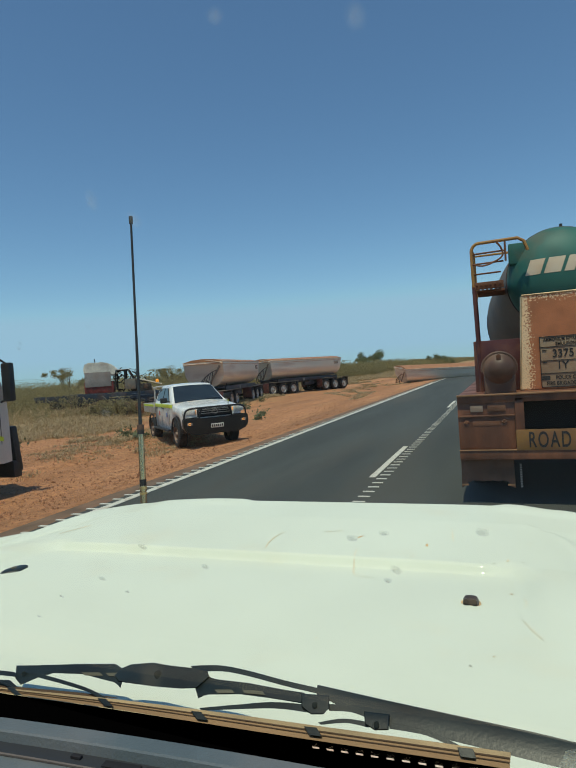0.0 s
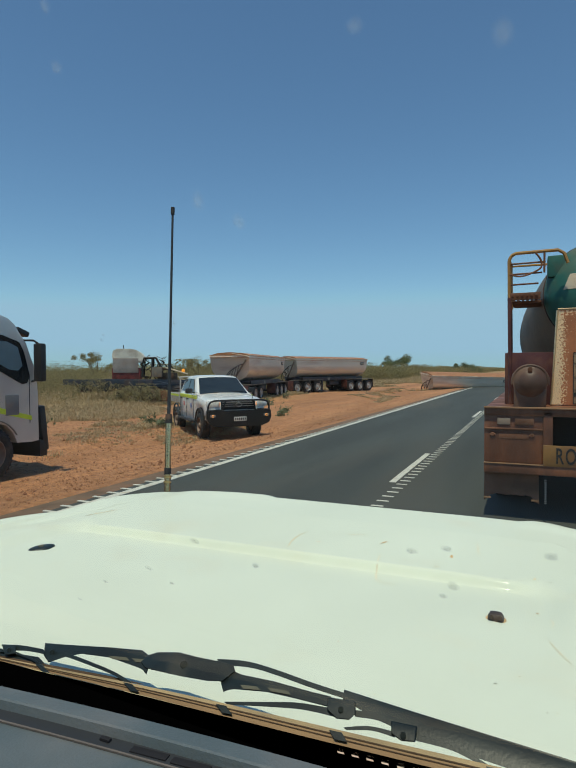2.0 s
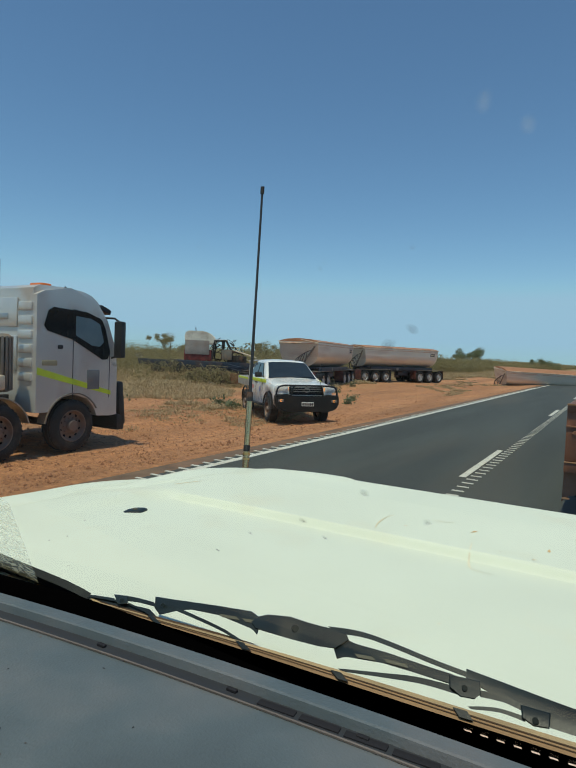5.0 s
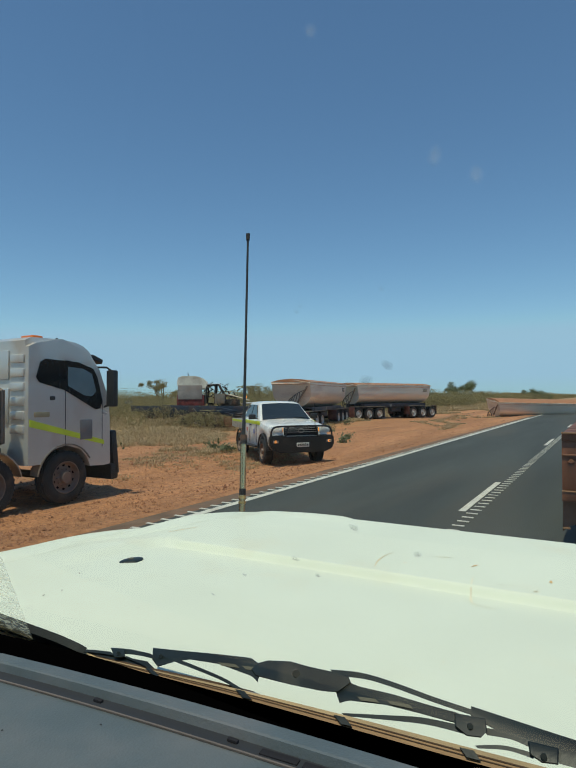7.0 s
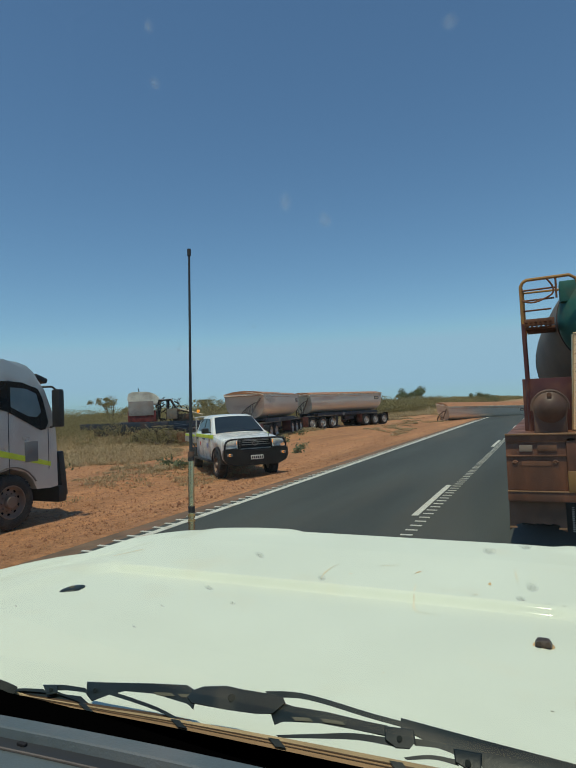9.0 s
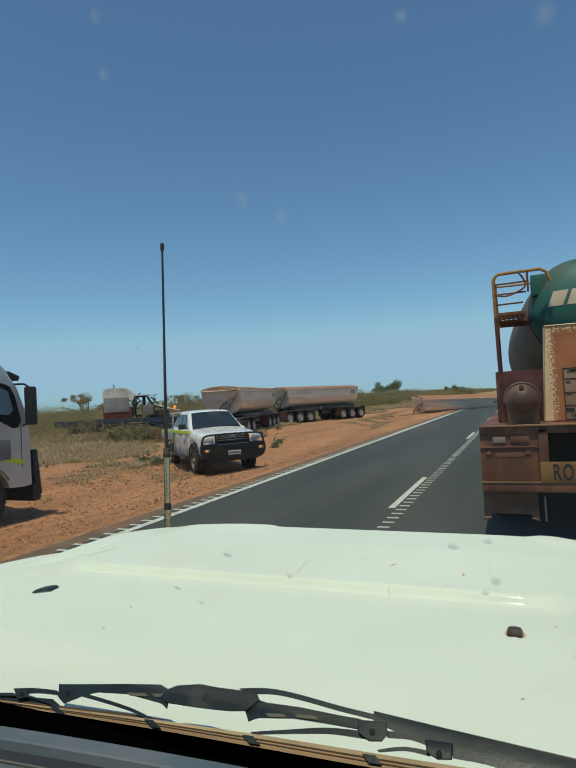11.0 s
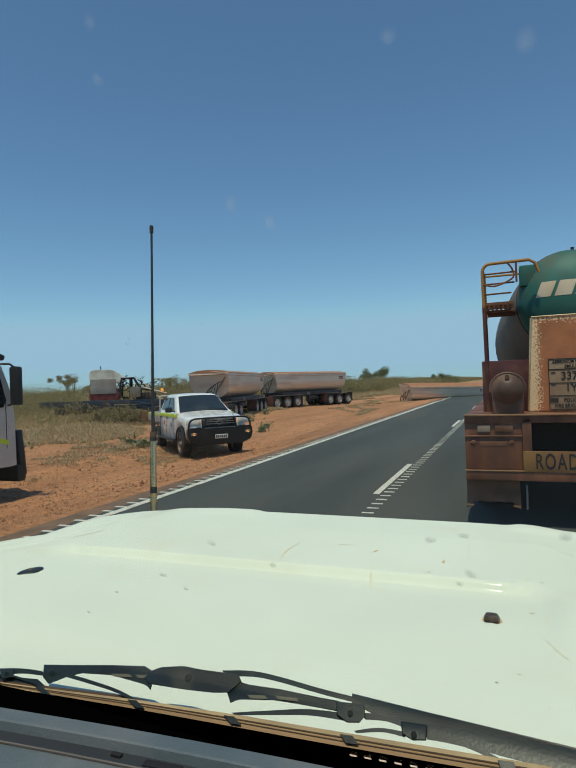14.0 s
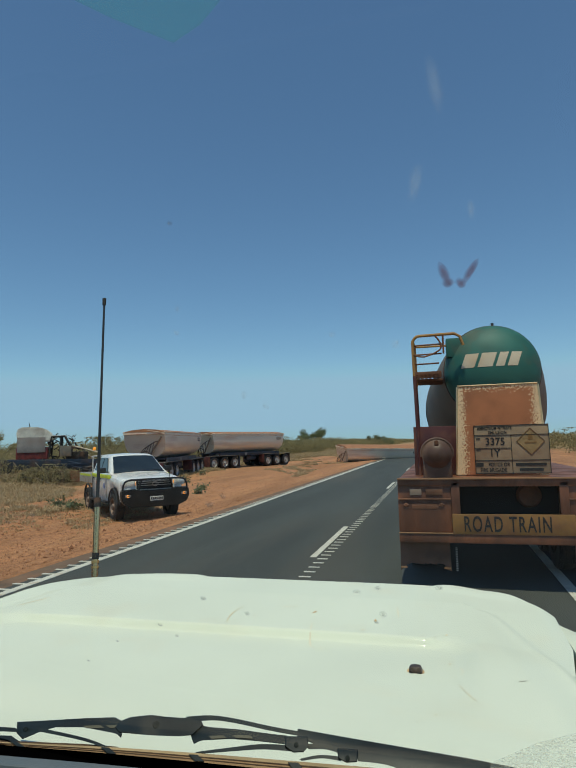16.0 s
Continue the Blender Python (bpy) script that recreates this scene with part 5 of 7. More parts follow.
    tube(bm, [(lx, ly, 2.6), (lx - 0.005, ly, 3.12)] + [(lx + 0.09 - 0.09 * math.cos(a), ly, 3.12 + 0.09 * math.sin(a)) for a in np.linspace(0.2, math.pi / 2, 6)] + [(lx + 0.55, ly, 3.215), (lx + 0.62, ly, 3.17), (lx + 0.66, ly, 3.05)], 0.020, 8)
    tube(bm, [(lx, ly + 0.9, 2.6), (lx - 0.005, ly + 0.9, 3.2), (lx + 0.6, ly + 0.9, 3.2)], 0.018, 8), tube(bm, [(lx - 0.005, ly, 3.14), (lx - 0.005, ly + 0.9, 3.2)], 0.018, 8)
    rail = part("guard_rail", bm, M_YELLOW, tk, "dusty yellow guard rail")
    bm = bm_new()
    for z in (3.08, 2.95, 2.82):
        tube(bm, [(lx, ly + 0.01, z), (lx + 0.42 - (3.1 - z) * 0.3, ly + 0.01, z + 0.005)], 0.011, 6)
    tube(bm, bezier([(lx + 0.30, ly - 0.01, 3.2), (lx + 0.36, ly - 0.01, 3.1), (lx + 0.35, ly - 0.01, 3.0), (lx + 0.15, ly - 0.01, 2.92), (lx, ly - 0.01, 2.95)], 5), 0.012, 6)
    tube(bm, [(lx + 0.40, ly, 3.21), (lx + 0.40, ly, 2.95)], 0.013, 6)
    part("rail_bar", bm, M_RUST, rail)
    bm = bm_new()
    for k in range(6):
        box(bm, (lx + 0.04 + 0.055 * k, ly + 0.4, 2.68), (0.03, 0.9, 0.03), bevel=0.004)
    box(bm, (lx + 0.17, ly, 2.67), (0.38, 0.03, 0.09), bevel=0.006), box(bm, (lx + 0.2, ly + 0.4, 2.61), (0.34, 0.6, 0.03), bevel=0.004)
    part("walkway", bm, M_RUST, tk, "dusty brown walkway grating")
    # running gear
    bm = bm_new()
    for s in (-1, 1):
        box(bm, (s * 0.5, 4.83, 1.08), (0.14, 8.54, 0.3), bevel=0.01)
    for yy in (1.5, 2.75, 4.0):
        cyl(bm, (-1.1, yy, 0.5), (1.1, yy, 0.5), 0.07, 12)
    part("chassis_rail", bm, M_CHASSIS, tk)
    for yy in (1.5, 2.75, 4.0):
        for s in (-1, 1):
            wheel(tk, Matrix.Translation((s * 1.24, yy, 0.5)) @ pose(0, 0, 0, 0, 0, -90 if s < 0 else 90), 0.5, 0.26, True)
    bm = bm_new()
    for k in range(14):
        lathe(bm, [(0.012, 0), (0.014, 0.004), (0.012, 0.008)], 8, "z", (L + 0.66, 0.02, 0.5 - 0.02 * k))
    part("chain", bm, M_STEEL, tk)
    return tk


M_DIAMOND = mat("dust_dulled_yellow", (0.34, 0.215, 0.09), 0.65, var=0.2, scale=8, bump=0.03)
M_LENSDUST = mat("dusty_lens", (0.30, 0.215, 0.155), 0.5, var=0.15, bump=0.05)
M_LAMPRED = mat("dusty_red_lens", (0.15, 0.065, 0.032), 0.5, var=0.3, bump=0.1, dust=0.4)
M_DRUM = mat("dark_dusty_drum", (0.115, 0.058, 0.036), 0.5, var=0.3, scale=3, bump=0.1, dust=0.4, dustcol=(0.2, 0.115, 0.07), dscale=3)
M_FLAP = mat("dusty_mudflap", (0.18, 0.09, 0.055), 0.8, var=0.3, scale=4, bump=0.3, dust=0.45, dustcol=(0.2, 0.09, 0.05), dscale=5)
M_YELDUST = mat("dusty_yellow_edge", (0.33, 0.17, 0.08), 0.6, var=0.2, bump=0.2, dust=0.3)
M_MAROON = mat("maroon_paint", (0.09, 0.025, 0.022), 0.5, var=0.2, bump=0.2, dust=0.35, dustcol=(0.22, 0.09, 0.05), dscale=4)
M_GOLD = mat("dusty_bright_edge", (0.75, 0.55, 0.32), 0.3, 0.7, var=0.2, scale=6, bump=0.2, bscale=30)
build_tanker()


# ---------------- parked prime mover with its bin trailer ----------------
def bx(nm, c, s, m, par, bev=0.01, rot=None, label="", taper=None):
    bm = bm_new()
    box(bm, c, s, rot, bev, taper)
    return part(nm, bm, m, par, label)


def tb(nm, lines, r, m, par, label="", seg=8):
    bm = bm_new()
    for pts in lines:
        tube(bm, pts, r, seg)
    return part(nm, bm, m, par, label)


def guard(nm, par, x, z, r, y0, y1, m, a0=12, a1=168):
    """A curved mudguard over a wheel."""
    bm = bm_new()
    outer, inner = arc((x, 0, z), r, a0, a1, 14), arc((x, 0, z), r - 0.02, a0, a1, 14)
    prism(bm, [(p[0], p[2]) for p in outer] + [(p[0], p[2]) for p in inner[::-1]], y0, y1, "y")
    return part(nm, bm, m, par)


def build_prime_mover():
    tr = thing("prime_mover", "dusty silver prime mover with lime stripe and twin steer axles", "truck", Matrix.Translation((-9.65, 8.0, VERGE)) @ pose(0, 0, 0, 0, 0, 90))
    R = 0.47
    # cab body: side outline drawn out across the width
    side = [(-1.92, 0.92), (-1.92, 2.86), (-1.80, 2.92), (-1.25, 2.93), (-0.90, 2.90), (-0.70, 2.84), (-0.56, 2.74), (-0.48, 2.62), (-0.40, 2.40), (-0.22, 1.95), (-0.17, 1.72), (-0.15, 1.5), (-0.14, 0.62), (-0.30, 0.60), (-0.62, 0.62), (-0.70, 0.80), (-0.85, 0.95), (-1.15, 1.04), (-1.45, 0.98), (-1.62, 0.80), (-1.66, 0.75), (-1.92, 0.75)]
    bm = bm_new()
    prism(bm, side, -1.2, 1.2, "y")
    bmesh.ops.bevel(bm, geom=[e for e in bm.edges if abs(e.verts[0].co.y - e.verts[1].co.y) < 0.01 and min(v.co.z for v in e.verts) > 1.2], offset=0.10, segments=4, affect="EDGES")
    cab = part("cab", bm, M_CAB, tr, "dusty silver steel cab")
    for s in (-1, 1):
        y = s * 1.203
        bm = bm_new()
        prism(bm, [(-1.70, 2.50), (-1.60, 2.56), (-0.90, 2.53), (-0.56, 2.42), (-0.46, 2.25), (-0.34, 1.82), (-0.40, 1.68), (-0.52, 1.67), (-1.20, 2.02), (-1.72, 2.15), (-1.78, 2.24)], y - 0.012, y + 0.012, "y")
        part("side_window", bm, M_DARKGLASS, cab, "dark side window")
        # bluish patch painted for the bright sky seen through both side windows
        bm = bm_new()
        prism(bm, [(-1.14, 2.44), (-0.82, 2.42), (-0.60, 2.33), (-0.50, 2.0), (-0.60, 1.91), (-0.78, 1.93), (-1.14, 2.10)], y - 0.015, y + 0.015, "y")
        part("window_sky_patch", bm, M_SKYGLASS, cab)
        bm = bm_new()
        prism(bm, [(-1.9, 1.52), (-0.30, 1.08), (-0.30, 1.00), (-1.9, 1.40)], y - 0.006, y + 0.008, "y")
        part("stripe", bm, M_LIME, cab, "lime reflective stripe")
        tb("door_seam", [[(-1.18, y, 0.95), (-1.18, y, 2.56)], [(-0.34, y, 1.8), (-0.34, y, 0.95)], [(-1.18, y, 2.56), (-0.6, y, 2.44)]], 0.006, M_BLACK, cab)
        bx("door_handle", (-1.45, y, 1.88), (0.10, 0.03, 0.07), M_BLACK, cab)
        bx("step_panel", (-0.72, y, 1.30), (0.28, 0.02, 0.36), M_PANELGREY, cab)
        bx("badge", (-1.66, y, 1.60), (0.30, 0.015, 0.09), M_BRASSY, cab)
        mir = bx("mirror", (-0.24, s * 1.36, 2.06), (0.13, 0.20, 0.70), M_BLACK, cab, 0.04, label="tall black door mirror")
        tb("mirror_arm", [[(-0.46, s * 1.15, 2.46), (-0.32, s * 1.30, 2.46), (-0.24, s * 1.36, 2.38)], [(-0.29, s * 1.17, 1.70), (-0.24, s * 1.35, 1.76)]], 0.02, M_BLACK, mir)
    bm = bm_new()
    prism(bm, [(-1.05, 2.42), (1.05, 2.42), (1.1, 1.55), (-1.1, 1.55)], 0, 0.02, "x")
    part("windscreen", bm, M_DARKGLASS, cab, m=Matrix.Translation((-0.19, 0, 0)) @ pose(0, 0, 0, 0, -8, 0))
    bx("sun_visor", (-0.36, 0, 2.62), (0.28, 2.2, 0.10), M_BLACK, cab, 0.03, pose(0, 0, 0, 0, 20, 0))
    # pressed rear wall
    for k in range(6):
        bx("wall_rib", (-1.935, -0.92, 1.35 + 0.24 * k), (0.04, 0.36, 0.14), M_CAB, cab, 0.03)
    bx("wall_panel", (-1.935, -0.25, 2.45), (0.03, 0.9, 0.5), M_CAB, cab, 0.03)
    bx("wall_panel", (-1.935, -0.25, 1.75), (0.03, 0.9, 0.6), M_CAB, cab, 0.03)
    bx("emblem_bar", (-1.955, -0.25, 2.38), (0.02, 0.44, 0.10), M_STEEL, cab, 0.02)
    bx("air_intake", (-2.10, 0.86, 2.45), (0.34, 0.5, 0.9), M_DUSTGREY, tr, 0.08, label="dusty air intake tower")
    for k in range(9):
        bx("louvre", (-2.28, 0.86, 1.72 + 0.085 * k), (0.03, 0.46, 0.045), M_CHASSIS, tr, 0.01)
    bx("intake_duct", (-2.13, 0.86, 1.75), (0.28, 0.46, 0.9), M_CHASSIS, tr, 0.03)
    beacon = bx("beacon", (-1.35, -0.5, 2.96), (0.22, 0.34, 0.11), M_ORANGE, tr, 0.03, label="orange roof beacon")
    tb("cab_aerial", [[(-1.1, -0.8, 2.88), (-1.05, -0.8, 2.98)]], 0.02, M_BLACK, tr)
    # exhaust
    bm = bm_new()
    tube(bm, [(-2.45, -0.88, 2.0), (-2.45, -0.88, 3.15), (-2.45, -0.88, 3.24), (-2.48, -0.88, 3.30), (-2.55, -0.88, 3.34)], 0.065, 14)
    ex = part("exhaust_stack", bm, M_EXHAUST, tr, "dark upright exhaust pipe with bent tip")
    bm = bm_new()
    for k in range(22):
        a = 2 * math.pi * k / 22
        box(bm, (-2.45 + 0.25 * math.cos(a), -0.88 + 0.25 * math.sin(a), 1.58), (0.045, 0.045, 0.88), pose(0, 0, 0, 0, 0, math.degrees(a)), 0.006)
    cyl(bm, (-2.45, -0.88, 1.12), (-2.45, -0.88, 2.03), 0.225, 24), cyl(bm, (-2.45, -0.88, 2.0), (-2.45, -0.88, 2.06), 0.27, 24, 0.2)
    part("muffler_shroud", bm, M_DUSTGREY, ex, "ribbed dusty muffler guard")
    # tanks behind the cab
    tkk = bx("hydraulic_tank", (-3.35, -0.45, 1.55), (1.25, 1.3, 0.62), M_TANKGREY, tr, 0.10, label="dark grey hydraulic oil tank")
    for xx in (-3.75, -3.05):
        bx("tank_strap", (xx, -0.45, 1.55), (0.04, 1.33, 0.65), M_STEEL, tkk, 0.10)
    bx("tank_frame", (-4.02, -0.45, 1.55), (0.08, 1.35, 0.9), M_TANKGREY, tr, 0.02)
    bx("tank_top_bar", (-3.6, -0.45, 2.0), (0.8, 0.14, 0.08), M_TANKGREY, tr, 0.02)
    bx("bottle", (-2.55, -1.16, 1.28), (0.14, 0.14, 0.24), M_CREAM, tr, 0.03, label="white plastic bottle with red base")
    # chassis, deck, hoops
    bm = bm_new()
    for s in (-1, 1):
        box(bm, (-3.6, s * 0.42, 0.88), (6.6, 0.1, 0.28), bevel=0.01)
    for xx in (-1.15, -2.6, -4.35, -5.3, -6.35):
        cyl(bm, (xx, -1.0, R), (xx, 1.0, R), 0.07, 10)
    part("chassis_rail", bm, M_CHASSIS, tr)
    bx("deck", (-5.0, 0, 1.06), (3.7, 2.3, 0.05), M_CHASSIS, tr, 0.01)
    bx("deck_edge", (-5.3, -1.22, 1.04), (3.0, 0.06, 0.10), M_DUSTGREY, tr, 0.01)
    for xx in (-3.3, -3.75, -4.25):
        tb("hoop", [[(xx - 0.1, -1.0, 1.08), (xx - 0.06, -1.0, 1.45)] + arc((xx, -1.0, 1.45), 0.06, 180, 0, 6) + [(xx + 0.1, -1.0, 1.08)]], 0.016, M_CONTYEL, tr)
    bm = bm_new()
    random.seed(4)
    for k in range(24):
        x0, y0 = random.uniform(-5.0, -3.9), random.uniform(-1.1, 0.2)
        tube(bm, bezier([(x0, y0, 1.1), (x0 + random.uniform(-0.3, 0.3), y0 + 0.15, 1.17), (x0 + random.uniform(-0.4, 0.4), y0 + random.uniform(-0.3, 0.3), 1.1)], 4), 0.018, 5)
    part("chains_and_hoses", bm, M_DUSTGREY, tr)
    bx("turntable", (-5.3, 0, 1.13), (1.0, 0.95, 0.09), M_CHASSIS, tr, 0.03)
    for s in (-1, 1):
        ft = bx("fuel_tank", (-3.45, s * 0.93, 0.62), (0.78, 0.5, 0.58), M_TANKGREY, tr, 0.09, label="dark fuel tank with pale straps")
        for xx in (-3.75, -3.15):
            bx("strap", (xx, s * 0.93, 0.62), (0.05, 0.52, 0.60), M_DUSTGREY, ft, 0.09)
        bx("step_box", (-3.45, s * 1.19, 0.62), (0.3, 0.04, 0.22), M_BLACK, ft, 0.01)
        guard("front_mudguard", tr, -1.15, R, 0.60, s * 1.0, s * 1.22, M_DUSTGREY, 30, 172)
        guard("steer_mudguard", tr, -2.6, R, 0.58, s * 0.92, s * 1.22, M_STEEL)
        bx("drive_guard", (-5.35, s * 1.02, 1.03), (2.9, 0.5, 0.03), M_CHASSIS, tr, 0.01)
        bx("guard_end", (-3.86, s * 1.02, 0.88), (0.03, 0.5, 0.32), M_CHASSIS, tr, 0.01)
        bx("mudflap", (-6.98, s * 1.0, 0.6), (0.03, 0.58, 0.75), M_FLAP, tr, 0.006)
        for xx, dual in ((-1.15, False), (-2.6, False), (-4.35, True), (-5.3, True), (-6.35, True)):
            wheel(tr, Matrix.Translation((xx, s * 1.20, R)) @ pose(0, 0, 0, 0, 0, 180 if s > 0 else 0), R, 0.27, dual, M_RIMDUST)
    # bull bar
    bb = bx("bull_bar", (0.0, 0, 0.45), (0.20, 2.36, 0.32), M_BLACK, tr, 0.05, label="black steel bull bar")
    for s in (-1, 1):
        bx("wing", (0.02, s * 1.08, 0.82), (0.14, 0.20, 0.86), M_BLACK, bb, 0.04, pose(0, 0, 0, 0, -6, 0))
    for z in (0.78, 1.0, 1.2):
        tb("bar", [[(0.05, -1.1, z), (0.10, 0, z), (0.05, 1.1, z)]], 0.035, M_BLACK, bb)
    bx("grille", (-0.12, 0, 1.15), (0.06, 1.5, 0.7), M_BLACK, cab, 0.03)
    for s in (-1, 1):
        bx("headlamp", (-0.13, s * 0.95, 0.85), (0.06, 0.36, 0.2), M_LENS, cab, 0.03)
    return tr


def build_bin_trailer():
    x0, ln = -6.0, 8.6
    bn = thing("bin_trailer", "dusty cream ribbed ore bin with rusty yellow rails", "trailer", Matrix.Translation((-9.65, 8.0, VERGE)) @ pose(0, 0, 0, 0, 0, 90))
    zb, zt, hw = 1.35, 2.72, 1.2
    for s in (-1, 1):
        wl = bx("side_wall", (x0 - ln / 2, s * (hw - 0.04), (zb + zt) / 2), (ln, 0.05, zt - zb), M_CONTAINER, bn, 0.006)
        for k in range(19):
            bx("rib", (x0 - 0.25 - (ln - 0.5) * k / 18, s * hw, (zb + zt) / 2 - 0.05), (0.09, 0.09, zt - zb - 0.12), M_CONTAINER, wl, 0.02)
        for k in range(5):
            bx("fork_pocket", (x0 - 0.5 - 1.9 * k, s * (hw + 0.02), zb + 0.17), (0.42, 0.06, 0.22), M_RUST, wl, 0.01)
            bx("pocket_lip", (x0 - 0.5 - 1.9 * k, s * (hw + 0.045), zb + 0.30), (0.44, 0.04, 0.05), M_CONTYEL, wl, 0.01)
        for k in range(9):
            bx("hazard_mark", (x0 - 0.6 - 0.95 * k, s * (hw - 0.01), 2.06), (0.26, 0.012, 0.045), M_INK, wl, 0.0)
        bx("top_rail", (x0 - ln / 2, s * (hw - 0.01), zt), (ln, 0.12, 0.10), M_CONTYEL, bn, 0.02)
        tb("cover_rail", [[(x0, s * 1.1, zt + 0.09), (x0 - ln, s * 1.1, zt + 0.09)]], 0.045, M_RUST, bn)
        for xx in (x0 - 0.08, x0 - 4.55, x0 - ln + 0.08):
            bx("corner_post", (xx, s * (hw + 0.02), (zb + zt) / 2 + 0.06), (0.16, 0.12, zt - zb + 0.28), M_CONTRUST, bn, 0.015)
    for xx in (x0 - 0.04, x0 - ln + 0.04):
        bx("end_wall", (xx, 0, (zb + zt) / 2), (0.06, 2.3, zt - zb), M_CONTAINER, bn, 0.006)
    bx("bin_floor", (x0 - ln / 2, 0, zb), (ln, 2.3, 0.1), M_CONTAINER, bn, 0.01)
    bx("cover", (x0 - ln / 2, 0, zt + 0.08), (ln - 0.2, 2.0, 0.06), M_RUST, bn, 0.02)
    # upright code on the walls
    for xx in (x0 - 0.45, x0 - 4.9):
        for k, ch in enumerate("QUBU"):
            words("lettering", ch, 0.13, M_INK, bn, Matrix.Translation((xx + 0.1, -hw + 0.012, 2.5 - 0.13 * k)) @ pose(0, 0, 0, 90, 0, 0))
        for k in range(6):
            bx("number_bar", (xx - 0.06, -hw + 0.01, 2.5 - 0.13 * k), (0.07, 0.012, 0.09), M_INK, bn, 0.0)
    bm = bm_new()
    for s in (-1, 1):
        box(bm, (x0 - ln / 2, s * 0.5, 1.15), (ln, 0.12, 0.32), bevel=0.01)
    part("chassis_rail", bm, M_CHASSIS, bn)
    bx("side_skirt", (x0 - 2.9, -1.0, 0.95), (1.8, 0.06, 0.3), M_CHASSIS, bn, 0.01)
    bx("guard_plate", (x0 - 6.4, -1.05, 1.12), (3.9, 0.5, 0.04), M_DUSTGREY, bn, 0.01)
    for xx in (-9.9, -11.1, -12.3, -13.5):
        for s in (-1, 1):
            wheel(bn, Matrix.Translation((xx, s * 1.2, 0.47)) @ pose(0, 0, 0, 0, 0, 180 if s > 0 else 0), 0.47, 0.27, True, M_RIMDUST)
    for s in (-1, 1):
        bx("landing_leg", (x0 - 2.3, s * 0.8, 0.55), (0.14, 0.14, 1.1), M_CHASSIS, bn, 0.02)
    return bn


M_SKYGLASS = mat("painted_window_sky", (0.16, 0.24, 0.27), 0.08, var=0.1, bump=0.0)
M_PANELGREY = mat("grey_panel", (0.18, 0.18, 0.18), 0.6, bump=0.05, dust=0.2)
M_BRASSY = mat("yellow_badge", (0.35, 0.3, 0.18), 0.6, bump=0.0)
M_DUSTGREY = mat("dusty_grey_metal", (0.2, 0.18, 0.15), 0.65, 0.2, var=0.25, bump=0.2, dust=0.5, dustcol=(0.3, 0.2, 0.13), dscale=4)
M_EXHAUST = mat("sooty_pipe", (0.045, 0.035, 0.03), 0.55, 0.5, var=0.3, bump=0.1, dust=0.25)
M_RIMDUST = mat("dusty_rim", (0.22, 0.155, 0.12), 0.6, 0.3, var=0.25, bump=0.2, dust=0.35, dustcol=(0.2, 0.12, 0.08), dscale=5)
M_RIMALLOY = mat("dull_alloy_rim", (0.5, 0.48, 0.45), 0.45, 0.6, var=0.15, bump=0.1, dust=0.35, dustcol=(0.35, 0.22, 0.15))
M_CONTRUST = mat("rust_streaked_post", (0.42, 0.32, 0.16), 0.7, var=0.35, scale=5, bump=0.2, dust=0.5, dustcol=(0.16, 0.07, 0.035), dscale=3, streak=(1, 1, 0.3))
build_prime_mover()
build_bin_trailer()


# ---------------- parked ute ----------------
M_SCREENDARK = mat("dark_glossy_windscreen", (0.02, 0.027, 0.03), 0.05, var=0.2, bump=0.0, coat=0.5)


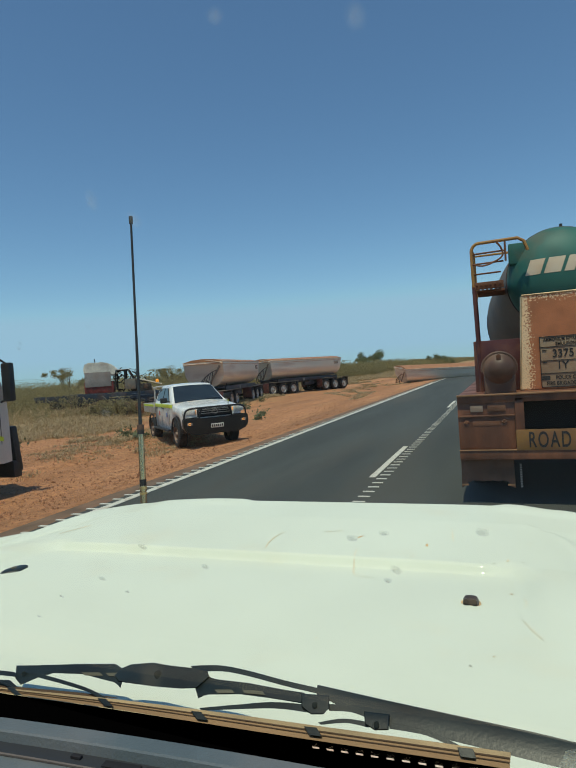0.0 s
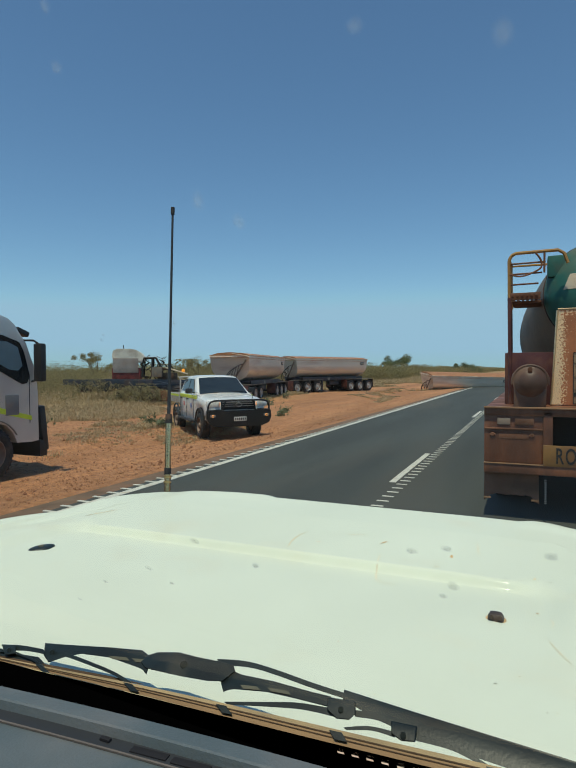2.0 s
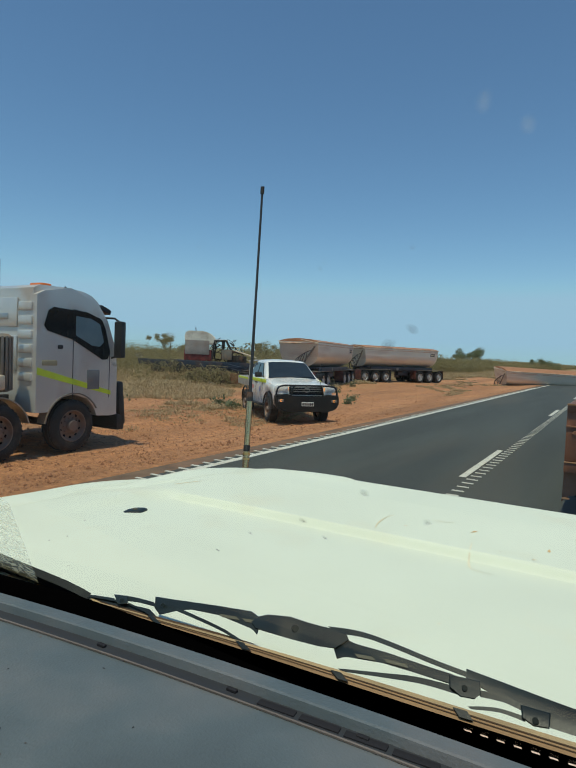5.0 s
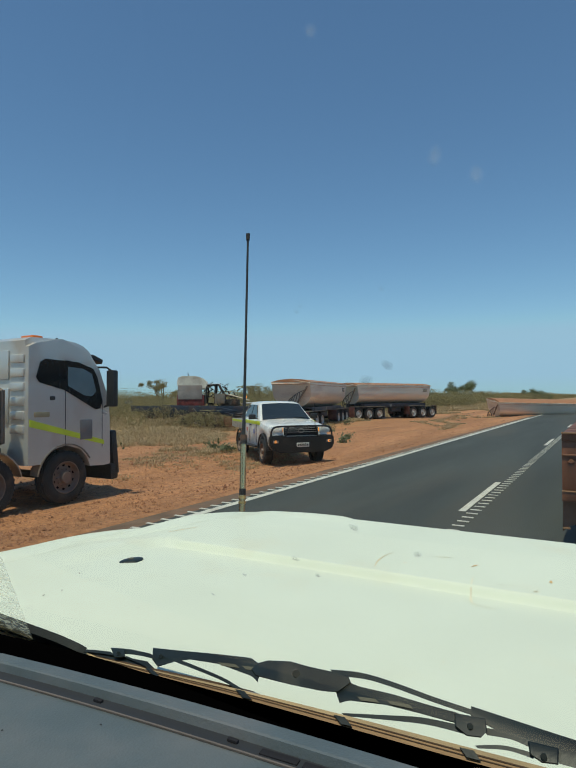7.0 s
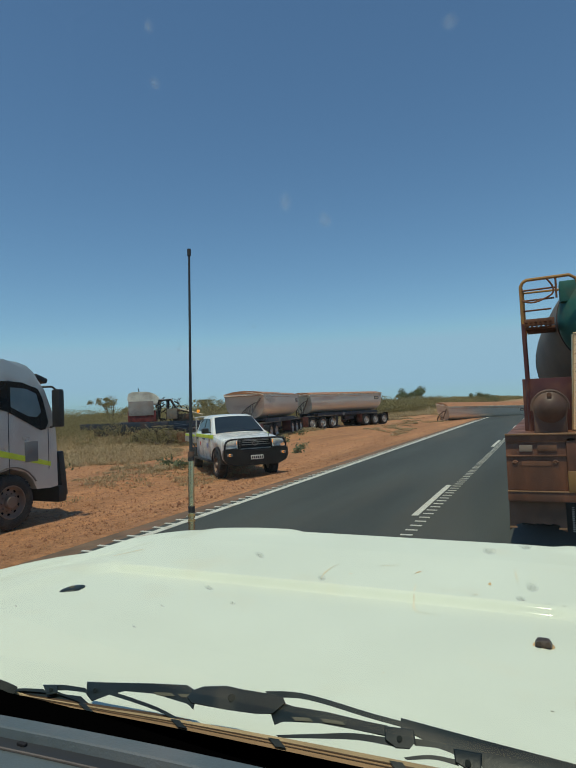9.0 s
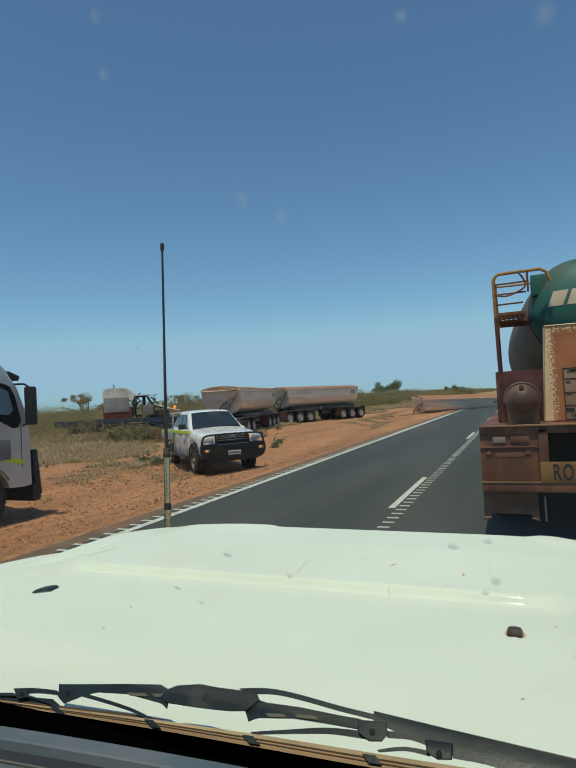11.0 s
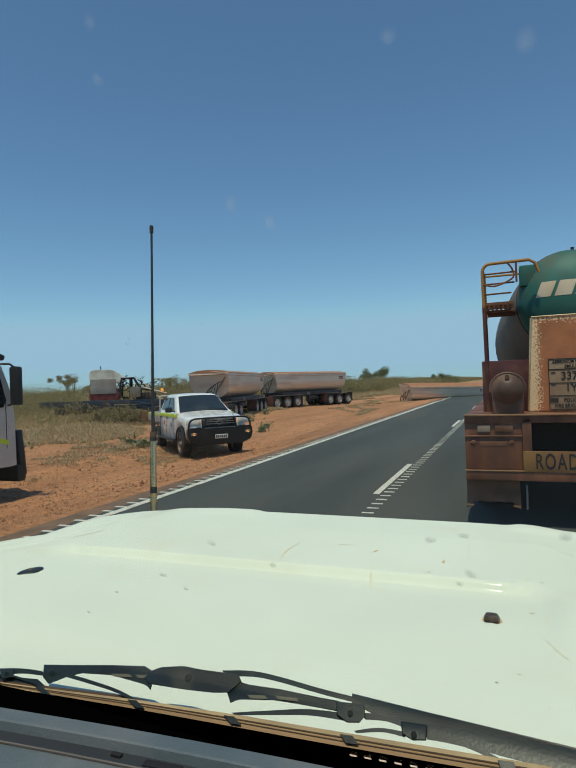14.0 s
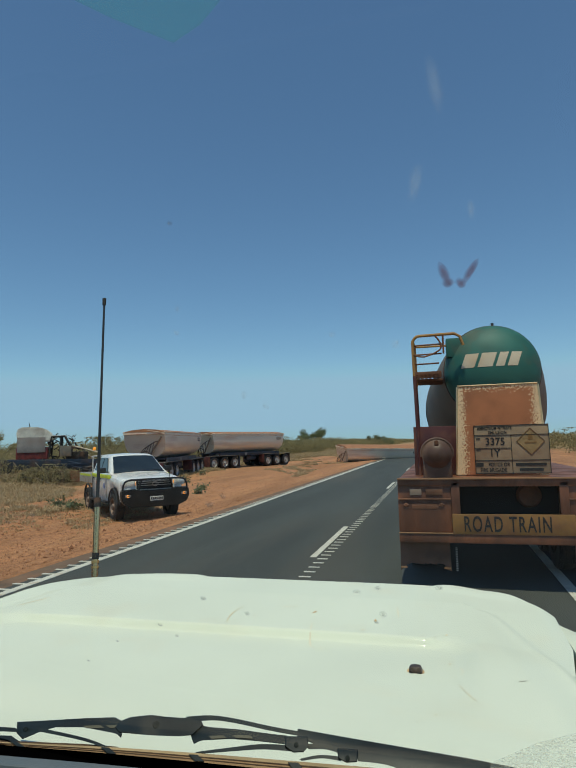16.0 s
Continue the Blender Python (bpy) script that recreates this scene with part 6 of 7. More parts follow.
def build_ute():
    fx, fy = -8.0, 14.25
    u = thing("ute", "dusty white dual-cab ute with black bull bar and aluminium tray", "ute", Matrix.Translation((fx, fy, VERGE - 0.02)) @ pose(0, 0, 0, 0, 0, -43) @ Matrix.Scale(0.95, 4))
    # local: front axle at the origin, +x forward
    R = 0.39
    def loft(sections):
        bm = bm_new()
        rows = [[bm.verts.new(p) for p in sec] for sec in sections]
        for a, b in zip(rows, rows[1:]):
            for k in range(len(a)):
                bm.faces.new((a[k], a[(k + 1) % len(a)], b[(k + 1) % len(a)], b[k]))
        bm.faces.new(rows[0][::-1]), bm.faces.new(rows[-1])
        return bm

    def both(x, half):
        """A closed outline across the vehicle from its right half, top to bottom."""
        return [(x, y, z) for y, z in half] + [(x, -y, z) for y, z in half[::-1]]

    # body: stations along the length with half width, top and bottom
    secs = []
    for x, w, zt, zb in ((0.91, 0.66, 0.96, 0.58), (0.89, 0.74, 1.03, 0.54), (0.84, 0.81, 1.085, 0.52), (0.74, 0.865, 1.125, 0.50), (0.56, 0.895, 1.155, 0.50), (0.50, 0.90, 1.163, 0.60), (0.40, 0.905, 1.174, 0.74), (0.22, 0.91, 1.19, 0.85), (0.0, 0.91, 1.212, 0.88), (-0.22, 0.91, 1.235, 0.85), (-0.40, 0.905, 1.252, 0.74), (-0.50, 0.90, 1.262, 0.58), (-0.57, 0.90, 1.268, 0.44), (-0.75, 0.90, 1.262, 0.42), (-1.2, 0.905, 1.25, 0.42), (-2.0, 0.905, 1.25, 0.42), (-2.55, 0.90, 1.25, 0.42), (-2.62, 0.87, 1.24, 0.45)):
        secs.append(both(x, [(0.02, zt), (0.45 * w, zt - 0.004), (0.72 * w, zt - 0.014), (0.88 * w, zt - 0.035), (0.965 * w, zt - 0.085), (0.99 * w, zt - 0.16), (w, zt - 0.26 if zb < 0.8 else zt - 0.22), (0.985 * w, zb + 0.06), (0.95 * w, zb), (0.02, zb)]))
    body = part("body", loft(secs), M_UTE, u, "dusty white painted body", smooth=40)

    def cab_top(x):
        if x > -1.22:
            return 1.20 + (-0.36 - x) / 0.86 * 0.585
        return 1.785 + 0.03 * math.sin(math.pi * min(1, (-1.22 - x) / 1.2)) - 0.5 * max(0.0, -2.38 - x) ** 1.2

    def cab_z(x, y):
        return cab_top(x) - 0.025 * (abs(y) / 0.6) ** 2

    secs = []
    for x in (-0.40, -0.6, -0.8, -1.0, -1.12, -1.20, -1.26, -1.36, -1.6, -1.9, -2.2, -2.38, -2.46, -2.54, -2.60):
        zt = cab_top(x)
        g = min(1.0, max(0.0, (zt - 1.20) / 0.60))
        w = 0.86 - 0.20 * g
        secs.append(both(x, [(0.01, zt), (w * 0.5, cab_z(x, w * 0.5)), (w * 0.84, cab_z(x, w * 0.84)), (w * 0.95, cab_z(x, w * 0.9) - 0.02 * g), (w + 0.02 * g, cab_z(x, w) - 0.07 * g), (0.86 - 0.07 * g, 1.20 + 0.22 * g), (0.875, 1.19), (0.01, 1.18)]))
    part("cabin", loft(secs), M_UTE, u, "white cabin with wide windows", smooth=40)
    # curved windscreen
    bm = bm_new()
    rows = []
    for i in range(7):
        f = i / 6
        x = -0.47 - 0.68 * f
        hw = 0.775 - 0.155 * f
        rows.append([bm.verts.new((x + 0.008, hw * k / 4, cab_z(x, hw * k / 4) + 0.010)) for k in range(-4, 5)])
    for a, b in zip(rows, rows[1:]):
        for k in range(8):
            bm.faces.new((a[k], a[k + 1], b[k + 1], b[k]))
    part("windscreen", bm, M_SCREENDARK, u, "dark windscreen", smooth=60)
    for s in (-1, 1):
        tb("wiper", [[(-0.47, s * 0.25 - 0.1, 1.287), (-0.52, s * 0.25 + 0.42, 1.318)]], 0.008, M_BLACK, u)

    def on_face(pts, off):
        bm = bm_new()
        p = [Vector(q) for q in pts]
        n = (p[1] - p[0]).cross(p[2] - p[0]).normalized()
        lo2, hi2 = [bm.verts.new(q - n * 0.01) for q in p], [bm.verts.new(q + n * off) for q in p]
        for k in range(len(p)):
            bm.faces.new((lo2[k], lo2[(k + 1) % len(p)], hi2[(k + 1) % len(p)], hi2[k]))
        bm.faces.new(lo2[::-1]), bm.faces.new(hi2)
        return bm

    def side_y(z):
        return 0.862 - 0.18 * (z - 1.20) / 0.60

    for s in (-1, 1):
        for nm, q in (("side_window", [(-0.86, 1.29), (-1.60, 1.28), (-1.60, 1.69), (-1.32, 1.69)]), ("side_window", [(-1.68, 1.28), (-2.46, 1.30), (-2.38, 1.66), (-2.25, 1.69), (-1.68, 1.69)])):
            pts = [(x, s * (side_y(z) + 0.004), z) for x, z in q]
            part(nm, on_face(pts if s > 0 else pts[::-1], 0.012 if s > 0 else 0.012), M_DARKGLASS, u)
        bx("stripe", (-1.45, s * 0.902, 1.15), (2.2, 0.02, 0.11), M_LIME, body, 0.006, label="lime reflective stripe")
        bx("door_logo", (-1.05, s * 0.902, 0.87), (0.16, 0.015, 0.14), M_LOGOBLUE, body, 0.0)
        bx("door_logo", (-1.95, s * 0.902, 0.90), (0.12, 0.015, 0.12), M_LOGORED, body, 0.0)
        for xx in (-0.72, -1.64, -2.5):
            tb("door_seam", [[(xx, s * 0.903, 0.5), (xx, s * 0.903, 1.2)]], 0.005, M_BLACK, body)
        for xx in (-1.45, -2.35):
            bx("door_handle", (xx, s * 0.915, 1.06), (0.16, 0.03, 0.035), M_BLACK, body, 0.01)
        mir = bx("mirror", (-0.80, s * 1.02, 1.33), (0.12, 0.22, 0.16), M_BLACK, u, 0.04)
        bx("mirror_arm", (-0.80, s * 0.90, 1.28), (0.06, 0.12, 0.04), M_BLACK, mir)
        hl = bx("headlamp", (0.76, s * 0.70, 0.995), (0.30, 0.40, 0.18), M_LENS, u, 0.06, pose(0, 0, 0, 0, 0, s * 24), "clear headlamp with lit amber indicator")
        bx("indicator", (0.90, s * 0.59, 1.0), (0.05, 0.10, 0.11), M_AMBER, hl, 0.02)
        bx("guard_liner", (0, s * 0.70, 0.62), (1.0, 0.3, 0.5), M_BLACK, u, 0.05)
        for xx in (0.0, -3.05):
            wheel(u, Matrix.Translation((xx, s * 0.92, R)) @ pose(0, 0, 0, 0, 0, 180 if s > 0 else 0), R, 0.26, False, M_RIMDUST)
    for s in (-1, 1):
        for xx in (0.0, -3.05):
            bm = bm_new()
            tube(bm, [(xx + 0.475 * math.cos(a), s * 0.915, 0.36 + 0.475 * math.sin(a)) for a in np.linspace(0.05, math.pi - 0.05, 17)], 0.026, 6)
            part("arch_flare", bm, M_BLACK, u)
    # grille and emblem
    g = bx("grille", (0.895, 0, 0.955), (0.08, 1.04, 0.24), M_BARBLACK, u, 0.03)
    for z in (0.88, 0.94, 1.0, 1.05):
        bx("grille_bar", (0.938, 0, z), (0.014, 0.96, 0.016), M_STEEL if z > 0.9 else M_DASHDARK, g, 0.004)
    bm = bm_new()
    tube(bm, [(0.95, 0.085 * math.cos(a), 0.975 + 0.058 * math.sin(a)) for a in np.linspace(0, 2 * math.pi, 21)], 0.009, 6)
    part("emblem_ring", bm, M_STEEL, g)
    # bull bar
    bm = bm_new()
    prism(bm, [(-0.95, 0.84), (-0.97, 0.62), (-0.90, 0.46), (-0.66, 0.36), (0.66, 0.36), (0.90, 0.46), (0.97, 0.62), (0.95, 0.84), (0.55, 0.86), (0.5, 0.80), (-0.5, 0.80), (-0.55, 0.86)], 0.86, 1.08, "x")
    bmesh.ops.bevel(bm, geom=bm.edges[:], offset=0.025, segments=2, affect="EDGES")
    bb = part("bull_bar", bm, M_BARBLACK, u, "black steel bull bar")
    tb("hoop", [bezier([(0.98, -0.92, 0.76), (1.0, -0.90, 0.98), (1.0, -0.78, 1.09), (1.02, -0.4, 1.11), (1.02, 0.4, 1.11), (1.0, 0.78, 1.09), (1.0, 0.90, 0.98), (0.98, 0.92, 0.76)], 5)], 0.027, M_BARBLACK, bb)
    for s in (-1, 1):
        tb("upright", [[(1.0, s * 0.50, 0.76), (1.02, s * 0.46, 0.95), (1.02, s * 0.40, 1.11)]], 0.026, M_BARBLACK, bb)
        bx("bar_lamp", (1.085, s * 0.80, 0.68), (0.02, 0.16, 0.07), M_PANELGREY, bb, 0.01)
        bm = bm_new()
        tube(bm, [(1.10, s * 0.80 + 0.035 * math.cos(a), 0.68 + 0.028 * math.sin(a)) for a in np.linspace(0.6, 5.7, 12)], 0.008, 5)
        part("amber_ring", bm, M_AMBER, bb)
    npl = bx("number_plate", (1.092, 0, 0.585), (0.012, 0.37, 0.115), M_PLATE, bb, 0.004, label="white number plate with plain dark bars")
    for k in range(6):
        bx("plate_bar", (1.10, -0.145 + 0.058 * k, 0.585), (0.004, 0.04, 0.07), M_INK, npl, 0.0)
    tb("aerial", [[(0.95, 0.42, 1.07), (0.92, 0.42, 1.75)]], 0.008, M_BLACK, u)
    # tray with headboard hoop
    ty = bx("tray", (-3.55, 0, 0.92), (1.75, 1.78, 0.10), M_ALLOY, u, 0.01, label="aluminium tray with dropped sides")
    for s in (-1, 1):
        sd = bx("tray_side", (-3.55, s * 0.88, 1.05), (1.75, 0.03, 0.24), M_ALLOY, ty, 0.006)
        bx("tape", (-3.55, s * 0.9, 1.12), (1.5, 0.012, 0.07), M_LIME, sd, 0.0)
        bx("rear_mudflap", (-3.5, s * 0.78, 0.48), (0.02, 0.3, 0.4), M_RUBBER, u, 0.004)
    bx("tail_board", (-4.42, 0, 1.05), (0.03, 1.78, 0.24), M_ALLOY, ty, 0.006)
    tb("headboard", [bezier([(-2.72, -0.84, 0.95), (-2.72, -0.84, 1.60), (-2.72, -0.74, 1.74), (-2.72, 0.74, 1.74), (-2.72, 0.84, 1.60), (-2.72, 0.84, 0.95)], 5), [(-2.72, -0.84, 1.30), (-2.72, 0.84, 1.30)], [(-2.72, -0.84, 1.1), (-2.72, 0.84, 1.1)], [(-2.72, 0, 1.0), (-2.72, 0, 1.74)]], 0.026, M_ALLOY, ty)
    bx("chassis", (-1.8, 0, 0.55), (4.6, 0.9, 0.2), M_CHASSIS, u, 0.03)
    bx("side_step", (-1.55, -0.95, 0.42), (1.9, 0.12, 0.06), M_BLACK, u, 0.02)
    bx("side_step", (-1.55, 0.95, 0.42), (1.9, 0.12, 0.06), M_BLACK, u, 0.02)
    for ob in u.children:  # the body rides high on its springs
        if not ob.name.startswith("wheel"):
            ob.location.z += 0.06
    return u


M_LOGOBLUE = mat("blue_grey_logo", (0.25, 0.3, 0.5), 0.5, bump=0.0)
M_LOGORED = mat("red_logo", (0.5, 0.06, 0.06), 0.5, bump=0.0)
M_PLATE = mat("white_plate", (0.75, 0.75, 0.72), 0.4, var=0.05, bump=0.0, dust=0.15)
M_ALLOY = mat("dusty_aluminium", (0.55, 0.53, 0.49), 0.45, 0.5, var=0.1, bump=0.1, dust=0.35, dustcol=(0.38, 0.24, 0.16))
build_ute()


# ---------------- side-tipping trailers ----------------
def tub(bm, ln, hw, zb, zt):
    """A half-round tub with straight upper sides, closed by flat ends that slope outward to the top."""
    prof = [(-hw, zt), (-hw * 0.985, zt - 0.55)] + [(hw * 0.985 * math.cos(radians(180 + a)), zb + 0.82 + 0.82 * math.sin(radians(180 + a))) for a in range(12, 169, 12)] + [(hw * 0.985, zt - 0.55), (hw, zt)]
    rows = []
    for k in range(9):
        f = k / 8
        row = []
        for y, z in prof:
            g = (z - zb) / (zt - zb)
            xf, xr = -0.45 * (1 - g) ** 1.4, -ln + 0.30 * (1 - g)
            row.append(bm.verts.new((xf + (xr - xf) * f, y, z)))
        rows.append(row)
    for a, b in zip(rows, rows[1:]):
        for k in range(len(prof) - 1):
            bm.faces.new((a[k], a[k + 1], b[k + 1], b[k]))
    bm.faces.new(rows[0]), bm.faces.new(rows[-1][::-1])


def tipper_parts(t, ln, hw, zb, zt, tarp=True):
    bm = bm_new()
    tub(bm, ln, hw, zb, zt)
    tb_ = part("tub", bm, M_SILVER, t, "dust-streaked silver tub", smooth=30)
    for s in (-1, 1):
        bx("top_rail", (-ln / 2, s * hw, zt), (ln + 0.02, 0.09, 0.07), M_RAIL, tb_, 0.02)
        bx("shadow_rail", (-ln / 2, s * (hw + 0.01), zt - 0.16), (ln - 0.1, 0.04, 0.05), M_RAIL, tb_, 0.01)
        lg = bx("maker_plate", (-ln + 0.75, s * (hw + 0.005), zt - 0.38), (0.52, 0.02, 0.24), M_NAVY, tb_, 0.004)
        for k in range(3):
            bx("plate_bar", (-ln + 0.60 + 0.15 * k, s * (hw + 0.018), zt - 0.38), (0.10, 0.012, 0.13), M_CREAM, lg, 0.0)
    bm = bm_new()
    prism(bm, [(-hw, zt + 0.02), (-hw * 0.6, zt + 0.14), (0, zt + 0.19), (hw * 0.6, zt + 0.14), (hw, zt + 0.02), (hw, zt - 0.02), (-hw, zt - 0.02)], -0.02, -ln + 0.02, "x")
    part("load_cover", bm, M_TARP, tb_, "orange tarpaulin cover")
    tb("cover_arm", [[(0.06, hw * 0.9, zt - 0.05), (0.10, 0.2, zt + 0.1)]], 0.03, M_RAIL, tb_)
    tb("front_rib", [[(0.03, -hw, zt - 0.10), (0.03, hw, zt - 0.10)]], 0.04, M_RAIL, tb_)
    # tipping ram and hoses on the front
    tb("tipping_ram", [[(0.05, hw * 0.85, zt - 0.25), (-0.05, 0.25, zb + 0.1)]], 0.055, M_DUSTGREY, t)
    bm = bm_new()
    for k in range(5):
        tube(bm, bezier([(0.08, 0.2 * k - 0.4, zb - 0.1), (0.2, 0.15 * k, zb + 0.5 + 0.08 * k), (0.12, 0.55, zb + 0.9), (0.1, 0.85, zt - 0.5)], 6), 0.02, 5)
    for k in range(3):
        tube(bm, [(0.25 + 0.02 * k, 0.15 + 0.33 * math.cos(a), zb + 0.08 + 0.36 * math.sin(a)) for a in np.linspace(0, 2 * math.pi, 17)], 0.02, 5)
    part("hoses", bm, M_RUBBER, t, "looped black hoses")
    return tb_


def build_tipper(m, group, label):
    ln, hw, zb, zt = 8.7, 1.18, 1.22, 2.72
    t = thing("tipper_trailer", label, "trailer", m, group)
    tipper_parts(t, ln, hw, zb, zt)
    bm = bm_new()
    for s in (-1, 1):
        box(bm, (-4.6, s * 0.45, 1.05), (8.4, 0.12, 0.36), bevel=0.01)
    box(bm, (-4.4, 0, 1.2), (7.6, 1.9, 0.1), bevel=0.01)
    part("chassis", bm, M_NAVY, t, "dark blue chassis")
    for s in (-1, 1):
        bx("side_beam", (-4.2, s * 0.98, 1.12), (6.6, 0.06, 0.26), M_NAVY, t, 0.01)
        bm = bm_new()
        cyl(bm, (-3.9, s * 1.0, 1.12), (-3.9, s * 1.03, 1.12), 0.14, 20)
        part("round_badge", bm, M_PANELGREY, t)
        bx("front_guard", (-1.4, s * 0.95, 1.02), (3.3, 0.55, 0.03), M_DUSTGREY, t, 0.01)
        bx("rear_guard", (-7.75, s * 0.95, 1.04), (3.4, 0.55, 0.03), M_DUSTGREY, t, 0.01)
        bx("mudflap", (0.32, s * 0.9, 0.62), (0.03, 0.6, 0.75), M_MAROON, t, 0.006)
        bx("mudflap", (-5.95, s * 0.9, 0.66), (0.03, 0.6, 0.65), M_MAROON, t, 0.006)
        bx("mudflap", (-9.45, s * 0.9, 0.66), (0.03, 0.6, 0.7), M_CHASSIS, t, 0.006)
        bx("landing_leg", (-3.35, s * 0.75, 0.62), (0.14, 0.14, 0.95), M_NAVY, t, 0.02)
        bx("leg_foot", (-3.35, s * 0.75, 0.14), (0.28, 0.28, 0.05), M_NAVY, t, 0.01)
        for xx in (-0.15, -1.3, -2.45, -6.5, -7.7, -8.9):
            wheel(t, Matrix.Translation((xx, s * 1.2, 0.47)) @ pose(0, 0, 0, 0, 0, 180 if s > 0 else 0), 0.47, 0.27, True, M_RIMALLOY)
    bx("air_tank", (-4.9, 0.55, 0.75), (1.2, 0.35, 0.35), M_NAVY, t, 0.12)
    tb("axle", [[(xx, -1.0, 0.47), (xx, 1.0, 0.47)] for xx in (-0.15, -1.3, -2.45, -6.5, -7.7, -8.9)], 0.065, M_CHASSIS, t)
    tb("drawbar", [[(0.2, -0.4, 0.8), (2.1, 0, 0.75)], [(0.2, 0.4, 0.8), (2.1, 0, 0.75)], [(0.6, -0.5, 0.95), (2.0, -0.2, 0.85)]], 0.06, M_CHASSIS, t)
    bx("drawbar_box", (0.9, 0, 0.92), (0.5, 0.8, 0.2), M_CHASSIS, t, 0.03)
    return t


M_RAIL = mat("dusty_pale_rail", (0.6, 0.47, 0.36), 0.6, var=0.2, bump=0.1, dust=0.5, dustcol=(0.42, 0.2, 0.11), dscale=2)
build_tipper(Matrix.Translation((-15.98, 28.5, VERGE + 0.03)) @ pose(0, 0, 0, 0, 0, -79.7), "parked tipper trailers", "dusty silver side-tipping trailer slewed off the road")
build_tipper(Matrix.Translation((-17.85, 40.8, VERGE + 0.08)) @ pose(0, 0, 0, 0, 0, -113.4), "parked tipper trailers", "dusty silver side-tipping trailer slewed off the road")

# the tub that lies on its side across the lane
top = thing("toppled_tipper_tub", "silver tipper tub torn off and lying across the lane", "trailer", Matrix.Translation((-9.5, 55.0, -0.1)) @ pose(0, 0, 0, 0, 0, -139.8) @ pose(0, 0, 0, -9, -1.5, 0) @ Matrix.Translation((0, 0, -1.15)))
tipper_parts(top, 8.9, 1.1, 1.15, 2.6)


# ---------------- burnt-out wreck and its flat trailer ----------------
def build_flat_trailer():
    a, b = Vector((-17.3, 25.3, 0)), Vector((-26.8, 27.8, 0))
    d = (b - a).normalized()
    t = thing("flat_trailer", "blackened skeletal trailer jackknifed into the scrub", "trailer", Matrix.Translation((a.x, a.y, VERGE + 0.03)) @ pose(0, 0, 0, 0, 0, math.degrees(math.atan2(d.y, d.x))))
    bm = bm_new()
    for s in (-1, 1):
        prism(bm, [(0.0, 0.95), (1.4, 1.15), (2.2, 1.25), (9.4, 1.32), (9.4, 1.02), (6.5, 0.85), (1.0, 0.75)], s * 0.5 - 0.06, s * 0.5 + 0.06, "y")
    for k in range(9):
        box(bm, (0.8 + k * 1.05, 0, 1.08), (0.12, 2.3, 0.12), bevel=0.01)
    part("main_beams", bm, M_NAVY, t, "scorched dark blue beams")
    for s in (-1, 1):
        bx("side_beam", (5.0, s * 1.16, 1.16), (8.6, 0.06, 0.36), M_NAVY, t, 0.01)
        for k in range(4):
            bx("tie_plate", (2.4 + 1.8 * k, s * 1.2, 1.1), (0.5, 0.02, 0.05), M_DUSTGREY, t, 0.004, pose(0, 0, 0, 0, -35, 0))
        for xx in (0.9, 2.15, 3.4):
            wheel(t, Matrix.Translation((xx, s * 1.2, 0.47)) @ pose(0, 0, 0, 0, 0, 180 if s > 0 else 0), 0.47, 0.27, True, M_CHASSIS, M_TYREDUST)
    bx("torn_mudflap", (0.15, 0.7, 0.55), (0.04, 0.6, 0.6), M_RUST, t, 0.01, pose(0, 0, 0, 0, 18, 0))
    bx("torn_mudflap", (0.2, -0.9, 0.5), (0.04, 0.55, 0.6), M_YELLOW, t, 0.01, pose(0, 0, 0, 0, 35, 12))
    tb("loose_bar", [[(0.5, 1.5, 0.1), (3.2, 1.6, 0.75)]], 0.03, M_DUSTGREY, t)
    tb("drawbar", [[(0.1, 0.3, 0.85), (-1.6, 0, 0.7)], [(0.1, -0.3, 0.85), (-1.6, 0, 0.7)], [(-0.3, 0.5, 0.95), (-1.2, -0.3, 1.1)]], 0.06, M_CHASSIS, t)
    bm = bm_new()
    random.seed(8)
    for k in range(26):
        p = Vector((random.uniform(-1.2, 0.6), random.uniform(-0.8, 0.8), random.uniform(0.3, 1.1)))
        tube(bm, [p, p + Vector((random.uniform(-0.5, 0.5), random.uniform(-0.5, 0.5), random.uniform(-0.3, 0.3)))], 0.025, 5)
    part("tangled_bars", bm, M_BURNT, t)
    return t


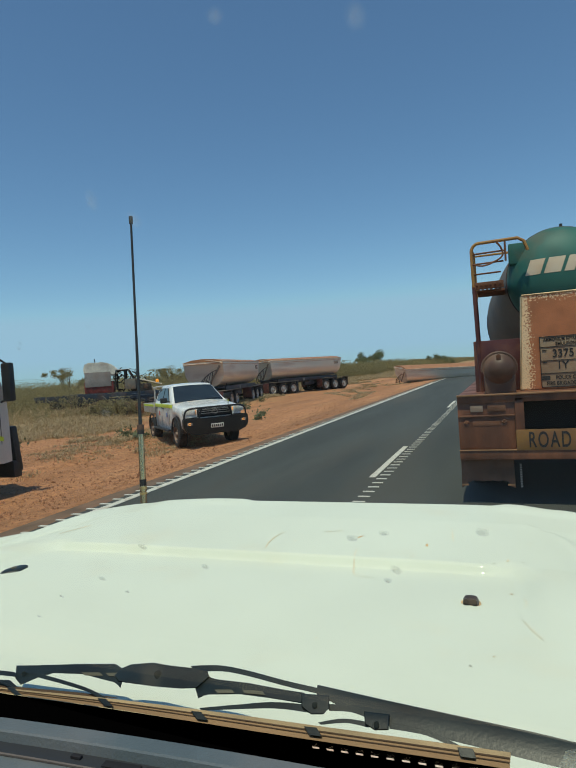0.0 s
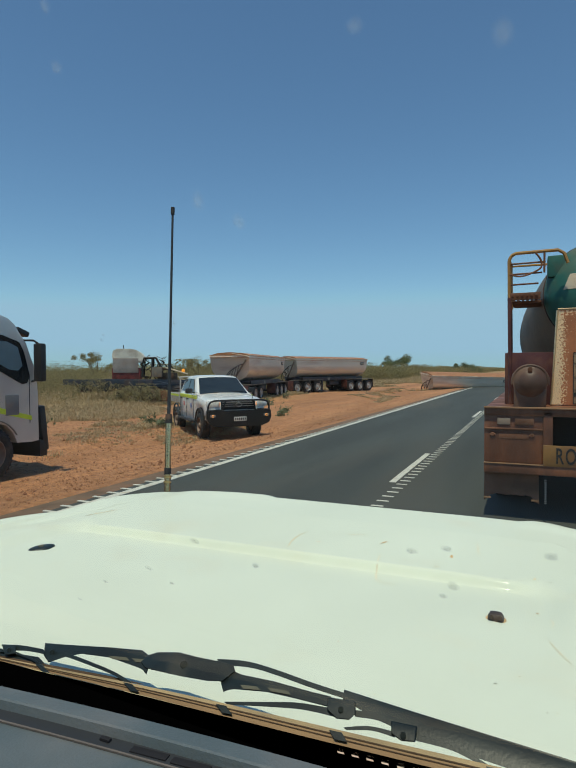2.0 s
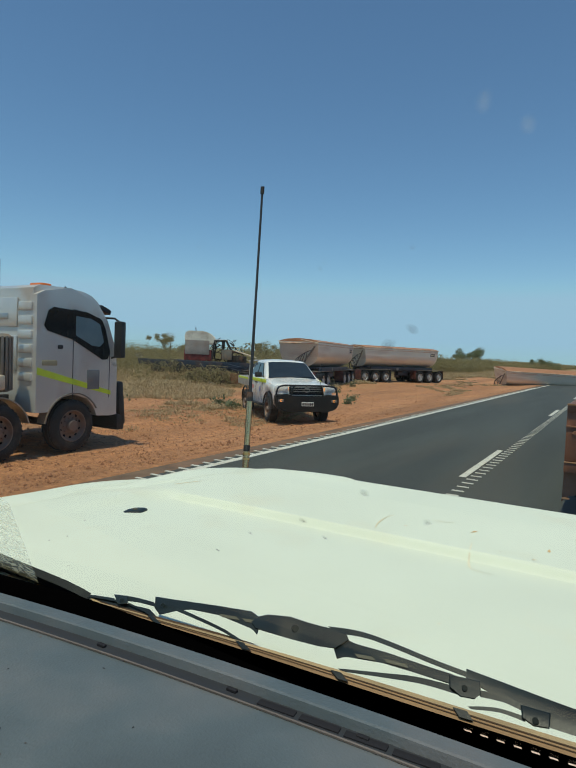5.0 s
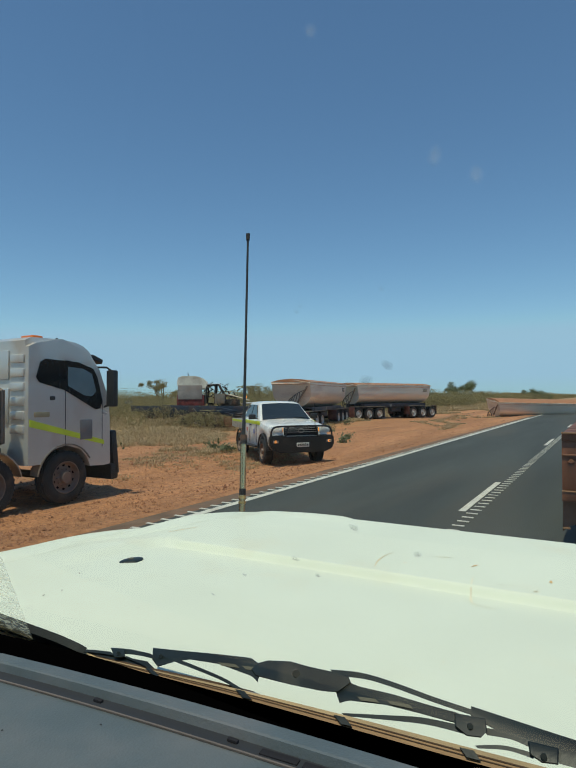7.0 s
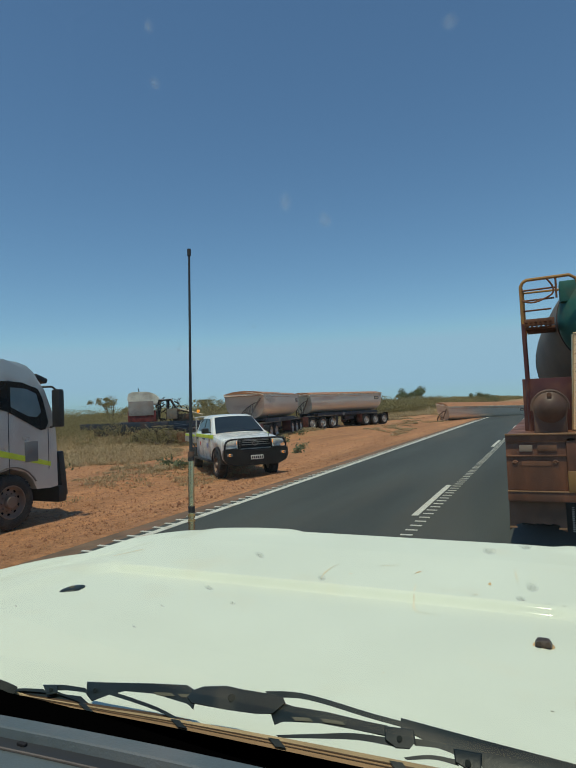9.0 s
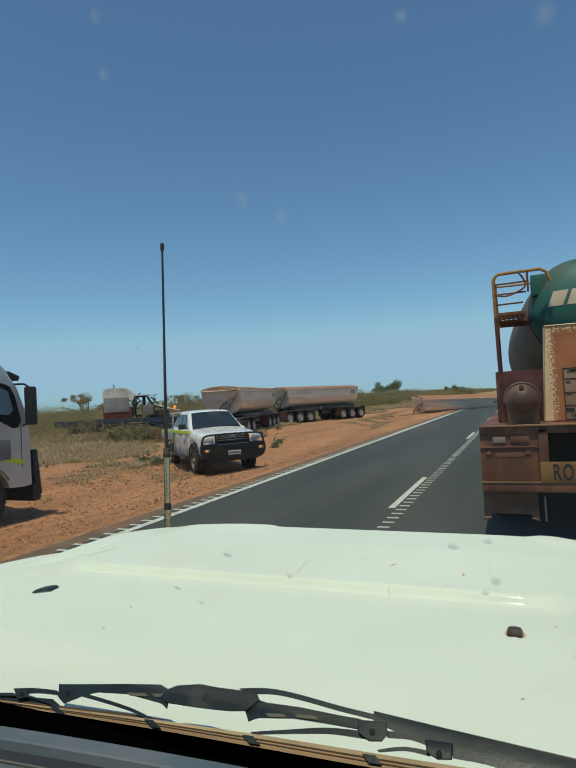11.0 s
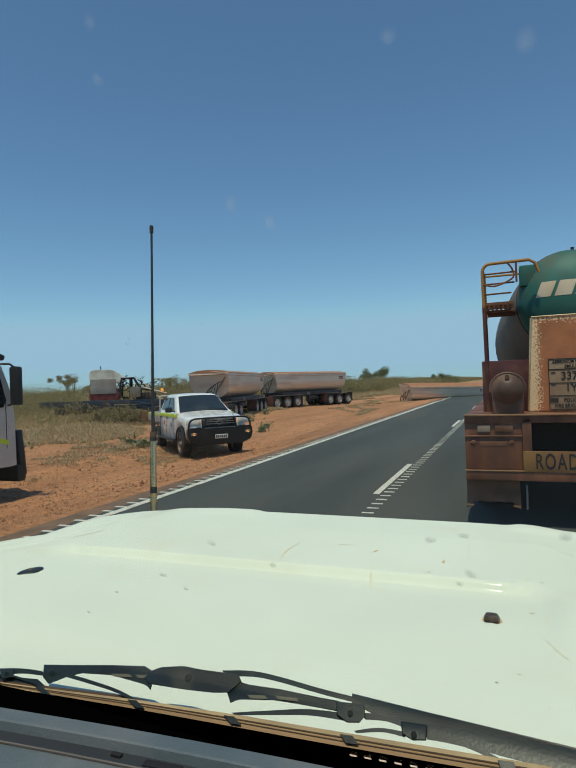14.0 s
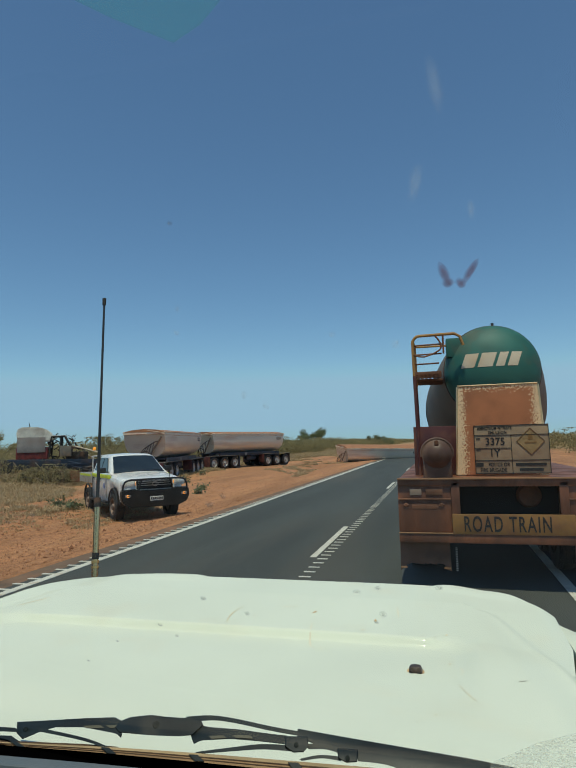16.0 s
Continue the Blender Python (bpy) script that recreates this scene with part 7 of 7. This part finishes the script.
def build_wreck():
    w = thing("wrecked_prime_mover", "burnt-out prime mover with pale torn roof fairing in scrub", "truck", Matrix.Translation((-24.75, 33.1, VERGE + 0.14)) @ pose(0, 0, 0, 0, 0, 34))
    bm = bm_new()
    prism(bm, [(-2.65, 2.45), (-2.7, 3.0), (-2.5, 3.25), (-1.3, 3.25), (-0.8, 3.05), (-0.5, 2.6), (-0.6, 2.3), (-1.0, 2.3), (-1.1, 2.45)], -1.15, 1.15, "y")
    bmesh.ops.bevel(bm, geom=bm.edges[:], offset=0.10, segments=2, affect="EDGES")
    part("roof_fairing", bm, M_FAIRING, w, "pale dented roof fairing with soot stains")
    bx("sleeper_base", (-1.75, 0, 1.55), (1.9, 2.2, 0.8), M_WRECKRED, w, 0.08, label="crumpled dark red lower cab")
    for s in (-1, 1):
        tb("cab_frame", [[(-0.7, s * 1.05, 1.3), (-0.6, s * 1.05, 2.6), (0.2, s * 1.0, 2.65), (0.6, s * 1.0, 1.9), (0.65, s * 1.0, 1.3)], [(-0.05, s * 1.02, 1.3), (0.0, s * 1.02, 2.62)], [(0.65, s * 1.0, 1.9), (1.5, s * 1.0, 1.75)]], 0.06, M_BURNT, w)
        bx("door_skin", (0.3, s * 1.06, 1.65), (0.7, 0.05, 0.7), M_DUSTGREY, w, 0.02)
        for xx in (1.2, -3.2, -4.5):
            wheel(w, Matrix.Translation((xx, s * 1.2, 0.47)) @ pose(0, 0, 0, 0, 0, 180 if s > 0 else 0), 0.47, 0.27, False, M_CHASSIS, M_TYREDUST)
    bx("roof_skin", (-0.15, 0, 2.68), (0.9, 2.05, 0.06), M_CAB, w, 0.03)
    bx("engine_block", (1.0, 0, 1.2), (1.4, 0.9, 0.8), M_BURNT, w, 0.08)
    tb("hanging_bar", [[(0.9, -1.0, 1.95), (2.4, -1.3, 1.5)], [(1.4, 0.9, 1.5), (2.2, 1.5, 1.0)]], 0.05, M_CREAM, w)
    bm = bm_new()
    random.seed(5)
    for k in range(60):
        p = Vector((random.uniform(-1.0, 1.4), random.uniform(-1.1, 1.1), random.uniform(1.0, 2.6)))
        tube(bm, [p, p + Vector((random.uniform(-0.4, 0.4), random.uniform(-0.4, 0.4), random.uniform(-0.5, 0.3)))], random.uniform(0.015, 0.05), 5)
    part("torn_metal", bm, M_BURNT, w, "torn burnt metal and wiring")
    bx("chassis", (-1.8, 0, 0.8), (7.0, 0.95, 0.28), M_BURNT, w, 0.02)
    bx("lit_marker", (2.1, -1.2, 1.75), (0.2, 0.2, 0.2), M_AMBER, w, 0.06, label="lit orange lamp")
    bx("sleeper_wall", (-1.78, -1.12, 2.1), (1.7, 0.08, 1.0), M_SOOTGREY, w, 0.05, label="sooty grey side wall")
    tb("roof_aerial", [[(-2.0, 0.2, 3.15), (-2.05, 0.2, 3.55)]], 0.03, M_BLACK, w)
    return w


M_TYREDUST = mat("brown_dusty_tyre", (0.09, 0.065, 0.045), 0.9, var=0.3, bump=0.4, dust=0.5, dustcol=(0.25, 0.17, 0.09))
M_SOOTGREY = mat("sooty_grey_panel", (0.30, 0.27, 0.25), 0.6, var=0.2, bump=0.05, dust=0.4, dustcol=(0.2, 0.13, 0.1), dscale=1.5)
M_FAIRING = mat("sooty_pale_fairing", (0.66, 0.62, 0.53), 0.5, var=0.15, bump=0.05, dust=0.45, dustcol=(0.3, 0.22, 0.18), dscale=1.2)
M_WRECKRED = mat("scorched_red_paint", (0.2, 0.035, 0.03), 0.6, var=0.4, bump=0.3, dust=0.4, dustcol=(0.07, 0.04, 0.03))
build_flat_trailer()
build_wreck()


# ---------------- scrub, grass, stones ----------------
def leaf_material(name, a, b, rough=0.75, through=0.3):
    m = bpy.data.materials.new(name)
    m.use_nodes = True
    n, l = m.node_tree.nodes, m.node_tree.links
    p = n["Principled BSDF"]
    p.inputs["Roughness"].default_value = rough
    g, r = n.new("ShaderNodeNewGeometry"), n.new("ShaderNodeMix")
    r.data_type = "RGBA"
    r.inputs[6].default_value, r.inputs[7].default_value = (*a, 1), (*b, 1)
    l.new(g.outputs["Random Per Island"], r.inputs[0]), l.new(r.outputs[2], p.inputs["Base Color"])
    t, mx = n.new("ShaderNodeBsdfTranslucent"), n.new("ShaderNodeMixShader")
    l.new(r.outputs[2], t.inputs[0])
    mx.inputs[0].default_value = through
    l.new(p.outputs[0], mx.inputs[1]), l.new(t.outputs[0], mx.inputs[2]), l.new(mx.outputs[0], n["Material Output"].inputs[0])
    return m


M_LEAF = leaf_material("olive_scrub_leaf", (0.19, 0.162, 0.072), (0.37, 0.31, 0.15))
M_LEAFG = leaf_material("grey_green_leaf", (0.11, 0.14, 0.06), (0.24, 0.25, 0.13))
M_DRY = leaf_material("dry_grass", (0.32, 0.235, 0.13), (0.58, 0.445, 0.26))
M_WEED = leaf_material("weed_leaf", (0.10, 0.13, 0.06), (0.2, 0.22, 0.12))
rng = np.random.default_rng(3)


def quads(name, centres, size, material, flat=0.0):
    """Small leaves as bent pairs of triangles, turned at random."""
    n = len(centres)
    u = rng.normal(size=(n, 3))
    u /= np.linalg.norm(u, axis=1)[:, None]
    w = np.cross(u, rng.normal(size=(n, 3)))
    w /= np.linalg.norm(w, axis=1)[:, None]
    s = np.asarray(size).reshape(-1, 1) * rng.uniform(0.6, 1.3, size=(n, 1))
    v = np.empty((n, 4, 3))
    v[:, 0], v[:, 1], v[:, 2], v[:, 3] = centres - u * s, centres + w * s * 0.45, centres + u * s, centres - w * s * 0.45
    f = np.arange(n * 4).reshape(n, 4)
    me = bpy.data.meshes.new(name)
    me.from_pydata(v.reshape(-1, 3).tolist(), [], f.tolist())
    me.materials.append(material)
    return me


def bush_points(x, y, h, w, n):
    """Leaf places of one shrub: several uneven lobes."""
    k = rng.integers(4, 8)
    lob = np.stack([rng.normal(0, w * 0.3, k), rng.normal(0, w * 0.3, k), rng.uniform(0.3, 0.85, k) * h], 1)
    rad = rng.uniform(0.18, 0.36, k) * w
    pick = rng.integers(0, k, n)
    d = rng.normal(size=(n, 3))
    d /= np.linalg.norm(d, axis=1)[:, None]
    p = lob[pick] + d * (rad[pick] * rng.uniform(0.5, 1.0, n) ** 0.5)[:, None]
    p[:, 2] = np.clip(p[:, 2], 0.05, h)
    return p + np.array([x, y, ground_z(x, y)])


BUSHES = ((-20.1, 24.1, 1.5, 1.7), (-17.6, 24.3, 1.1, 1.8), (-22.4, 24.0, 1.5, 2.3), (-23.4, 23.4, 1.1, 2.0), (-18.9, 24.2, 0.9, 1.6), (-24.6, 22.6, 1.2, 2.6), (-26.5, 24.0, 1.3, 2.6), (-16.2, 30.6, 0.5, 1.2), (-19.0, 37.0, 0.7, 1.6))


def build_scrub():
    near, near_s, far, far_s = [], [], [], []
    for k in range(1000):
        y = rng.uniform(6, 120)
        x = -22.0 - rng.exponential(7) + 1.5 * math.sin(y * 0.15)
        if x > -28.5 and y < 36:
            x -= 8.0
        h, w = rng.uniform(1.2, 2.3), rng.uniform(1.8, 3.6)
        n = 800 if y < 55 else 380
        near.append(bush_points(x, y, h, w, n)), near_s.append(np.full(n, 0.034 if y < 55 else 0.06))
    # low bushes grown up round the wrecked trailer
    for x, y, h, w in BUSHES:
        near.append(bush_points(x, y, h, w, 1500)), near_s.append(np.full(1500, 0.04))
    for k in range(900):
        y = rng.uniform(60, 330)
        x = -22.0 - rng.exponential(10) if k % 4 else 14 + rng.exponential(12)
        h, w = rng.uniform(1.7, 3.0), rng.uniform(2.2, 4.4)
        n = 230 if k % 4 else 700
        far.append(bush_points(x, y, h, w, n)), far_s.append(np.full(n, 0.11))
    for k in range(1000):
        y = rng.uniform(40, 700)
        x = -30 - rng.uniform(0, 1) ** 1.5 * (60 + 0.6 * y) if k % 4 else 16 + rng.uniform(0, 1) ** 1.5 * (60 + 0.3 * y)
        far.append(bush_points(x, y, rng.uniform(1.6, 2.9), rng.uniform(2.5, 5), 150)), far_s.append(np.full(150, 0.2))
    for k in range(500):
        y = rng.uniform(250, 1100)
        x = rng.uniform(-60, -16) - 0.02 * y if k % 3 else rng.uniform(14, 60)
        far.append(bush_points(x, y, rng.uniform(2.0, 3.4), rng.uniform(4, 8), 110)), far_s.append(np.full(110, 0.38))
    tagged(new("scrub", quads("scrub", np.concatenate(near), np.concatenate(near_s), M_LEAF)), "olive green acacia scrub along the verge", "scrub", kind="stuff")
    tagged(new("far_scrub", quads("far_scrub", np.concatenate(far), np.concatenate(far_s), M_LEAF)), "distant low olive scrub to the horizon", "scrub", kind="stuff")


def build_grass():
    tufts = []
    for k in range(52000):
        y = rng.uniform(5, 130) if k % 3 else rng.uniform(5, 45)
        x = -11.0 - rng.exponential(8) if k % 5 else -8.2 - rng.uniform(0, 5)
        patch = noise.noise((x * 0.16, y * 0.10, 5)) + 0.35 * noise.noise((x * 0.7, y * 0.5, 2))
        dens = min(1.0, max(0.0, (-x - 14.2 - 0.8 * math.sin(y * 0.6)) / 4.5)) * 0.85 + 0.08
        if patch < (0.45 - dens if k % 5 else 0.10):
            continue
        h = rng.uniform(0.06, 0.20) * (1 + 1.3 * min(1, max(0, (-x - 14) / 12))) * (1.0 if k % 5 else 0.45)
        tufts.append((x, y, ground_z(x, y), h, rng.uniform(0.06, 0.22)))
    t = np.repeat(np.array(tufts), 15, axis=0)
    n = len(t)
    a, b, q = rng.uniform(0, 6.283, n), rng.uniform(0, 6.283, n), rng.uniform(0, 1, n) ** 0.6
    b = np.where(rng.uniform(0, 1, n) < 0.7, a + rng.normal(0, 0.5, n), b)
    h = t[:, 3] * (1.15 - 0.55 * q) * rng.uniform(0.6, 1.15, n)
    lean = t[:, 3] * (0.25 + 1.0 * q) * rng.uniform(0.5, 1.3, n)
    wd = np.where(t[:, 1] < 25, 0.006, np.where(t[:, 1] < 45, 0.011, 0.026))
    px, py, pz = t[:, 0] + t[:, 4] * q * np.cos(a), t[:, 1] + t[:, 4] * q * np.sin(a), t[:, 2]
    c, s = np.cos(b), np.sin(b)
    v = np.empty((n, 5, 3))
    v[:, 0] = np.stack([px - s * wd, py + c * wd, pz - 0.02], 1)
    v[:, 1] = np.stack([px + s * wd, py - c * wd, pz - 0.02], 1)
    v[:, 2] = np.stack([px + c * lean * 0.4 + s * wd, py + s * lean * 0.4 - c * wd, pz + h * 0.7], 1)
    v[:, 3] = np.stack([px + c * lean * 0.4 - s * wd, py + s * lean * 0.4 + c * wd, pz + h * 0.7], 1)
    v[:, 4] = np.stack([px + c * lean, py + s * lean, pz + h], 1)
    o = np.arange(n)[:, None] * 5
    me = bpy.data.meshes.new("dry_grass")
    me.from_pydata(v.reshape(-1, 3).tolist(), [], (o + np.array([[0, 1, 2, 3]])).tolist() + (o + np.array([[3, 2, 4]])).tolist())
    me.materials.append(M_DRY)
    tagged(new("dry_grass", me), "dry straw-coloured grass tussocks on red dirt", "grass", kind="stuff")


def build_stones():
    V, F = [], []
    base = np.array([(1, 0, 0), (-1, 0, 0), (0, 1, 0), (0, -1, 0), (0, 0, 1), (0, 0, -0.6)])
    tri = [(0, 2, 4), (2, 1, 4), (1, 3, 4), (3, 0, 4), (2, 0, 5), (1, 2, 5), (3, 1, 5), (0, 3, 5)]
    for k in range(30000):
        y = 4 + rng.exponential(10)
        x = -6.2 - rng.uniform(0, 1) ** 1.3 * 14
        s = 0.004 + rng.exponential(0.006) + (0.02 if k % 200 == 0 else 0)
        z = ground_z(x, y)
        p = base * rng.uniform(0.6, 1.3, size=(6, 3)) * s
        o = len(V)
        V += (p + np.array([x, y, z + s * 0.3])).tolist()
        F += [(a + o, b + o, c + o) for a, b, c in tri]
    me = bpy.data.meshes.new("stones")
    me.from_pydata(V, [], F)
    me.materials.append(leaf_material("red_stone", (0.24, 0.10, 0.05), (0.46, 0.23, 0.12), 0.95, 0.0))
    tagged(new("stones", me), "loose red stones and dirt clods on the verge", "stones", kind="stuff")


def tree(name, label, x, y, h, w, n, leaf, material):
    """A tapered trunk with forking limbs and a ragged leafy crown."""
    root = thing(name, label, "tree", Matrix.Translation((x, y, ground_z(x, y))))
    bm = bm_new()
    tips = []
    for k in range(6):
        a = k * 1.05 + rng.uniform(0, 0.6)
        rr = w * rng.uniform(0.25, 0.42)
        tip = Vector((rr * math.cos(a), rr * math.sin(a), h * rng.uniform(0.55, 0.85)))
        mid = Vector((tip.x * 0.35, tip.y * 0.35, h * 0.38))
        cyl(bm, (0, 0, -0.1) if k == 0 else (0, 0, h * 0.12), mid, 0.035 * h, 8, 0.02 * h)
        cyl(bm, mid, tip, 0.02 * h, 7, 0.007 * h)
        tips.append(tip)
    part("trunk", bm, M_BARK, root, "grey forked trunk")
    cs = []
    for tip in tips:
        for q in range(3):
            c = np.array(tip) + rng.normal(0, w * 0.13, 3) * np.array([1, 1, 0.6])
            d = rng.normal(size=(n, 3))
            d /= np.linalg.norm(d, axis=1)[:, None]
            cs.append(c + d * np.array([1, 1, 0.75]) * (w * rng.uniform(0.10, 0.22) * rng.uniform(0.05, 1, n) ** 0.6)[:, None])
    ob = again("crown", quads("crown", np.concatenate(cs), leaf, material), root)
    ob["label"] = "ragged leafy crown"


build_scrub()
build_grass()
build_stones()
tree("tree", "lone dark green tree standing above the scrub", -30.5, 136.0, 4.4, 6.5, 420, 0.13, M_LEAFG)
tree("tree", "small pale green tree beside the track", -26.5, 20.0, 3.4, 3.6, 300, 0.06, M_LEAFG)
tree("tree", "thin scrubby tree behind the trailers", -33.0, 52.0, 3.2, 3.4, 220, 0.055, M_LEAF)
tree("tree", "thin scrubby tree behind the trailers", -36.0, 40.0, 3.3, 3.0, 220, 0.055, M_LEAF)
tree("tree", "low rounded tree far along the verge", -24.0, 230.0, 3.6, 9.0, 260, 0.2, M_LEAFG)
for k, (x, y, s) in enumerate(((-12.2, 16.2, 0.34), (-11.0, 15.2, 0.28), (-9.6, 21.5, 0.24), (-10.2, 23.3, 0.30), (-13.5, 12.5, 0.32), (-12.8, 27.0, 0.35), (-14.5, 33.0, 0.4))):
    root = thing("weed", "low grey-green weed growing in the dirt", "weed", Matrix.Translation((x, y, ground_z(x, y))), "verge weeds")
    d = rng.normal(size=(90, 3)) * np.array([0.45, 0.45, 0.3]) * s + np.array([0, 0, s * 0.4])
    d[:, 2] = np.abs(d[:, 2])
    again("leaves", quads("leaves", d, 0.07, M_WEED), root)
    bm = bm_new()
    for q in range(5):
        tube(bm, [(0, 0, -0.03), (0.3 * s * math.cos(q * 1.26), 0.3 * s * math.sin(q * 1.26), s * 0.6)], 0.008, 4)
    part("stems", bm, M_BARK, root)
